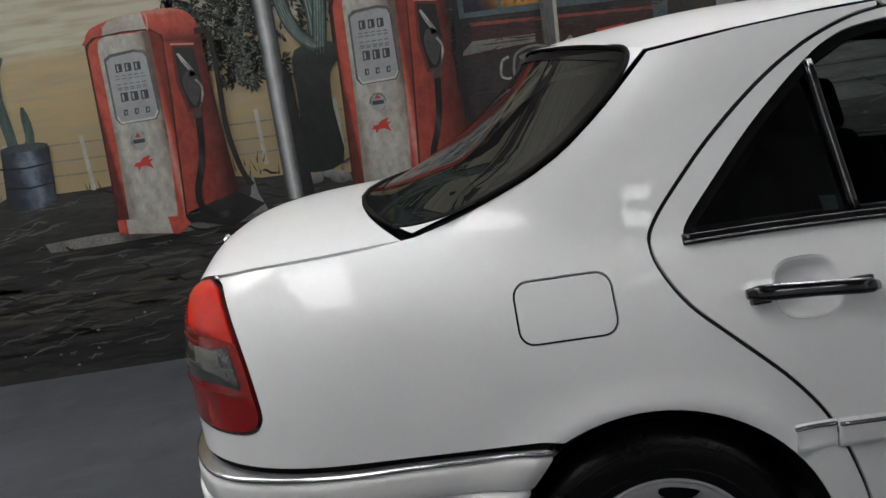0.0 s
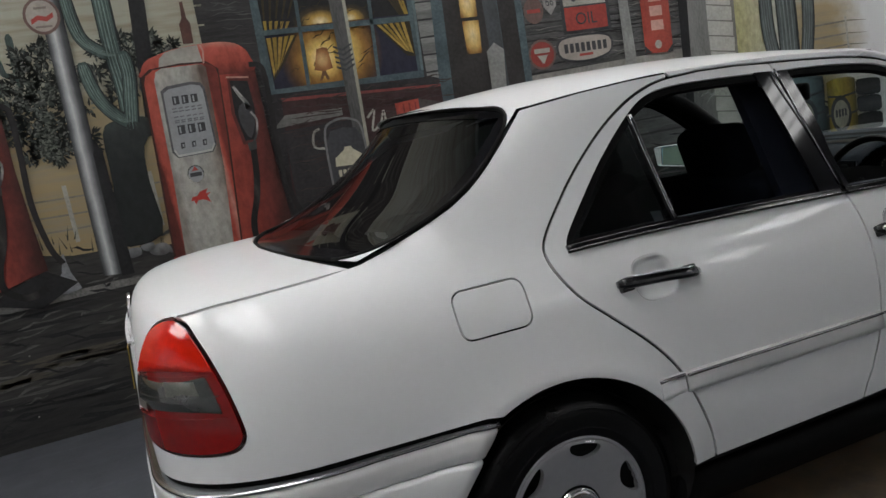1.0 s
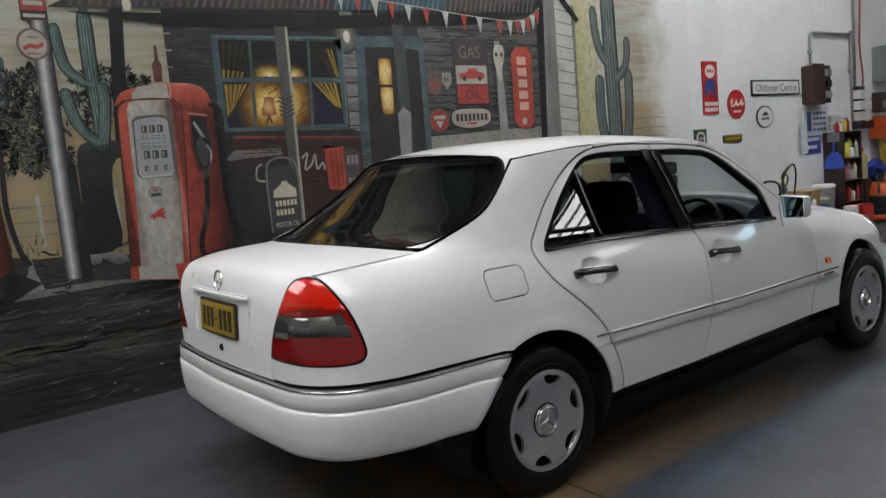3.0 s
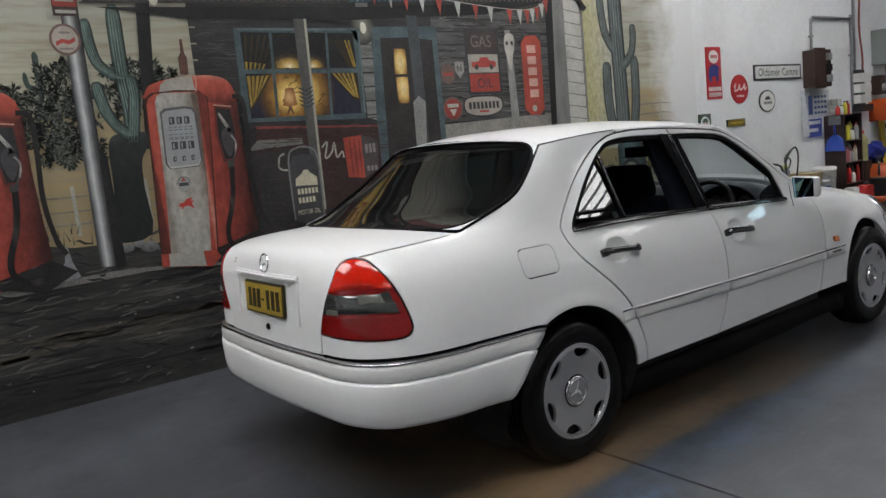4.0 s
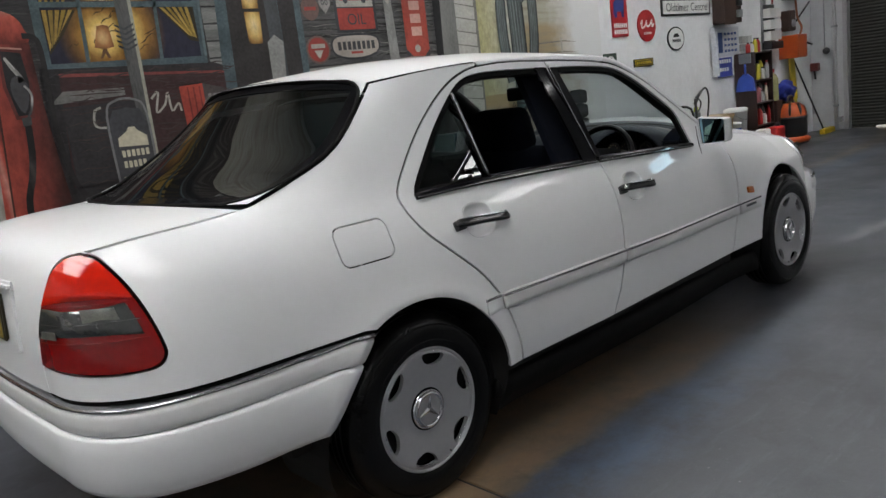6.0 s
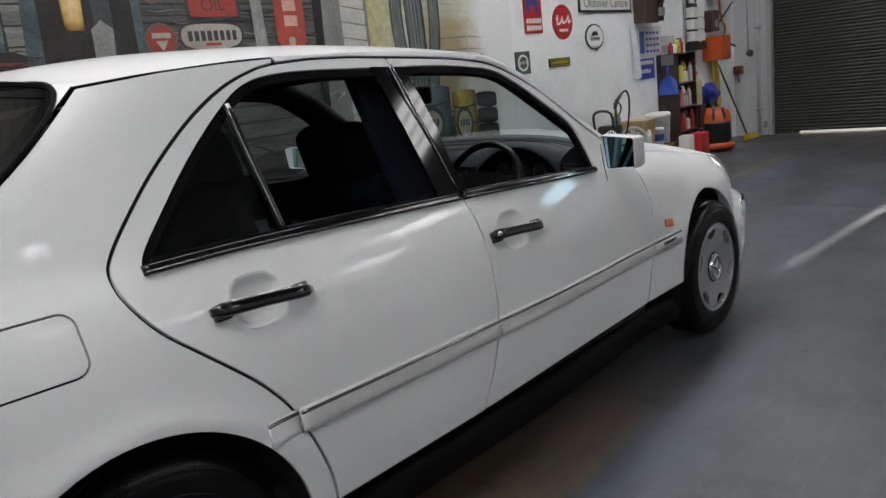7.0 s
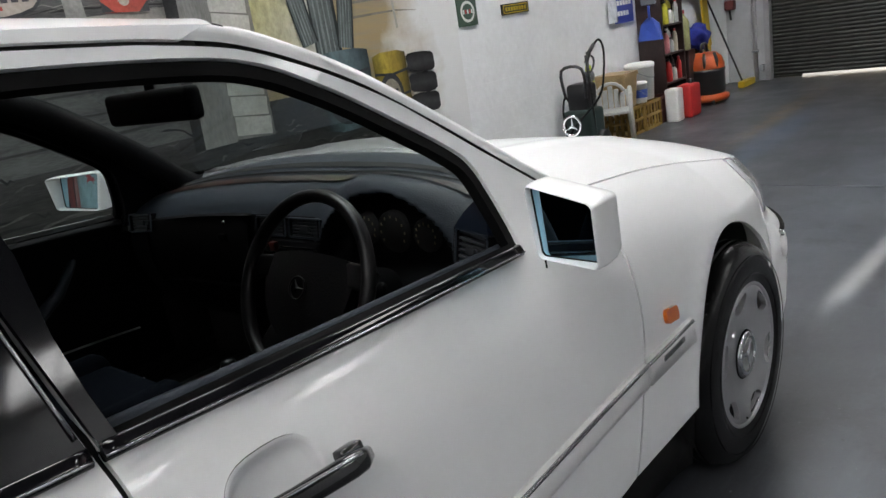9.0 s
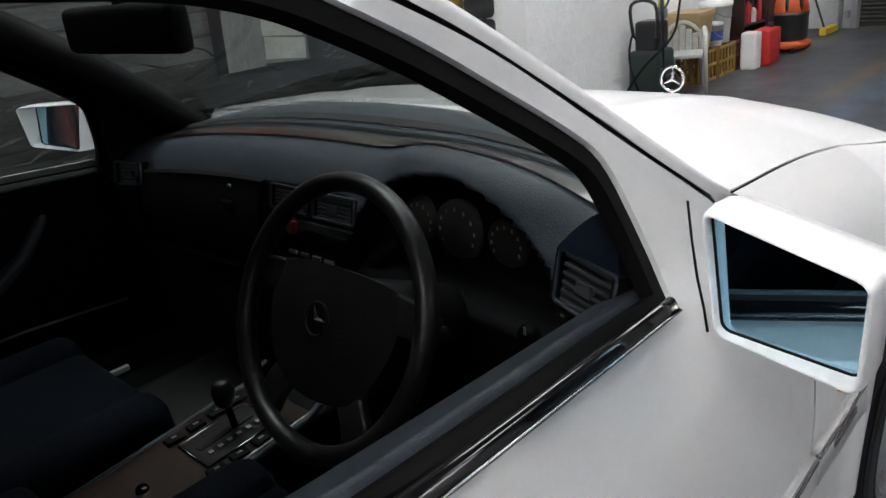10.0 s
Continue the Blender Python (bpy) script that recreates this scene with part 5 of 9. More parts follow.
# door mirrors
def mirror(side):
    f = right_parts[2] if side < 0 else left_parts[2]
    a, b = Vector((1.804, side * 0.790, 1.012)), Vector((1.712, side * 0.966, 1.010))
    c, d = Vector((1.722, side * 0.962, 0.908)), Vector((1.784, side * 0.816, 0.894))
    if side > 0:
        a, b, c, d = [p + Vector((0.05, 0.02, 0.012)) for p in (a, b, c, d)]
    out_n = (b - a).cross(d - a)
    out_n = out_n if out_n.x < 0 else -out_n
    out_n.normalize()

    def at(u, v, back):
        p = a.lerp(b, u).lerp(d.lerp(c, u), v)
        return p + back
    ring = [((0.5 + x), (0.5 + y)) for x, y in round_rect(1, 1, 0.08, 5)]
    bm = bmesh.new()
    fwd = Vector((1, 0, 0))
    cx = Vector((0, 0, 0))
    mid = at(0.5, 0.5, Vector((0, 0, 0)))
    levels = [(0.93, 0.045), (0.955, 0.002), (0.962, -0.006), (0.985, -0.009), (1.02, -0.002), (1.045, 0.02), (1.02, 0.05), (0.92, 0.075), (0.70, 0.092), (0.35, 0.100), (0.0, 0.102)]
    rows = []
    for k, dx in levels:
        rows.append([bm.verts.new(mid + (at(u, v, Vector((0, 0, 0))) - mid) * max(k, 0.001) + fwd * dx) for u, v in ring])
    for p, q in zip(rows, rows[1:]):
        for i in range(len(ring)):
            j = (i + 1) % len(ring)
            bm.faces.new((p[i], p[j], q[j], q[i]))
    bmesh.ops.remove_doubles(bm, verts=bm.verts, dist=5e-4)
    bmesh.ops.recalc_face_normals(bm, faces=bm.faces)
    h = finish("door_mirror", bm, WHITE_CAR, f, True, "white door mirror housing")
    bm = bmesh.new()
    n = Vector((-math.cos(radians(19)) * math.cos(radians(7)), -side * math.sin(radians(19)) * math.cos(radians(7)), math.sin(radians(7))))
    flat = []
    for u, v in ring:
        p = (at(u, v, Vector((0, 0, 0))) - mid) * 0.95
        p.x = -(p.y * n.y + p.z * n.z) / n.x + 0.016
        flat.append(mid + p)
    bm.faces.new([bm.verts.new(p) for p in flat])
    bm.normal_update()
    if list(bm.faces)[0].normal.x > 0:
        bmesh.ops.reverse_faces(bm, faces=bm.faces)
    finish("mirror_glass", bm, MIRROR, h, False, "silvered mirror glass")
    tube("mirror_gasket", flat + flat[:1], 0.002, RUBBER, h, 6)
    # dark seam where the sail piece meets the door
    strip("sail_seam", [(1.950, 0.962), (1.925, 0.922), (1.898, 0.889), (1.880, 0.863), (1.866, 0.842)], round_rect(0.0035, 0.003), RUBBER, f, 0.0006, side)


mirror(-1)
mirror(1)

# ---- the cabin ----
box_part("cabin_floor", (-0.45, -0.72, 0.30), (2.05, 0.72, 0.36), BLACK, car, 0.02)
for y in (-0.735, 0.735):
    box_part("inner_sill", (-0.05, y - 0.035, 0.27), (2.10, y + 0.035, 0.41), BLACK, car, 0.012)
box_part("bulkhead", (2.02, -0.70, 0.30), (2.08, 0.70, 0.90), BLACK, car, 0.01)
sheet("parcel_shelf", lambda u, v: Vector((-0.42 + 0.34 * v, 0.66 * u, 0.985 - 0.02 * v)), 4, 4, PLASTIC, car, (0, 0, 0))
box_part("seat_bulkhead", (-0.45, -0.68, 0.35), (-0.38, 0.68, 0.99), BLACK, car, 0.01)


def cushion(bm, a, b, bevel=0.05, turn=None, seg=4):
    add_box(bm, a, b, bevel, seg, turn)


def seat(x, y, name="front_seat"):
    s = new(name)
    s.parent = car
    lean = Matrix.Rotation(radians(-16), 3, "Y")
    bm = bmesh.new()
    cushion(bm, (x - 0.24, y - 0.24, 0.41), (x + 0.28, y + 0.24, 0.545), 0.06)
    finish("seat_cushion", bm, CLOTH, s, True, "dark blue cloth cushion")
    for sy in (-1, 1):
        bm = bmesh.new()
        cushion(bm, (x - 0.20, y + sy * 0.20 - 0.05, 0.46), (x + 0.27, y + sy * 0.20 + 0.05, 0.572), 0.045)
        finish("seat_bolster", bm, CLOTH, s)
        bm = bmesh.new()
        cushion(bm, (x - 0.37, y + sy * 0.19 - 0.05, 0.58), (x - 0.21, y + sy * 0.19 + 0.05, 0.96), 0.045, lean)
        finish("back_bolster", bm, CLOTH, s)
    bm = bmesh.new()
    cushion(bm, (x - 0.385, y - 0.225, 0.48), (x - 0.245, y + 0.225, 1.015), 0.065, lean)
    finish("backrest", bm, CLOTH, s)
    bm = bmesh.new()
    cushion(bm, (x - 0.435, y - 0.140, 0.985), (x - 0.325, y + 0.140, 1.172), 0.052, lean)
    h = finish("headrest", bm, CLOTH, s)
    for sy in (-0.06, 0.06):
        tube("headrest_post", [(x - 0.37, y + sy, 0.95), (x - 0.38, y + sy, 1.03)], 0.006, CHROME, h)
    box_part("seat_base", (x - 0.22, y - 0.20, 0.355), (x + 0.22, y + 0.20, 0.43), BLACK, s, 0.02)
    return s


seat(1.34, -0.37)
seat(1.34, 0.37)
bm = bmesh.new()
add_box(bm, (-0.10, -0.64, 0.42), (0.42, 0.64, 0.60), 0.06, 4)
rs = finish("rear_seat", bm, CLOTH, car, True, "dark blue cloth rear bench")
bm = bmesh.new()
add_box(bm, (-0.22, -0.62, 0.52), (-0.08, 0.62, 0.96), 0.05, 4, Matrix.Rotation(radians(-18), 3, "Y"))
finish("backrest", bm, CLOTH, rs)
for y in (-0.36, 0.36):
    bm = bmesh.new()
    add_box(bm, (-0.20, y - 0.12, 0.97), (-0.12, y + 0.12, 1.085), 0.04, 4, Matrix.Rotation(radians(-12), 3, "Y"))
    finish("headrest", bm, CLOTH, rs)

# dashboard: one swept form with hood, wood strip, vents and glove box
dash = new("dashboard")
dash.parent = car
DP = smooth_line([(2.06, 0.945), (1.98, 0.948), (1.92, 0.938), (1.88, 0.915), (1.845, 0.868), (1.835, 0.80), (1.85, 0.72), (1.90, 0.62), (1.97, 0.55), (2.05, 0.52)], 4)


def dash_at(u, v):
    t = v * (len(DP) - 1)
    i = min(int(t), len(DP) - 2)
    x = DP[i][0] + (DP[i + 1][0] - DP[i][0]) * (t - i)
    z = DP[i][1] + (DP[i + 1][1] - DP[i][1]) * (t - i)
    y = 0.70 * u
    hump = math.exp(-(((y + 0.36) / 0.19) ** 4))
    w = math.exp(-(((v - 0.38) / 0.22) ** 2))
    x += 0.11 * (1 - u * u) * (1 - v) ** 0.5 - 0.035 * hump * w - 0.02 * (1 - u * u)
    z += hump * 0.045 * math.exp(-(((v - 0.30) / 0.14) ** 2)) - 0.03 * abs(u) ** 4 * (1 - v)
    z += 0.022 * (1 - u * u) * (1 - step01(v, 0.35, 0.6)) + 0.034 * (1 - u * u) ** 0.6 * (1 - step01(v, 0.03, 0.15))
    # recess of the instruments under an arched hood
    e = ((y + 0.345) / 0.228) ** 2 + ((z - 0.80) / 0.165) ** 2
    x += 0.085 * step01(1 - e, 0.0, 0.16) * step01(z, 0.765, 0.80) * step01(v, 0.2, 0.3)
    return Vector((x, y, z))


def dash_face(y, z):
    v = min((k / 200 for k in range(60, 160)), key=lambda q: abs(dash_at(y / 0.70, q).z - z))
    return dash_at(y / 0.70, v).x


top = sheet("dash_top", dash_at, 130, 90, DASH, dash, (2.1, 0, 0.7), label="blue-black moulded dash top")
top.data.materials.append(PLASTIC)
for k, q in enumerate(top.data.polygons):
    # upright face and instrument recess: shade painted in, darker than the padded top
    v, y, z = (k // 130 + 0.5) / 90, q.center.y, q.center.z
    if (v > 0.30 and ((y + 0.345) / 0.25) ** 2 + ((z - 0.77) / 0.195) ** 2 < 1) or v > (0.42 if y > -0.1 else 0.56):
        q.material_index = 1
sheet("wood_strip", lambda u, v: dash_at(u * 0.96, 0.165 + 0.055 * v) + Vector((-0.003, 0, 0.004)), 40, 3, WOOD, dash, (2.1, 0, 0.7), label="dark burl wood strip")
sheet("defrost_slot", lambda u, v: dash_at(u * 0.90, 0.085 + 0.02 * v) + Vector((-0.001, 0, 0.003)), 40, 2, BLACK, dash, (2.1, 0, 0.7))
sheet("defrost_slot", lambda u, v: dash_at(u * 0.90, 0.125 + 0.012 * v) + Vector((-0.001, 0, 0.003)), 40, 2, RUBBER, dash, (2.1, 0, 0.7))


def vent(c, yaw, w=0.105, h=0.085, cap=False):
    """An air vent set in the dash; yaw turns it to the middle of the car, a cap closes its rounded top."""
    o = new("air_vent")
    o.parent = dash
    box_part("vent_frame", (-w / 2, -h / 2, -0.05), (w / 2, h / 2, -0.012), BLACK, o, 0.004)
    rim = round_rect(w, h, 0.10)
    tube("vent_rim", [(a, b, 0) for a, b in rim + rim[:1]], 0.0028, DASH, o)
    for a in (-1, 1):
        box_part("vent_cheek", (a * w / 2 - 0.009, -h / 2, -0.03), (a * w / 2 + 0.003, h / 2, 0.001), PLASTIC, o, 0.002)
    for i in range(6):
        b = -h / 2 + h * (i + 0.5) / 6
        box_part("vent_slat", (-w / 2 + 0.010, b - 0.0025, -0.018), (w / 2 - 0.010, b + 0.0025, -0.001), SLAT, o, 0.001)
    box_part("vent_thumb", (-0.014, -0.009, -0.006), (0.016, 0.007, 0.004), SLAT, o, 0.003)
    if cap:
        top = [(-w / 2 - 0.004, h / 2), (-0.030, h / 2 + 0.036), (-0.004, h / 2 + 0.058), (0.018, h / 2 + 0.060), (0.040, h / 2 + 0.048), (w / 2 + 0.006, h / 2 + 0.004)]
        panel("vent_cap", smooth_line(top, 3), lambda a, b: Vector((a, b, 0.003 - 0.9 * max(0, b - h / 2 - 0.01) ** 1.5)), VENT_CAP, o, (), 0.012, 0.03, (0, 0, -1), label="dark blue vent cap")
        for k in range(3):
            box_part("side_button", (-w / 2 + 0.004 + 0.034 * k, -h / 2 - 0.030, -0.03), (-w / 2 + 0.030 + 0.034 * k, -h / 2 - 0.010, -0.004), RUBBER, o, 0.003)
            box_part("button_mark", (-w / 2 + 0.013 + 0.034 * k, -h / 2 - 0.017, -0.005), (-w / 2 + 0.021 + 0.034 * k, -h / 2 - 0.014, -0.0032), MARK, o, 0.0003)
    n = Vector((-math.cos(radians(yaw)), math.sin(radians(yaw)), 0.22)).normalized()
    r = Vector((0, 0, 1)).cross(n).normalized()
    o.matrix_local = Matrix.Translation(c) @ Matrix((r, n.cross(r), n)).transposed().to_4x4()


SLAT = mat("grey_vent_plastic", (0.035, 0.038, 0.042), 0.5, spec=0.25, var=0.1)
VENT_CAP = mat("dark_blue_vent_cap", (0.006, 0.010, 0.020), 0.4, spec=0.25, var=0.1)
MARK = mat("grey_print", (0.20, 0.20, 0.19), 0.6, var=0.1)
vent((dash_face(-0.636, 0.872) - 0.030, -0.628, 0.876), 22, 0.116, 0.070, True)
vent((dash_face(0.625, 0.872) - 0.022, 0.625, 0.872), -16, 0.085, 0.052)
for y in (-0.066, 0.066):
    vent((dash_face(y, 0.872) - 0.006, y, 0.872), 0, 0.115, 0.046)
lx = dash_face(-0.46, 0.77)
knob = lathe("light_switch", [(0.0, -0.014), (0.014, -0.014), (0.017, 0.0)], PLASTIC, dash, 20, "x", (lx, -0.52, 0.775))
box_part("switch_mark", (lx - 0.0155, -0.522, 0.776), (lx - 0.0138, -0.518, 0.788), MARK, knob, 0.0003)
# instruments under the cowl
for y, r in ((-0.435, 0.034), (-0.330, 0.045), (-0.235, 0.034)):
    gx = dash_face(y, 0.865) - 0.008
    g = lathe("gauge", [(0, -0.004), (r, -0.004), (r + 0.003, 0.0), (r + 0.004, 0.012)], BLACK, dash, 28, "x", (gx, y, 0.865))
    for k in range(9):
        a = radians(210 - 30 * k)
        box_part("gauge_mark", (gx - 0.0055, y + 0.8 * r * math.cos(a) - 0.0015, 0.865 + 0.8 * r * math.sin(a) - 0.003), (gx - 0.0035, y + 0.8 * r * math.cos(a) + 0.0015, 0.865 + 0.8 * r * math.sin(a) + 0.003), mat("gauge_print", (0.20, 0.17, 0.10), 0.6), g, 0.0005)
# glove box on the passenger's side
sheet("glove_box", lambda u, v: dash_at((0.375 + 0.225 * u) / 0.70, 0.415 + 0.27 * v) + Vector((-0.006, 0, 0)), 16, 10, PLASTIC, dash, (2.1, 0, 0.7), hem=0.012, label="glove-box lid in the dash's shaded tone")
gx = dash_face(0.265, 0.842)
box_part("glove_latch", (gx - 0.013, 0.248, 0.822), (gx + 0.01, 0.286, 0.846), RUBBER, dash, 0.005)
gx = dash_face(0.265, 0.872)
lathe("glove_lock", [(0, -0.010), (0.006, -0.010), (0.008, -0.006), (0.009, 0.01)], DARKENED_CHROME, dash, 16, "x", (gx, 0.265, 0.872))
# centre stack and console
st = new("centre_console")
st.parent = car
CX = dash_face(0, 0.80) - 0.006
box_part("radio_housing", (CX, -0.125, 0.56), (CX + 0.10, 0.125, 0.842), PLASTIC, st, 0.012)
radio = box_part("radio", (CX - 0.006, -0.095, 0.765), (CX + 0.004, 0.095, 0.812), BLACK_GLOSS, st, 0.003)
box_part("radio_trim", (CX - 0.009, -0.115, 0.826), (CX - 0.002, 0.020, 0.831), CHROME, st, 0.001)
box_part("hazard_switch", (CX - 0.011, 0.034, 0.814), (CX + 0.002, 0.056, 0.838), mat("hazard_red", (0.14, 0.010, 0.008), 0.4), st, 0.003, "small red hazard switch")
for i in range(4):
    box_part("dash_button", (CX - 0.009, -0.115 + 0.036 * i, 0.812), (CX + 0.002, -0.084 + 0.036 * i, 0.824), RUBBER, st, 0.002)
    box_part("radio_key", (CX - 0.010, -0.070 + 0.036 * i, 0.773), (CX - 0.003, -0.046 + 0.036 * i, 0.780), MARK, radio, 0.001)
for y in (-0.085, 0.085):
    lathe("heater_knob", [(0, -0.018), (0.014, -0.018), (0.017, 0)], PLASTIC, st, 20, "x", (CX, y, 0.725))
tilt = Matrix.Rotation(radians(-5), 3, "Y")
bm = bmesh.new()
add_box(bm, (1.20, -0.105, 0.36), (1.86, 0.105, 0.508), 0.02, 3, tilt)
finish("console_body", bm, PLASTIC, st)
for y in (-0.100, 0.100):
    tube("console_edge", [(1.38, y, 0.497), (1.55, y, 0.514), (1.74, y, 0.533), (1.80, y, 0.560)], 0.007, DASH, st)
wood = box_part("wood_panel", (1.39, -0.092, 0.508), (1.76, 0.092, 0.522), WOOD, st, 0.003, "dark burl wood console", tilt)
GATE = mat("gate_metal", (0.035, 0.035, 0.037), 0.3, metal=0.6)
g = box_part("gear_gate", (1.565, -0.062, 0.521), (1.705, 0.040, 0.531), GATE, st, 0.003, "", tilt)
edge = [(1.566, -0.061), (1.704, -0.061), (1.704, 0.039), (1.566, 0.039), (1.566, -0.061)]
tube("gate_rim", [(x, y, 0.5305 + 0.087 * (x - 1.635)) for x, y in edge], 0.0022, DARKENED_CHROME, g, 6)
box_part("gate_slot", (1.58, -0.010, 0.529), (1.69, 0.004, 0.533), BLACK, g, 0.001, "", tilt)
for i in range(6):
    x = 1.585 + 0.019 * i
    box_part("gate_mark", (x, -0.036, 0.5325 + 0.087 * (x - 1.635)), (x + 0.009, -0.026, 0.5345 + 0.087 * (x - 1.635)), MARK, g, 0.0003)
tube("gear_stem", [(1.655, -0.003, 0.53), (1.650, -0.003, 0.585)], 0.007, RUBBER, st)
lathe("gear_knob", [(0.0, 0.03), (0.016, 0.026), (0.021, 0.010), (0.018, -0.012), (0.010, -0.022)], LEATHER, st, 20, "z", (1.648, -0.003, 0.60))
for y in (-0.078, 0.066):
    for i in range(4):
        x = 1.555 + 0.044 * i
        b = box_part("console_switch", (x, y - 0.011, 0.520 + 0.087 * (x - 1.575)), (x + 0.034, y + 0.011, 0.530 + 0.087 * (x - 1.575)), RUBBER, st, 0.003)
        box_part("switch_mark", (x + 0.012, y - 0.003, 0.5305 + 0.087 * (x - 1.575)), (x + 0.022, y + 0.002, 0.5320 + 0.087 * (x - 1.575)), MARK, b, 0.0003)
lathe("ashtray_knob", [(0, 0.012), (0.010, 0.012), (0.014, 0)], BLACK_GLOSS, st, 18, "z", (1.475, -0.005, 0.507))
bm = bmesh.new()
add_box(bm, (1.02, -0.09, 0.47), (1.345, 0.09, 0.585), 0.035, 3)
finish("armrest", bm, CLOTH, st)
for side in (-1, 1):
    cpanel("kick_panel", [(1.90, 0.32), (2.12, 0.32), (2.12, 0.86), (1.98, 0.86), (1.90, 0.60)], BLACK, car, out=-0.085, side=side, gap=0, hem=0, step=0.06)

# steering wheel
sw = new("steering_wheel")
sw.parent = car
bm = bmesh.new()
add_lathe(bm, [(0.178 + 0.0135 * math.cos(a), 0.0155 * math.sin(a)) for a in np.linspace(0, 2 * math.pi, 13)[:-1]], 64, "z", closed=True)
finish("wheel_rim", bm, LEATHER, sw, True, "worn black leather rim")
HUB = smooth_line([(-0.125, 0.052), (-0.05, 0.066), (0.05, 0.066), (0.125, 0.052), (0.130, 0.01), (0.112, -0.05), (0.072, -0.098), (0.0, -0.112), (-0.072, -0.098), (-0.112, -0.05), (-0.130, 0.01)], 4, True)
panel("airbag_cover", HUB, lambda a, b: Vector((a, b, 0.014 - 1.1 * (a * a + b * b))), LEATHER, sw, (), 0.02, 0.03, (0, 0, -1))
for pts in ([(0.10, 0.034), (0.15, 0.030), (0.178, 0.02)], [(-0.10, 0.034), (-0.15, 0.030), (-0.178, 0.02)], [(0.06, -0.08), (0.085, -0.12), (0.095, -0.15)], [(-0.06, -0.08), (-0.085, -0.12), (-0.095, -0.15)]):
    bm = bmesh.new()
    add_sweep(bm, [Vector((a, b, -0.01)) for a, b in pts], [Vector((0, 0, 1))] * 3, round_rect(0.048, 0.016, 0.4))
    finish("spoke", bm, LEATHER, sw)
star_badge("wheel_badge", Vector((0, -0.005, 0.016)), 0.022, (0, 0, 1), sw, LEATHER)
lathe("column", [(0.05, -0.02), (0.055, -0.06), (0.06, -0.22)], PLASTIC, sw, 24, "z")
for a in (-1, 1):
    tube("column_stalk", [(0.04 * a, -0.02, -0.06), (0.11 * a, 0.0, -0.055), (0.165 * a, 0.02, -0.05)], [0.008, 0.007, 0.010], PLASTIC, sw)
n = Vector((-0.90, 0, 0.435)).normalized()
xa = Vector((0, -1, 0))
sw.matrix_local = Matrix.Translation((1.650, -0.350, 0.845)) @ Matrix((xa, n.cross(xa), n)).transposed().to_4x4()

# inside mirror
im = new("inside_mirror")
im.parent = car
bm = bmesh.new()
add_box(bm, (1.625, -0.145, 1.18), (1.66, 0.185, 1.25), 0.016, 3, Matrix.Rotation(radians(2), 3, "Z"))
finish("mirror_case", bm, PLASTIC, im)
tube("mirror_arm", [(1.645, 0.02, 1.23), (1.65, 0.02, 1.28), (1.60, 0.02, 1.325)], 0.012, PLASTIC, im)
# far door details
fd = left_parts[2]
tube("door_pull", [(1.44, 0.755, 0.66), (1.53, 0.738, 0.675), (1.60, 0.730, 0.725), (1.655, 0.732, 0.79), (1.685, 0.752, 0.832)], [0.020, 0.020, 0.017, 0.014, 0.012], DASH, fd)
tube("door_release", [(1.69, 0.752, 0.808), (1.73, 0.744, 0.806), (1.775, 0.748, 0.812)], [0.004, 0.006, 0.006], CHROME, fd)
tube("lock_pin", [(1.80, 0.735, 0.86), (1.80, 0.735, 0.872)], 0.004, DARKENED_CHROME, fd)
tube("door_pocket_edge", [(1.50, 0.742, 0.550), (1.56, 0.738, 0.553), (1.68, 0.742, 0.545), (1.81, 0.752, 0.532)], 0.0035, MARK, fd)
box_part("seat_rail_end", (1.665, 0.585, 0.425), (1.71, 0.600, 0.438), CLAD, car, 0.003, "pale end of the seat rail")

# ---- the mural: flat paint on the wall, one shape over another ----
mural = tagged(new("mural"), "faded desert filling-station mural painted on the block wall", "mural", kind="structure")
MY = WALL_Y - 0.003


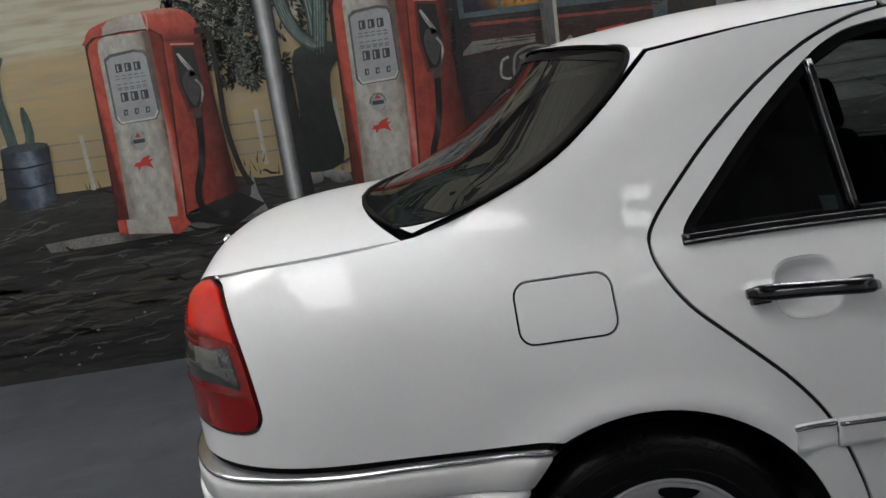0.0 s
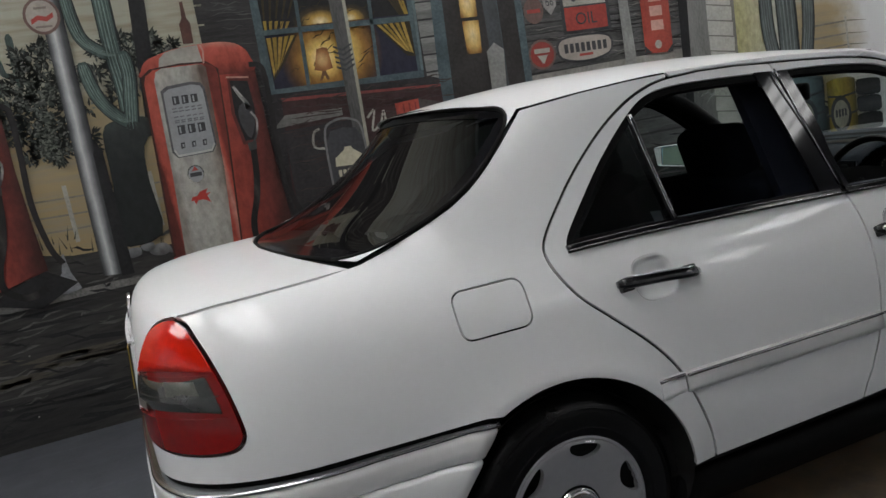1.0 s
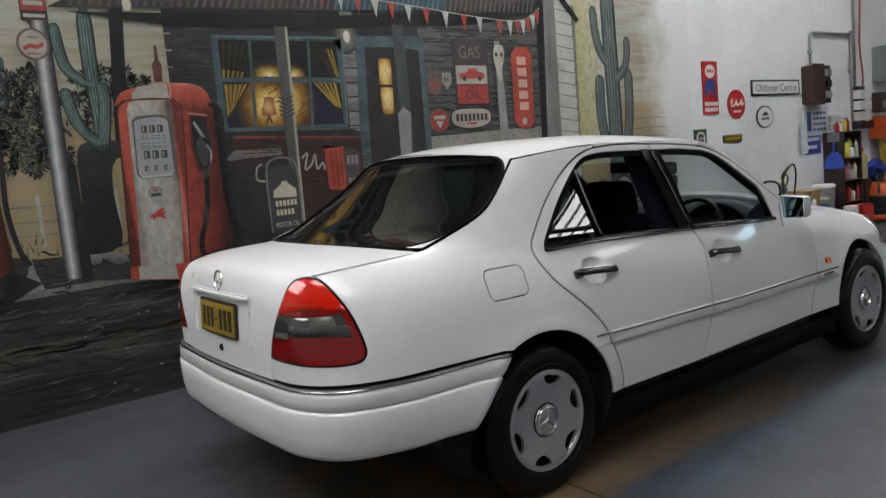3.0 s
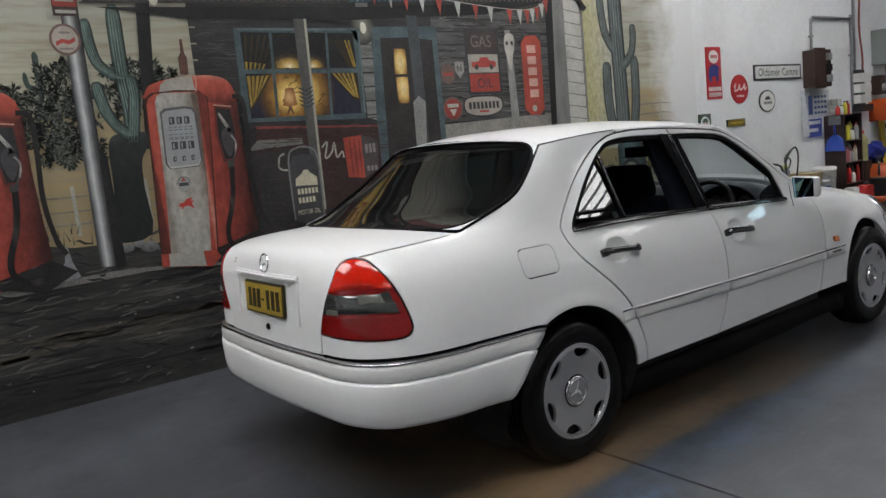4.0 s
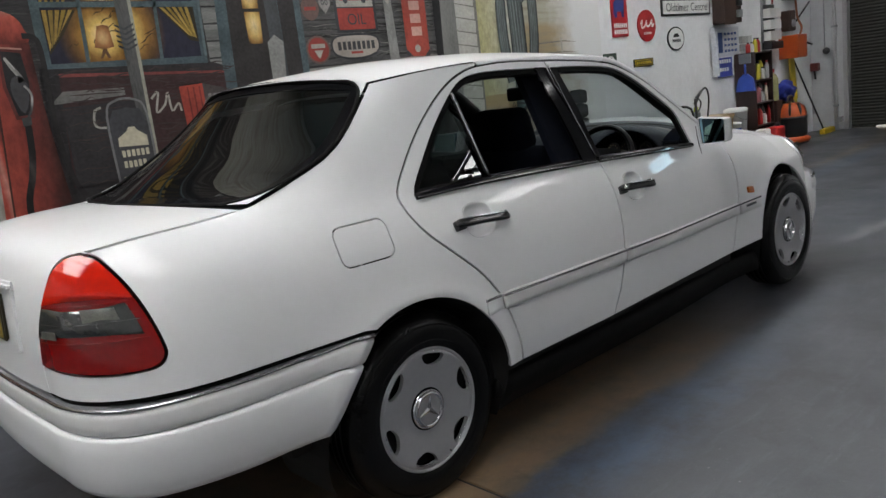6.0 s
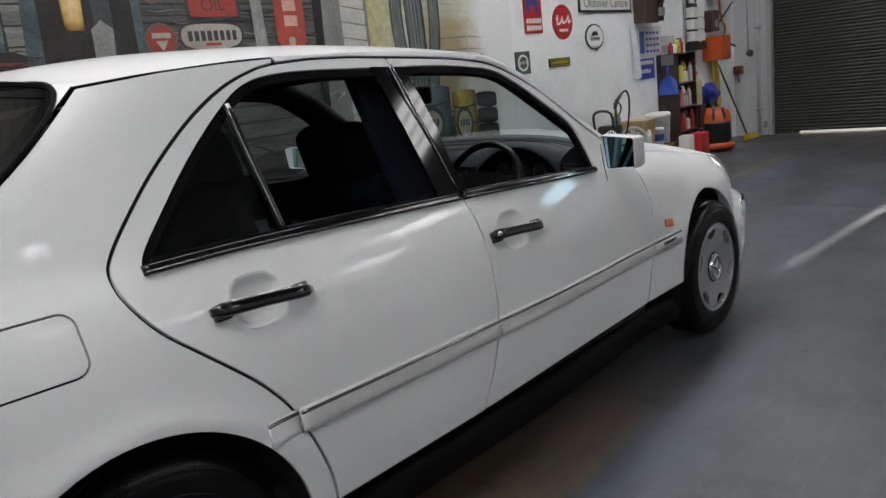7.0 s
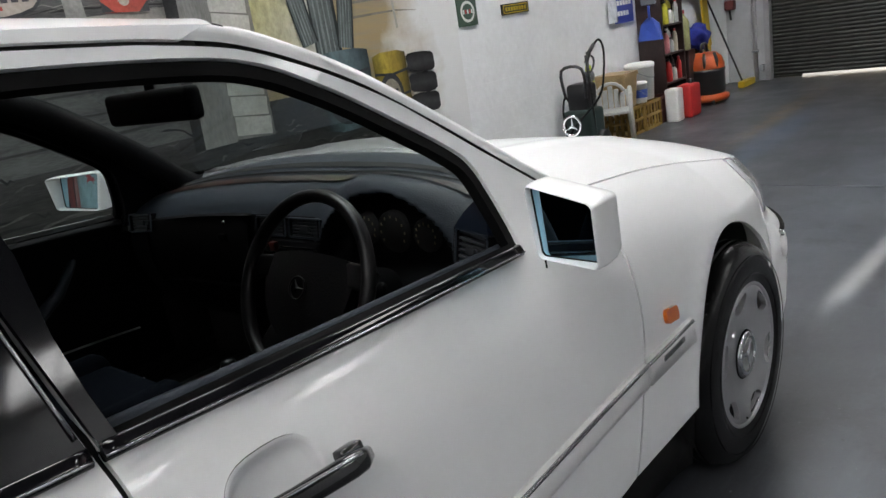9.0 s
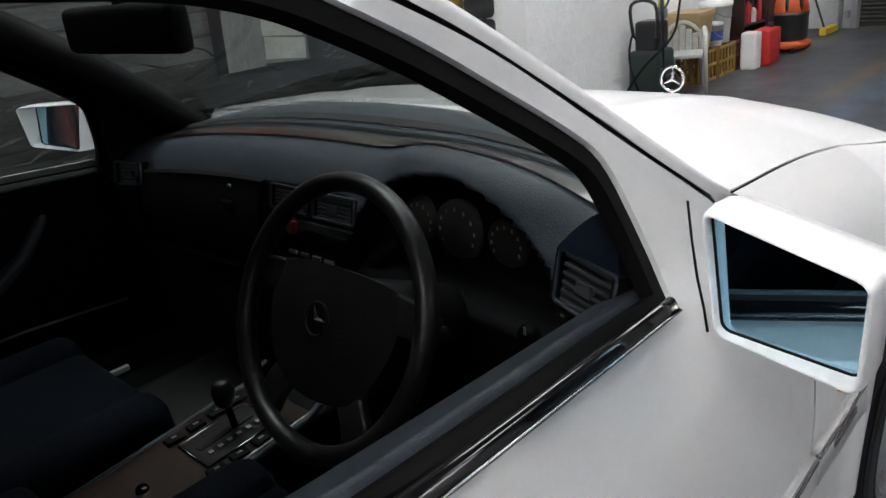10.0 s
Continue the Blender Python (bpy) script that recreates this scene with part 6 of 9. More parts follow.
def sky_paint():
    """Cream sky over ochre desert that thins out to the white wall at the end of the painting."""
    m, n, l, b = principled("paint_sky_and_desert")
    co, sep = n.new("ShaderNodeTexCoord"), n.new("ShaderNodeSeparateXYZ")
    l.new(co.outputs["Object"], sep.inputs[0])

    def noise_tex(scale, stretch=(1, 1, 1)):
        mp, t = n.new("ShaderNodeMapping"), n.new("ShaderNodeTexNoise")
        mp.inputs["Scale"].default_value = stretch
        t.inputs["Scale"].default_value, t.inputs["Detail"].default_value, t.inputs["Roughness"].default_value = scale, 7, 0.6
        l.new(co.outputs["Object"], mp.inputs[0])
        l.new(mp.outputs[0], t.inputs["Vector"])
        return t.outputs["Fac"]

    def blend(v, nz, k, a, c):
        """0 to 1 as v goes from a to c, with an edge that wanders by noise."""
        x, r = n.new("ShaderNodeMath"), n.new("ShaderNodeMapRange")
        x.operation = "MULTIPLY_ADD"
        l.new(nz, x.inputs[0])
        x.inputs[1].default_value = k
        l.new(v, x.inputs[2])
        r.inputs["From Min"].default_value, r.inputs["From Max"].default_value = a + k / 2, c + k / 2
        l.new(x.outputs[0], r.inputs["Value"])
        return r.outputs[0]

    def mix(f, a, c):
        x = n.new("ShaderNodeMix")
        x.data_type = "RGBA"
        l.new(f, x.inputs[0])
        for i, q in ((6, a), (7, c)):
            if isinstance(q, tuple):
                x.inputs[i].default_value = (*q, 1)
            else:
                l.new(q, x.inputs[i])
        return x.outputs[2]
    band = noise_tex(2.2, (0.35, 1, 2.2))
    c = mix(blend(sep.outputs["Z"], band, 0.5, 1.2, 1.8), (0.31, 0.235, 0.125), (0.36, 0.285, 0.165))
    c = mix(blend(sep.outputs["Z"], band, 0.10, 1.78, 1.84), c, (0.40, 0.385, 0.30))
    c = mix(blend(sep.outputs["Z"], band, 0.5, 1.95, 2.35), c, (0.33, 0.325, 0.26))
    c = mix(blend(sep.outputs["Z"], band, 0.9, 2.2, 3.2), c, (0.46, 0.46, 0.42))
    x = n.new("ShaderNodeMapRange")
    x.inputs["From Min"].default_value, x.inputs["From Max"].default_value = 0.45, 0.7
    l.new(noise_tex(7, (0.3, 1, 3)), x.inputs["Value"])
    c = mix(x.outputs[0], c, (0.27, 0.235, 0.165))
    c = mix(blend(sep.outputs["X"], noise_tex(2.6), 0.9, 4.55, 5.0), c, (0.66, 0.665, 0.66))
    l.new(c, b.inputs["Base Color"])
    b.inputs["Roughness"].default_value, b.inputs["Specular IOR Level"].default_value = 0.6, 0.3
    bp = n.new("ShaderNodeBump")
    bp.inputs["Strength"].default_value, bp.inputs["Distance"].default_value = 0.3, 0.003
    l.new(noise_tex(50), bp.inputs["Height"])
    l.new(bp.outputs[0], b.inputs["Normal"])
    return m


def grad(name, stops, line=None, spot=None, wob=0.10, scale=9.0, fine=0.22):
    """Mural paint blended by brush: colours along a line, or round a spot, in x and z."""
    if "paint_" + name in MATS:
        return MATS["paint_" + name]
    m, n, l, b = principled("paint_" + name)
    co, sep = n.new("ShaderNodeTexCoord"), n.new("ShaderNodeSeparateXYZ")
    l.new(co.outputs["Object"], sep.inputs[0])

    def calc(op, *a):
        x = n.new("ShaderNodeMath")
        x.operation = op
        for i, q in enumerate(a):
            if isinstance(q, (int, float)):
                x.inputs[i].default_value = q
            else:
                l.new(q, x.inputs[i])
        return x.outputs[0]

    def noise_tex(k, stretch):
        mp, t = n.new("ShaderNodeMapping"), n.new("ShaderNodeTexNoise")
        mp.inputs["Scale"].default_value = stretch
        t.inputs["Scale"].default_value, t.inputs["Detail"].default_value, t.inputs["Roughness"].default_value = k, 6, 0.65
        l.new(co.outputs["Object"], mp.inputs[0])
        l.new(mp.outputs[0], t.inputs["Vector"])
        return t.outputs["Fac"]
    if line:
        (x0, z0), (x1, z1) = line
        d2 = (x1 - x0) ** 2 + (z1 - z0) ** 2
        v = calc("ADD", calc("MULTIPLY_ADD", sep.outputs["X"], (x1 - x0) / d2, -(x0 * (x1 - x0) + z0 * (z1 - z0)) / d2), calc("MULTIPLY", sep.outputs["Z"], (z1 - z0) / d2))
    else:
        cx, cz, rx, rz = spot
        a = calc("MULTIPLY_ADD", sep.outputs["X"], 1 / rx, -cx / rx)
        c = calc("MULTIPLY_ADD", sep.outputs["Z"], 1 / rz, -cz / rz)
        v = calc("SQRT", calc("ADD", calc("MULTIPLY", a, a), calc("MULTIPLY", c, c)))
    v = calc("ADD", v, calc("MULTIPLY_ADD", noise_tex(scale, (1, 1, 1)), 2 * wob, -wob))
    rp = n.new("ShaderNodeValToRGB")
    e = rp.color_ramp.elements
    while len(e) < len(stops):
        e.new(0.5)
    for q, (p, col) in zip(e, stops):
        q.position, q.color = p, (*col, 1)
    l.new(v, rp.inputs[0])
    rg, mx = n.new("ShaderNodeMapRange"), n.new("ShaderNodeMix")
    rg.inputs["From Min"].default_value, rg.inputs["From Max"].default_value = 0.35, 0.65
    rg.inputs["To Min"].default_value, rg.inputs["To Max"].default_value = 1 - fine, 1 + fine
    l.new(noise_tex(26, (1, 1, 0.6)), rg.inputs["Value"])
    mx.data_type, mx.blend_type = "RGBA", "MULTIPLY"
    mx.inputs[0].default_value = 1
    l.new(rp.outputs[0], mx.inputs[6])
    l.new(rg.outputs[0], mx.inputs[7])
    l.new(mx.outputs[2], b.inputs["Base Color"])
    b.inputs["Roughness"].default_value, b.inputs["Specular IOR Level"].default_value = 0.55, 0.3
    bp = n.new("ShaderNodeBump")
    bp.inputs["Strength"].default_value, bp.inputs["Distance"].default_value = 0.25, 0.004
    l.new(noise_tex(50, (1, 1, 1)), bp.inputs["Height"])
    l.new(bp.outputs[0], b.inputs["Normal"])
    MATS["paint_" + name] = m
    return m


def art(name, pts, material, layer, parent=mural, label="", smooth=0):
    """A painted shape on the wall, from an outline in x and z."""
    if smooth:
        pts = smooth_line(pts, smooth, True)
    v, f = flat_mesh(pts, (), 0)
    bm = bmesh.new()
    y = MY - 0.0011 * layer
    bv = [bm.verts.new((a, y, b)) for a, b in v]
    for t in f:
        bm.faces.new([bv[i] for i in t])
    bm.normal_update()
    for q in list(bm.faces):
        if q.normal.y > 0:
            q.normal_flip()
    return finish(name, bm, material, parent, False, label)


def arts(name, shapes, material, layer, parent=mural, label=""):
    """Many small strokes of one paint in one mesh."""
    bm = bmesh.new()
    y = MY - 0.0011 * layer
    for pts in shapes:
        try:
            q = bm.faces.new([bm.verts.new((a, y, b)) for a, b in pts])
            q.normal_update()
            if q.normal.y > 0:
                q.normal_flip()
        except ValueError:
            pass
    return tagged(finish(name, bm, material, parent, False, label), kind="stuff" if len(shapes) > 300 else "")


def line_shape(pts, w):
    """A painted line of a width along points."""
    p = np.array(pts, float)
    t = np.gradient(p, axis=0)
    t /= np.maximum(np.linalg.norm(t, axis=1, keepdims=True), 1e-9)
    n = np.stack([-t[:, 1], t[:, 0]], 1)
    ws = np.array(w if isinstance(w, (list, tuple)) else [w] * len(p))[:, None] / 2
    return [tuple(q) for q in p + n * ws] + [tuple(q) for q in (p - n * ws)[::-1]]


def disc(x, z, rx, rz=None, n=24):
    rz = rz or rx
    return [(x + rx * math.cos(2 * math.pi * k / n), z + rz * math.sin(2 * math.pi * k / n)) for k in range(n)]


def rect(x0, x1, z0, z1):
    return [(x0, z0), (x1, z0), (x1, z1), (x0, z1)]


def words(text, x0, x1, z, h, material, layer, parent, name="lettering", y=None):
    """Letters of the built-in font, fitted between x0 and x1."""
    cu = bpy.data.curves.new("lettering", "FONT")
    cu.body = text
    ob = new("lettering_tmp", cu)
    bpy.context.view_layer.update()
    me = bpy.data.meshes.new_from_object(ob.evaluated_get(bpy.context.evaluated_depsgraph_get()))
    bpy.data.objects.remove(ob)
    co = np.array([v.co[:] for v in me.vertices])
    lo, hi = co.min(0), co.max(0)
    yy = MY - 0.0011 * layer if y is None else y
    for v in me.vertices:
        v.co = (x0 + (v.co.x - lo[0]) / (hi[0] - lo[0]) * (x1 - x0), yy, z + (v.co.y - lo[1]) / (hi[1] - lo[1]) * h)
    me.materials.append(material)
    o = new(name, me)
    o.parent = parent
    return o


rnd = random.Random(7)
SKY = sky_paint()
art("painted_sky", rect(-6.9, 5.35, 0.0, 4.6), SKY, 0)
SOIL = pt("dark_ground", (0.036, 0.035, 0.033), 0.5, 2.5, stretch=(0.5, 1, 3), stain=(0.010, 0.010, 0.011), stain_amount=0.75)
edge = [(-6.9, 1.02)] + [(x, 1.02 + 0.06 * math.sin(2.1 * x) - (0.06 if x > -0.5 else 0) + rnd.uniform(-0.03, 0.03)) for x in np.linspace(-6, 4.6, 70)] + [(4.72, 0.9), (4.85, 0.6), (4.80, 0.3), (4.9, 0.0)]
art("painted_ground", [(-6.9, 0.0)] + edge, SOIL, 2)
PALE = pt("pale_streaks", (0.20, 0.195, 0.18), 0.4, 6, stretch=(0.4, 1, 2))
DARK = pt("black_shadow", (0.014, 0.014, 0.015), 0.4, 6)
MID = pt("grey_earth", (0.075, 0.073, 0.068), 0.45, 5, stretch=(0.4, 1, 2.5))


def brush(n, x0, x1, z0, z1, lmin, lmax, w, tilt=0.0):
    out = []
    for _ in range(n):
        x, z, L = rnd.uniform(x0, x1), rnd.uniform(z0, z1), rnd.uniform(lmin, lmax)
        pts = [(x + L * t, z + tilt * L * t + rnd.uniform(-0.012, 0.012)) for t in np.linspace(0, 1, 5)]
        out.append(line_shape(pts, [0.001] + [rnd.uniform(0.3, 1) * w for _ in range(3)] + [0.001]))
    return out


arts("brush_strokes", brush(230, -3.5, 4.4, 0.03, 0.78, 0.1, 0.7, 0.03), DARK, 4)
arts("brush_strokes", brush(120, -3.5, 4.2, 0.22, 0.72, 0.1, 0.6, 0.022), MID, 3)
arts("brush_strokes", brush(70, -3.5, 4.2, 0.36, 0.50, 0.15, 0.8, 0.035), pt("brown_earth", (0.065, 0.058, 0.046), 0.4, 6, stretch=(0.4, 1, 2.5)), 5)
arts("pale_flecks", [disc(rnd.uniform(-3.4, 4), rnd.uniform(0.05, 0.6), rnd.uniform(0.004, 0.014), rnd.uniform(0.003, 0.008), 7) for _ in range(70)], PALE, 6)
arts("grass_tufts", [[(x, z), (x + 0.008, z), (x + rnd.uniform(-0.03, 0.03), z + rnd.uniform(0.03, 0.09))] for x, z in ((rnd.uniform(-3.4, 4.4), rnd.uniform(0.92, 1.08)) for _ in range(280))], pt("dry_scrub", (0.035, 0.037, 0.026), 0.4, 8), 5)
# kerb of the forecourt
art("painted_kerb", [(-2.5, 0.79), (-2.2, 0.80), (-1.6, 0.785), (-1.03, 0.80), (-0.82, 0.79), (-0.40, 0.745), (0.4, 0.69), (0.4, 0.675), (-0.40, 0.725), (-0.8, 0.762), (-1.6, 0.745), (-2.2, 0.735), (-2.48, 0.735)], pt("worn_kerb", (0.15, 0.145, 0.135), 0.5, 9), 7)
# fence across the desert
WHITE_P = pt("bone_white", (0.34, 0.33, 0.29), 0.25, 8)
for z in (1.14, 1.22, 1.31):
    art("fence_rail", line_shape([(x, z + 0.02 * math.sin(1.7 * x)) for x in np.linspace(-3.2, -0.35, 14)], 0.009), pt("fence_grey", (0.20, 0.185, 0.15), 0.3, 8), 3)
for x in (-3.0, -2.58, -2.16, -1.78, -1.42, -1.19, -0.75, -0.52):
    art("fence_post", line_shape([(x, 1.05), (x - 0.005, 1.36)], 0.022), WHITE_P, 4)
for z in (1.43, 1.52, 1.62):
    art("fence_rail", line_shape([(4.2, z - 0.01), (4.5, z), (4.72, z + 0.005), (4.92, z - 0.01)], [0.016, 0.014, 0.011, 0.002]), pt("fence_grey", (0.2, 0.185, 0.15)), 3)
art("fence_post", line_shape([(4.70, 1.32), (4.685, 1.66)], 0.022), WHITE_P, 4)

# cacti
CACT = pt("cactus_green", (0.060, 0.088, 0.078), 0.5, 10, stretch=(3, 1, 0.6), stain=(0.015, 0.022, 0.022), stain_amount=0.6)
CACT_HI = pt("cactus_light", (0.15, 0.205, 0.185), 0.5, 14, stretch=(3, 1, 0.6), stain=(0.05, 0.07, 0.065), stain_amount=0.6)
CACT_D = pt("cactus_dark", (0.016, 0.02, 0.02), 0.4, 10)


def limb(pts, w, layer, parent=mural, body=None, light=None, name="cactus_arm"):
    """One ribbed, round-tipped limb of a painted cactus."""
    q = smooth_line(pts, 5)
    n = len(q)
    ww = [w * min(1.0, 0.45 + 0.9 * math.sqrt(i / n * 3)) if i < n / 3 else w for i in range(n)]
    c = art(name, line_shape(q, [k * 1.12 for k in ww]), CACT_D, layer, parent)
    owner = c if parent is mural else parent
    art("cactus_flesh", line_shape([(a - 0.03 * w, b) for a, b in q], [k * 0.92 for k in ww]), body or CACT, layer + 1, owner)
    for k, t in ((-0.33, 0.10), (-0.14, 0.12), (0.06, 0.09), (0.26, 0.06)):
        art("cactus_rib", line_shape([(a + k * m, b) for (a, b), m in zip(q[1:], ww[1:])], [t * w * (0.4 + 0.6 * rnd.random()) for _ in q[1:]]), light or CACT_HI, layer + 2, owner)
    return c


c = limb([(-0.800, 2.46), (-0.802, 2.25), (-0.800, 2.02), (-0.785, 1.80), (-0.79, 1.60)], 0.085, 8, name="painted_cactus")
limb([(-0.975, 2.37), (-0.965, 2.22), (-0.935, 2.10), (-0.86, 2.03), (-0.80, 2.0)], 0.062, 8, c)
limb([(-0.965, 1.985), (-0.95, 1.88), (-0.92, 1.78), (-0.86, 1.69), (-0.80, 1.64)], 0.066, 11, c)
limb([(-0.755, 2.02), (-0.745, 1.90), (-0.765, 1.76), (-0.785, 1.64)], 0.07, 11, c)
art("cactus_foot", [(-0.945, 1.60), (-0.86, 1.66), (-0.72, 1.66), (-0.665, 1.60), (-0.75, 1.50), (-0.765, 1.3), (-0.76, 1.0), (-1.01, 1.0), (-0.955, 1.3)], grad("cactus_foot", [(0, (0.012, 0.014, 0.014)), (0.6, (0.022, 0.026, 0.025)), (1, (0.05, 0.062, 0.055))], line=((0, 1.35), (0, 1.75)), wob=0.2), 10, c, smooth=3)
G1, G2 = pt("cactus_grey", (0.085, 0.10, 0.098), 0.5, 10, stretch=(3, 1, 0.6), stain=(0.03, 0.035, 0.036), stain_amount=0.6), pt("cactus_grey_light", (0.17, 0.195, 0.19), 0.4, 12, stretch=(3, 1, 0.6))
c = limb([(4.04, 2.95), (4.04, 2.5), (4.05, 2.1), (4.06, 1.7), (4.06, 1.2)], 0.19, 4, body=G1, light=G2, name="painted_cactus")
limb([(3.82, 2.72), (3.83, 2.52), (3.87, 2.34), (3.95, 2.22), (4.02, 2.16)], 0.10, 4, c, G1, G2)
limb([(4.30, 2.44), (4.295, 2.28), (4.25, 2.14), (4.12, 2.02)], 0.09, 4, c, G1, G2)
limb([(3.86, 2.06), (3.85, 1.85), (3.86, 1.6), (3.92, 1.30)], 0.12, 7, c, G1, G2)
limb([(4.29, 2.12), (4.29, 1.85), (4.27, 1.6), (4.20, 1.25)], 0.12, 7, c, G1, G2)


def cactus(x, z0, trunk, arms, w, layer, name="painted_cactus", dark=None):
    c = art(name, line_shape([(x + a, z0 + b) for a, b in trunk], [w * 1.0] * (len(trunk) - 1) + [w * 0.35]), dark or CACT, layer)
    for pts, ww in arms:
        art("cactus_arm", line_shape(smooth_line([(x + a, z0 + b) for a, b in pts], 4), [ww] * (4 * (len(pts) - 1) - 1) + [ww * 0.75, ww * 0.3]), dark or CACT, layer + 1, c)
    return c


cactus(-1.28, 1.9, [(0, 0), (0, 0.12), (0.0, 0.25), (0, 0.27)], [([(0, 0.05), (-0.06, 0.07), (-0.07, 0.15)], 0.03), ([(0, 0.08), (0.06, 0.10), (0.06, 0.18)], 0.03)], 0.035, 3)
cactus(-2.53, 1.2, [(0, 0), (-0.01, 0.2), (-0.03, 0.4), (-0.01, 0.55), (0.05, 0.62)], [([(0.0, 0.12), (0.09, 0.16), (0.09, 0.35)], 0.05)], 0.06, 4)
art("yellow_wash", rect(3.5, 4.0, 1.2, 3.2), grad("wash_yellow", [(0, (0.36, 0.34, 0.16)), (0.6, (0.40, 0.385, 0.27)), (1, (0.44, 0.435, 0.38))], line=((3.5, 0), (4.0, 0)), wob=0.4, scale=3), 1)


# tree behind the pumps: many small leaves in two tones
def leaves(n, centre, rx, rz, size):
    out = []
    for _ in range(n):
        a, r = rnd.uniform(0, 2 * math.pi), math.sqrt(rnd.random())
        x, z = centre[0] + rx * r * math.cos(a), centre[1] + rz * r * math.sin(a)
        d, L = rnd.uniform(0, math.pi), size * rnd.uniform(0.5, 1.4)
        u, w = (math.cos(d) * L, math.sin(d) * L), (-math.sin(d) * L * 0.28, math.cos(d) * L * 0.28)
        out.append([(x - u[0], z - u[1]), (x + w[0], z + w[1]), (x + u[0], z + u[1]), (x - w[0], z - w[1])])
    return out


clumps = [(-1.42, 1.78, 0.20, 0.16), (-1.22, 1.86, 0.20, 0.20), (-1.30, 1.66, 0.18, 0.13), (-1.08, 1.75, 0.20, 0.22), (-1.15, 1.95, 0.15, 0.13), (-1.20, 1.56, 0.07, 0.06), (-0.62, 2.02, 0.12, 0.09), (-0.80, 1.95, 0.15, 0.14), (-1.50, 1.90, 0.10, 0.08)]
sprays = [(x + a * math.sqrt(rnd.random()) * math.cos(t) * 1.12, z + b * math.sqrt(rnd.random()) * math.sin(t) * 1.12) for x, z, a, b in clumps for t in (rnd.uniform(0, 2 * math.pi) for _ in range(26))]


def spray(cx, cz, n, lo, hi, w):
    lean = rnd.uniform(0, 2 * math.pi)
    out = []
    for _ in range(n):
        d, r = lean + rnd.gauss(0, 1.0), rnd.uniform(0.0, 0.02)
        L = rnd.uniform(lo, hi)
        x, z = cx + r * math.cos(d), cz + r * math.sin(d)
        u, v = (math.cos(d) * L, math.sin(d) * L), (-math.sin(d) * w, math.cos(d) * w)
        out.append([(x, z), (x + u[0] * 0.45 + v[0], z + u[1] * 0.45 + v[1]), (x + u[0], z + u[1]), (x + u[0] * 0.45 - v[0], z + u[1] * 0.45 - v[1])])
    return out


arts("tree_leaves", [q for x, z in sprays for q in spray(x, z, 13, 0.03, 0.055, 0.0075)], pt("leaf_dark", (0.022, 0.025, 0.021), 0.4, 9), 6)
arts("tree_leaves", [q for x, z in sprays for q in spray(x, z, 4, 0.02, 0.04, 0.0055)], pt("leaf_grey", (0.075, 0.083, 0.072), 0.4, 9), 7)
arts("tree_leaves", [q for x, z in sprays for q in spray(x, z, 2, 0.015, 0.03, 0.005)], pt("leaf_pale", (0.16, 0.17, 0.145), 0.4, 9), 8)
art("tree_bough", line_shape(smooth_line([(-0.98, 1.30), (-1.02, 1.5), (-1.10, 1.62), (-1.25, 1.72)], 4), [0.05] * 6 + [0.04, 0.035, 0.03, 0.025, 0.02, 0.015, 0.01][:7]), DARK, 5)

# lamp post with signs and arm lamp
pole = art("painted_lamp_post", [(-1.107, 0.84), (-1.0, 0.83), (-1.0, 2.68), (-1.103, 2.68)], grad("pole_steel", [(0, (0.025, 0.026, 0.028)), (0.14, (0.10, 0.103, 0.107)), (0.30, (0.30, 0.31, 0.315)), (0.42, (0.47, 0.475, 0.475)), (0.55, (0.27, 0.275, 0.28)), (0.75, (0.075, 0.078, 0.08)), (1, (0.015, 0.015, 0.016))], line=((-1.107, 0), (-1.0, 0)), wob=0.09, scale=6, fine=0.12), 14, label="grey painted lamp post")
art("post_shadow", [(-1.015, 0.82), (-0.95, 0.82), (-0.965, 1.50), (-0.985, 1.56), (-1.015, 1.50)], DARK, 15, pole)
art("lamp_arm", line_shape([(-1.75, 2.57), (-1.38, 2.55), (-1.13, 2.54)], 0.03), DARK, 13, pole)
art("lamp_arm", line_shape([(-1.0, 2.57), (-0.93, 2.63), (-0.75, 2.66), (-0.5, 2.66)], 0.03), DARK, 13, pole)
art("lamp_shade", [(-0.57, 2.72), (-0.50, 2.72), (-0.46, 2.60), (-0.40, 2.55), (-0.52, 2.52), (-0.67, 2.55), (-0.60, 2.61)], pt("shade_grey", (0.15, 0.14, 0.12), 0.3, 6), 16, pole)
art("lamp_bulb", disc(-0.54, 2.50, 0.028, 0.04), pt("bulb_cream", (0.62, 0.60, 0.50), 0.1), 17, pole)
s = art("painted_sign", rect(-1.145, -1.0, 2.38, 2.575), pt("sign_black", (0.05, 0.03, 0.028), 0.3), 17)
art("sign_band", rect(-1.14, -1.005, 2.435, 2.52), pt("sign_red", (0.30, 0.05, 0.04), 0.25), 18, s)
words("ICE COLD", -1.13, -1.015, 2.535, 0.025, WHITE_P, 19, s)
art("sign_bar", rect(-1.125, -1.02, 2.465, 2.49), WHITE_P, 19, s)
art("sign_bar", rect(-1.13, -1.015, 2.395, 2.415), WHITE_P, 19, s)
s = art("painted_sign", disc(-1.10, 2.24, 0.088, 0.095), pt("sign_rim", (0.16, 0.10, 0.085), 0.3), 18)
art("sign_face", disc(-1.10, 2.24, 0.074, 0.08), pt("sign_cream", (0.36, 0.32, 0.28), 0.2), 19, s)
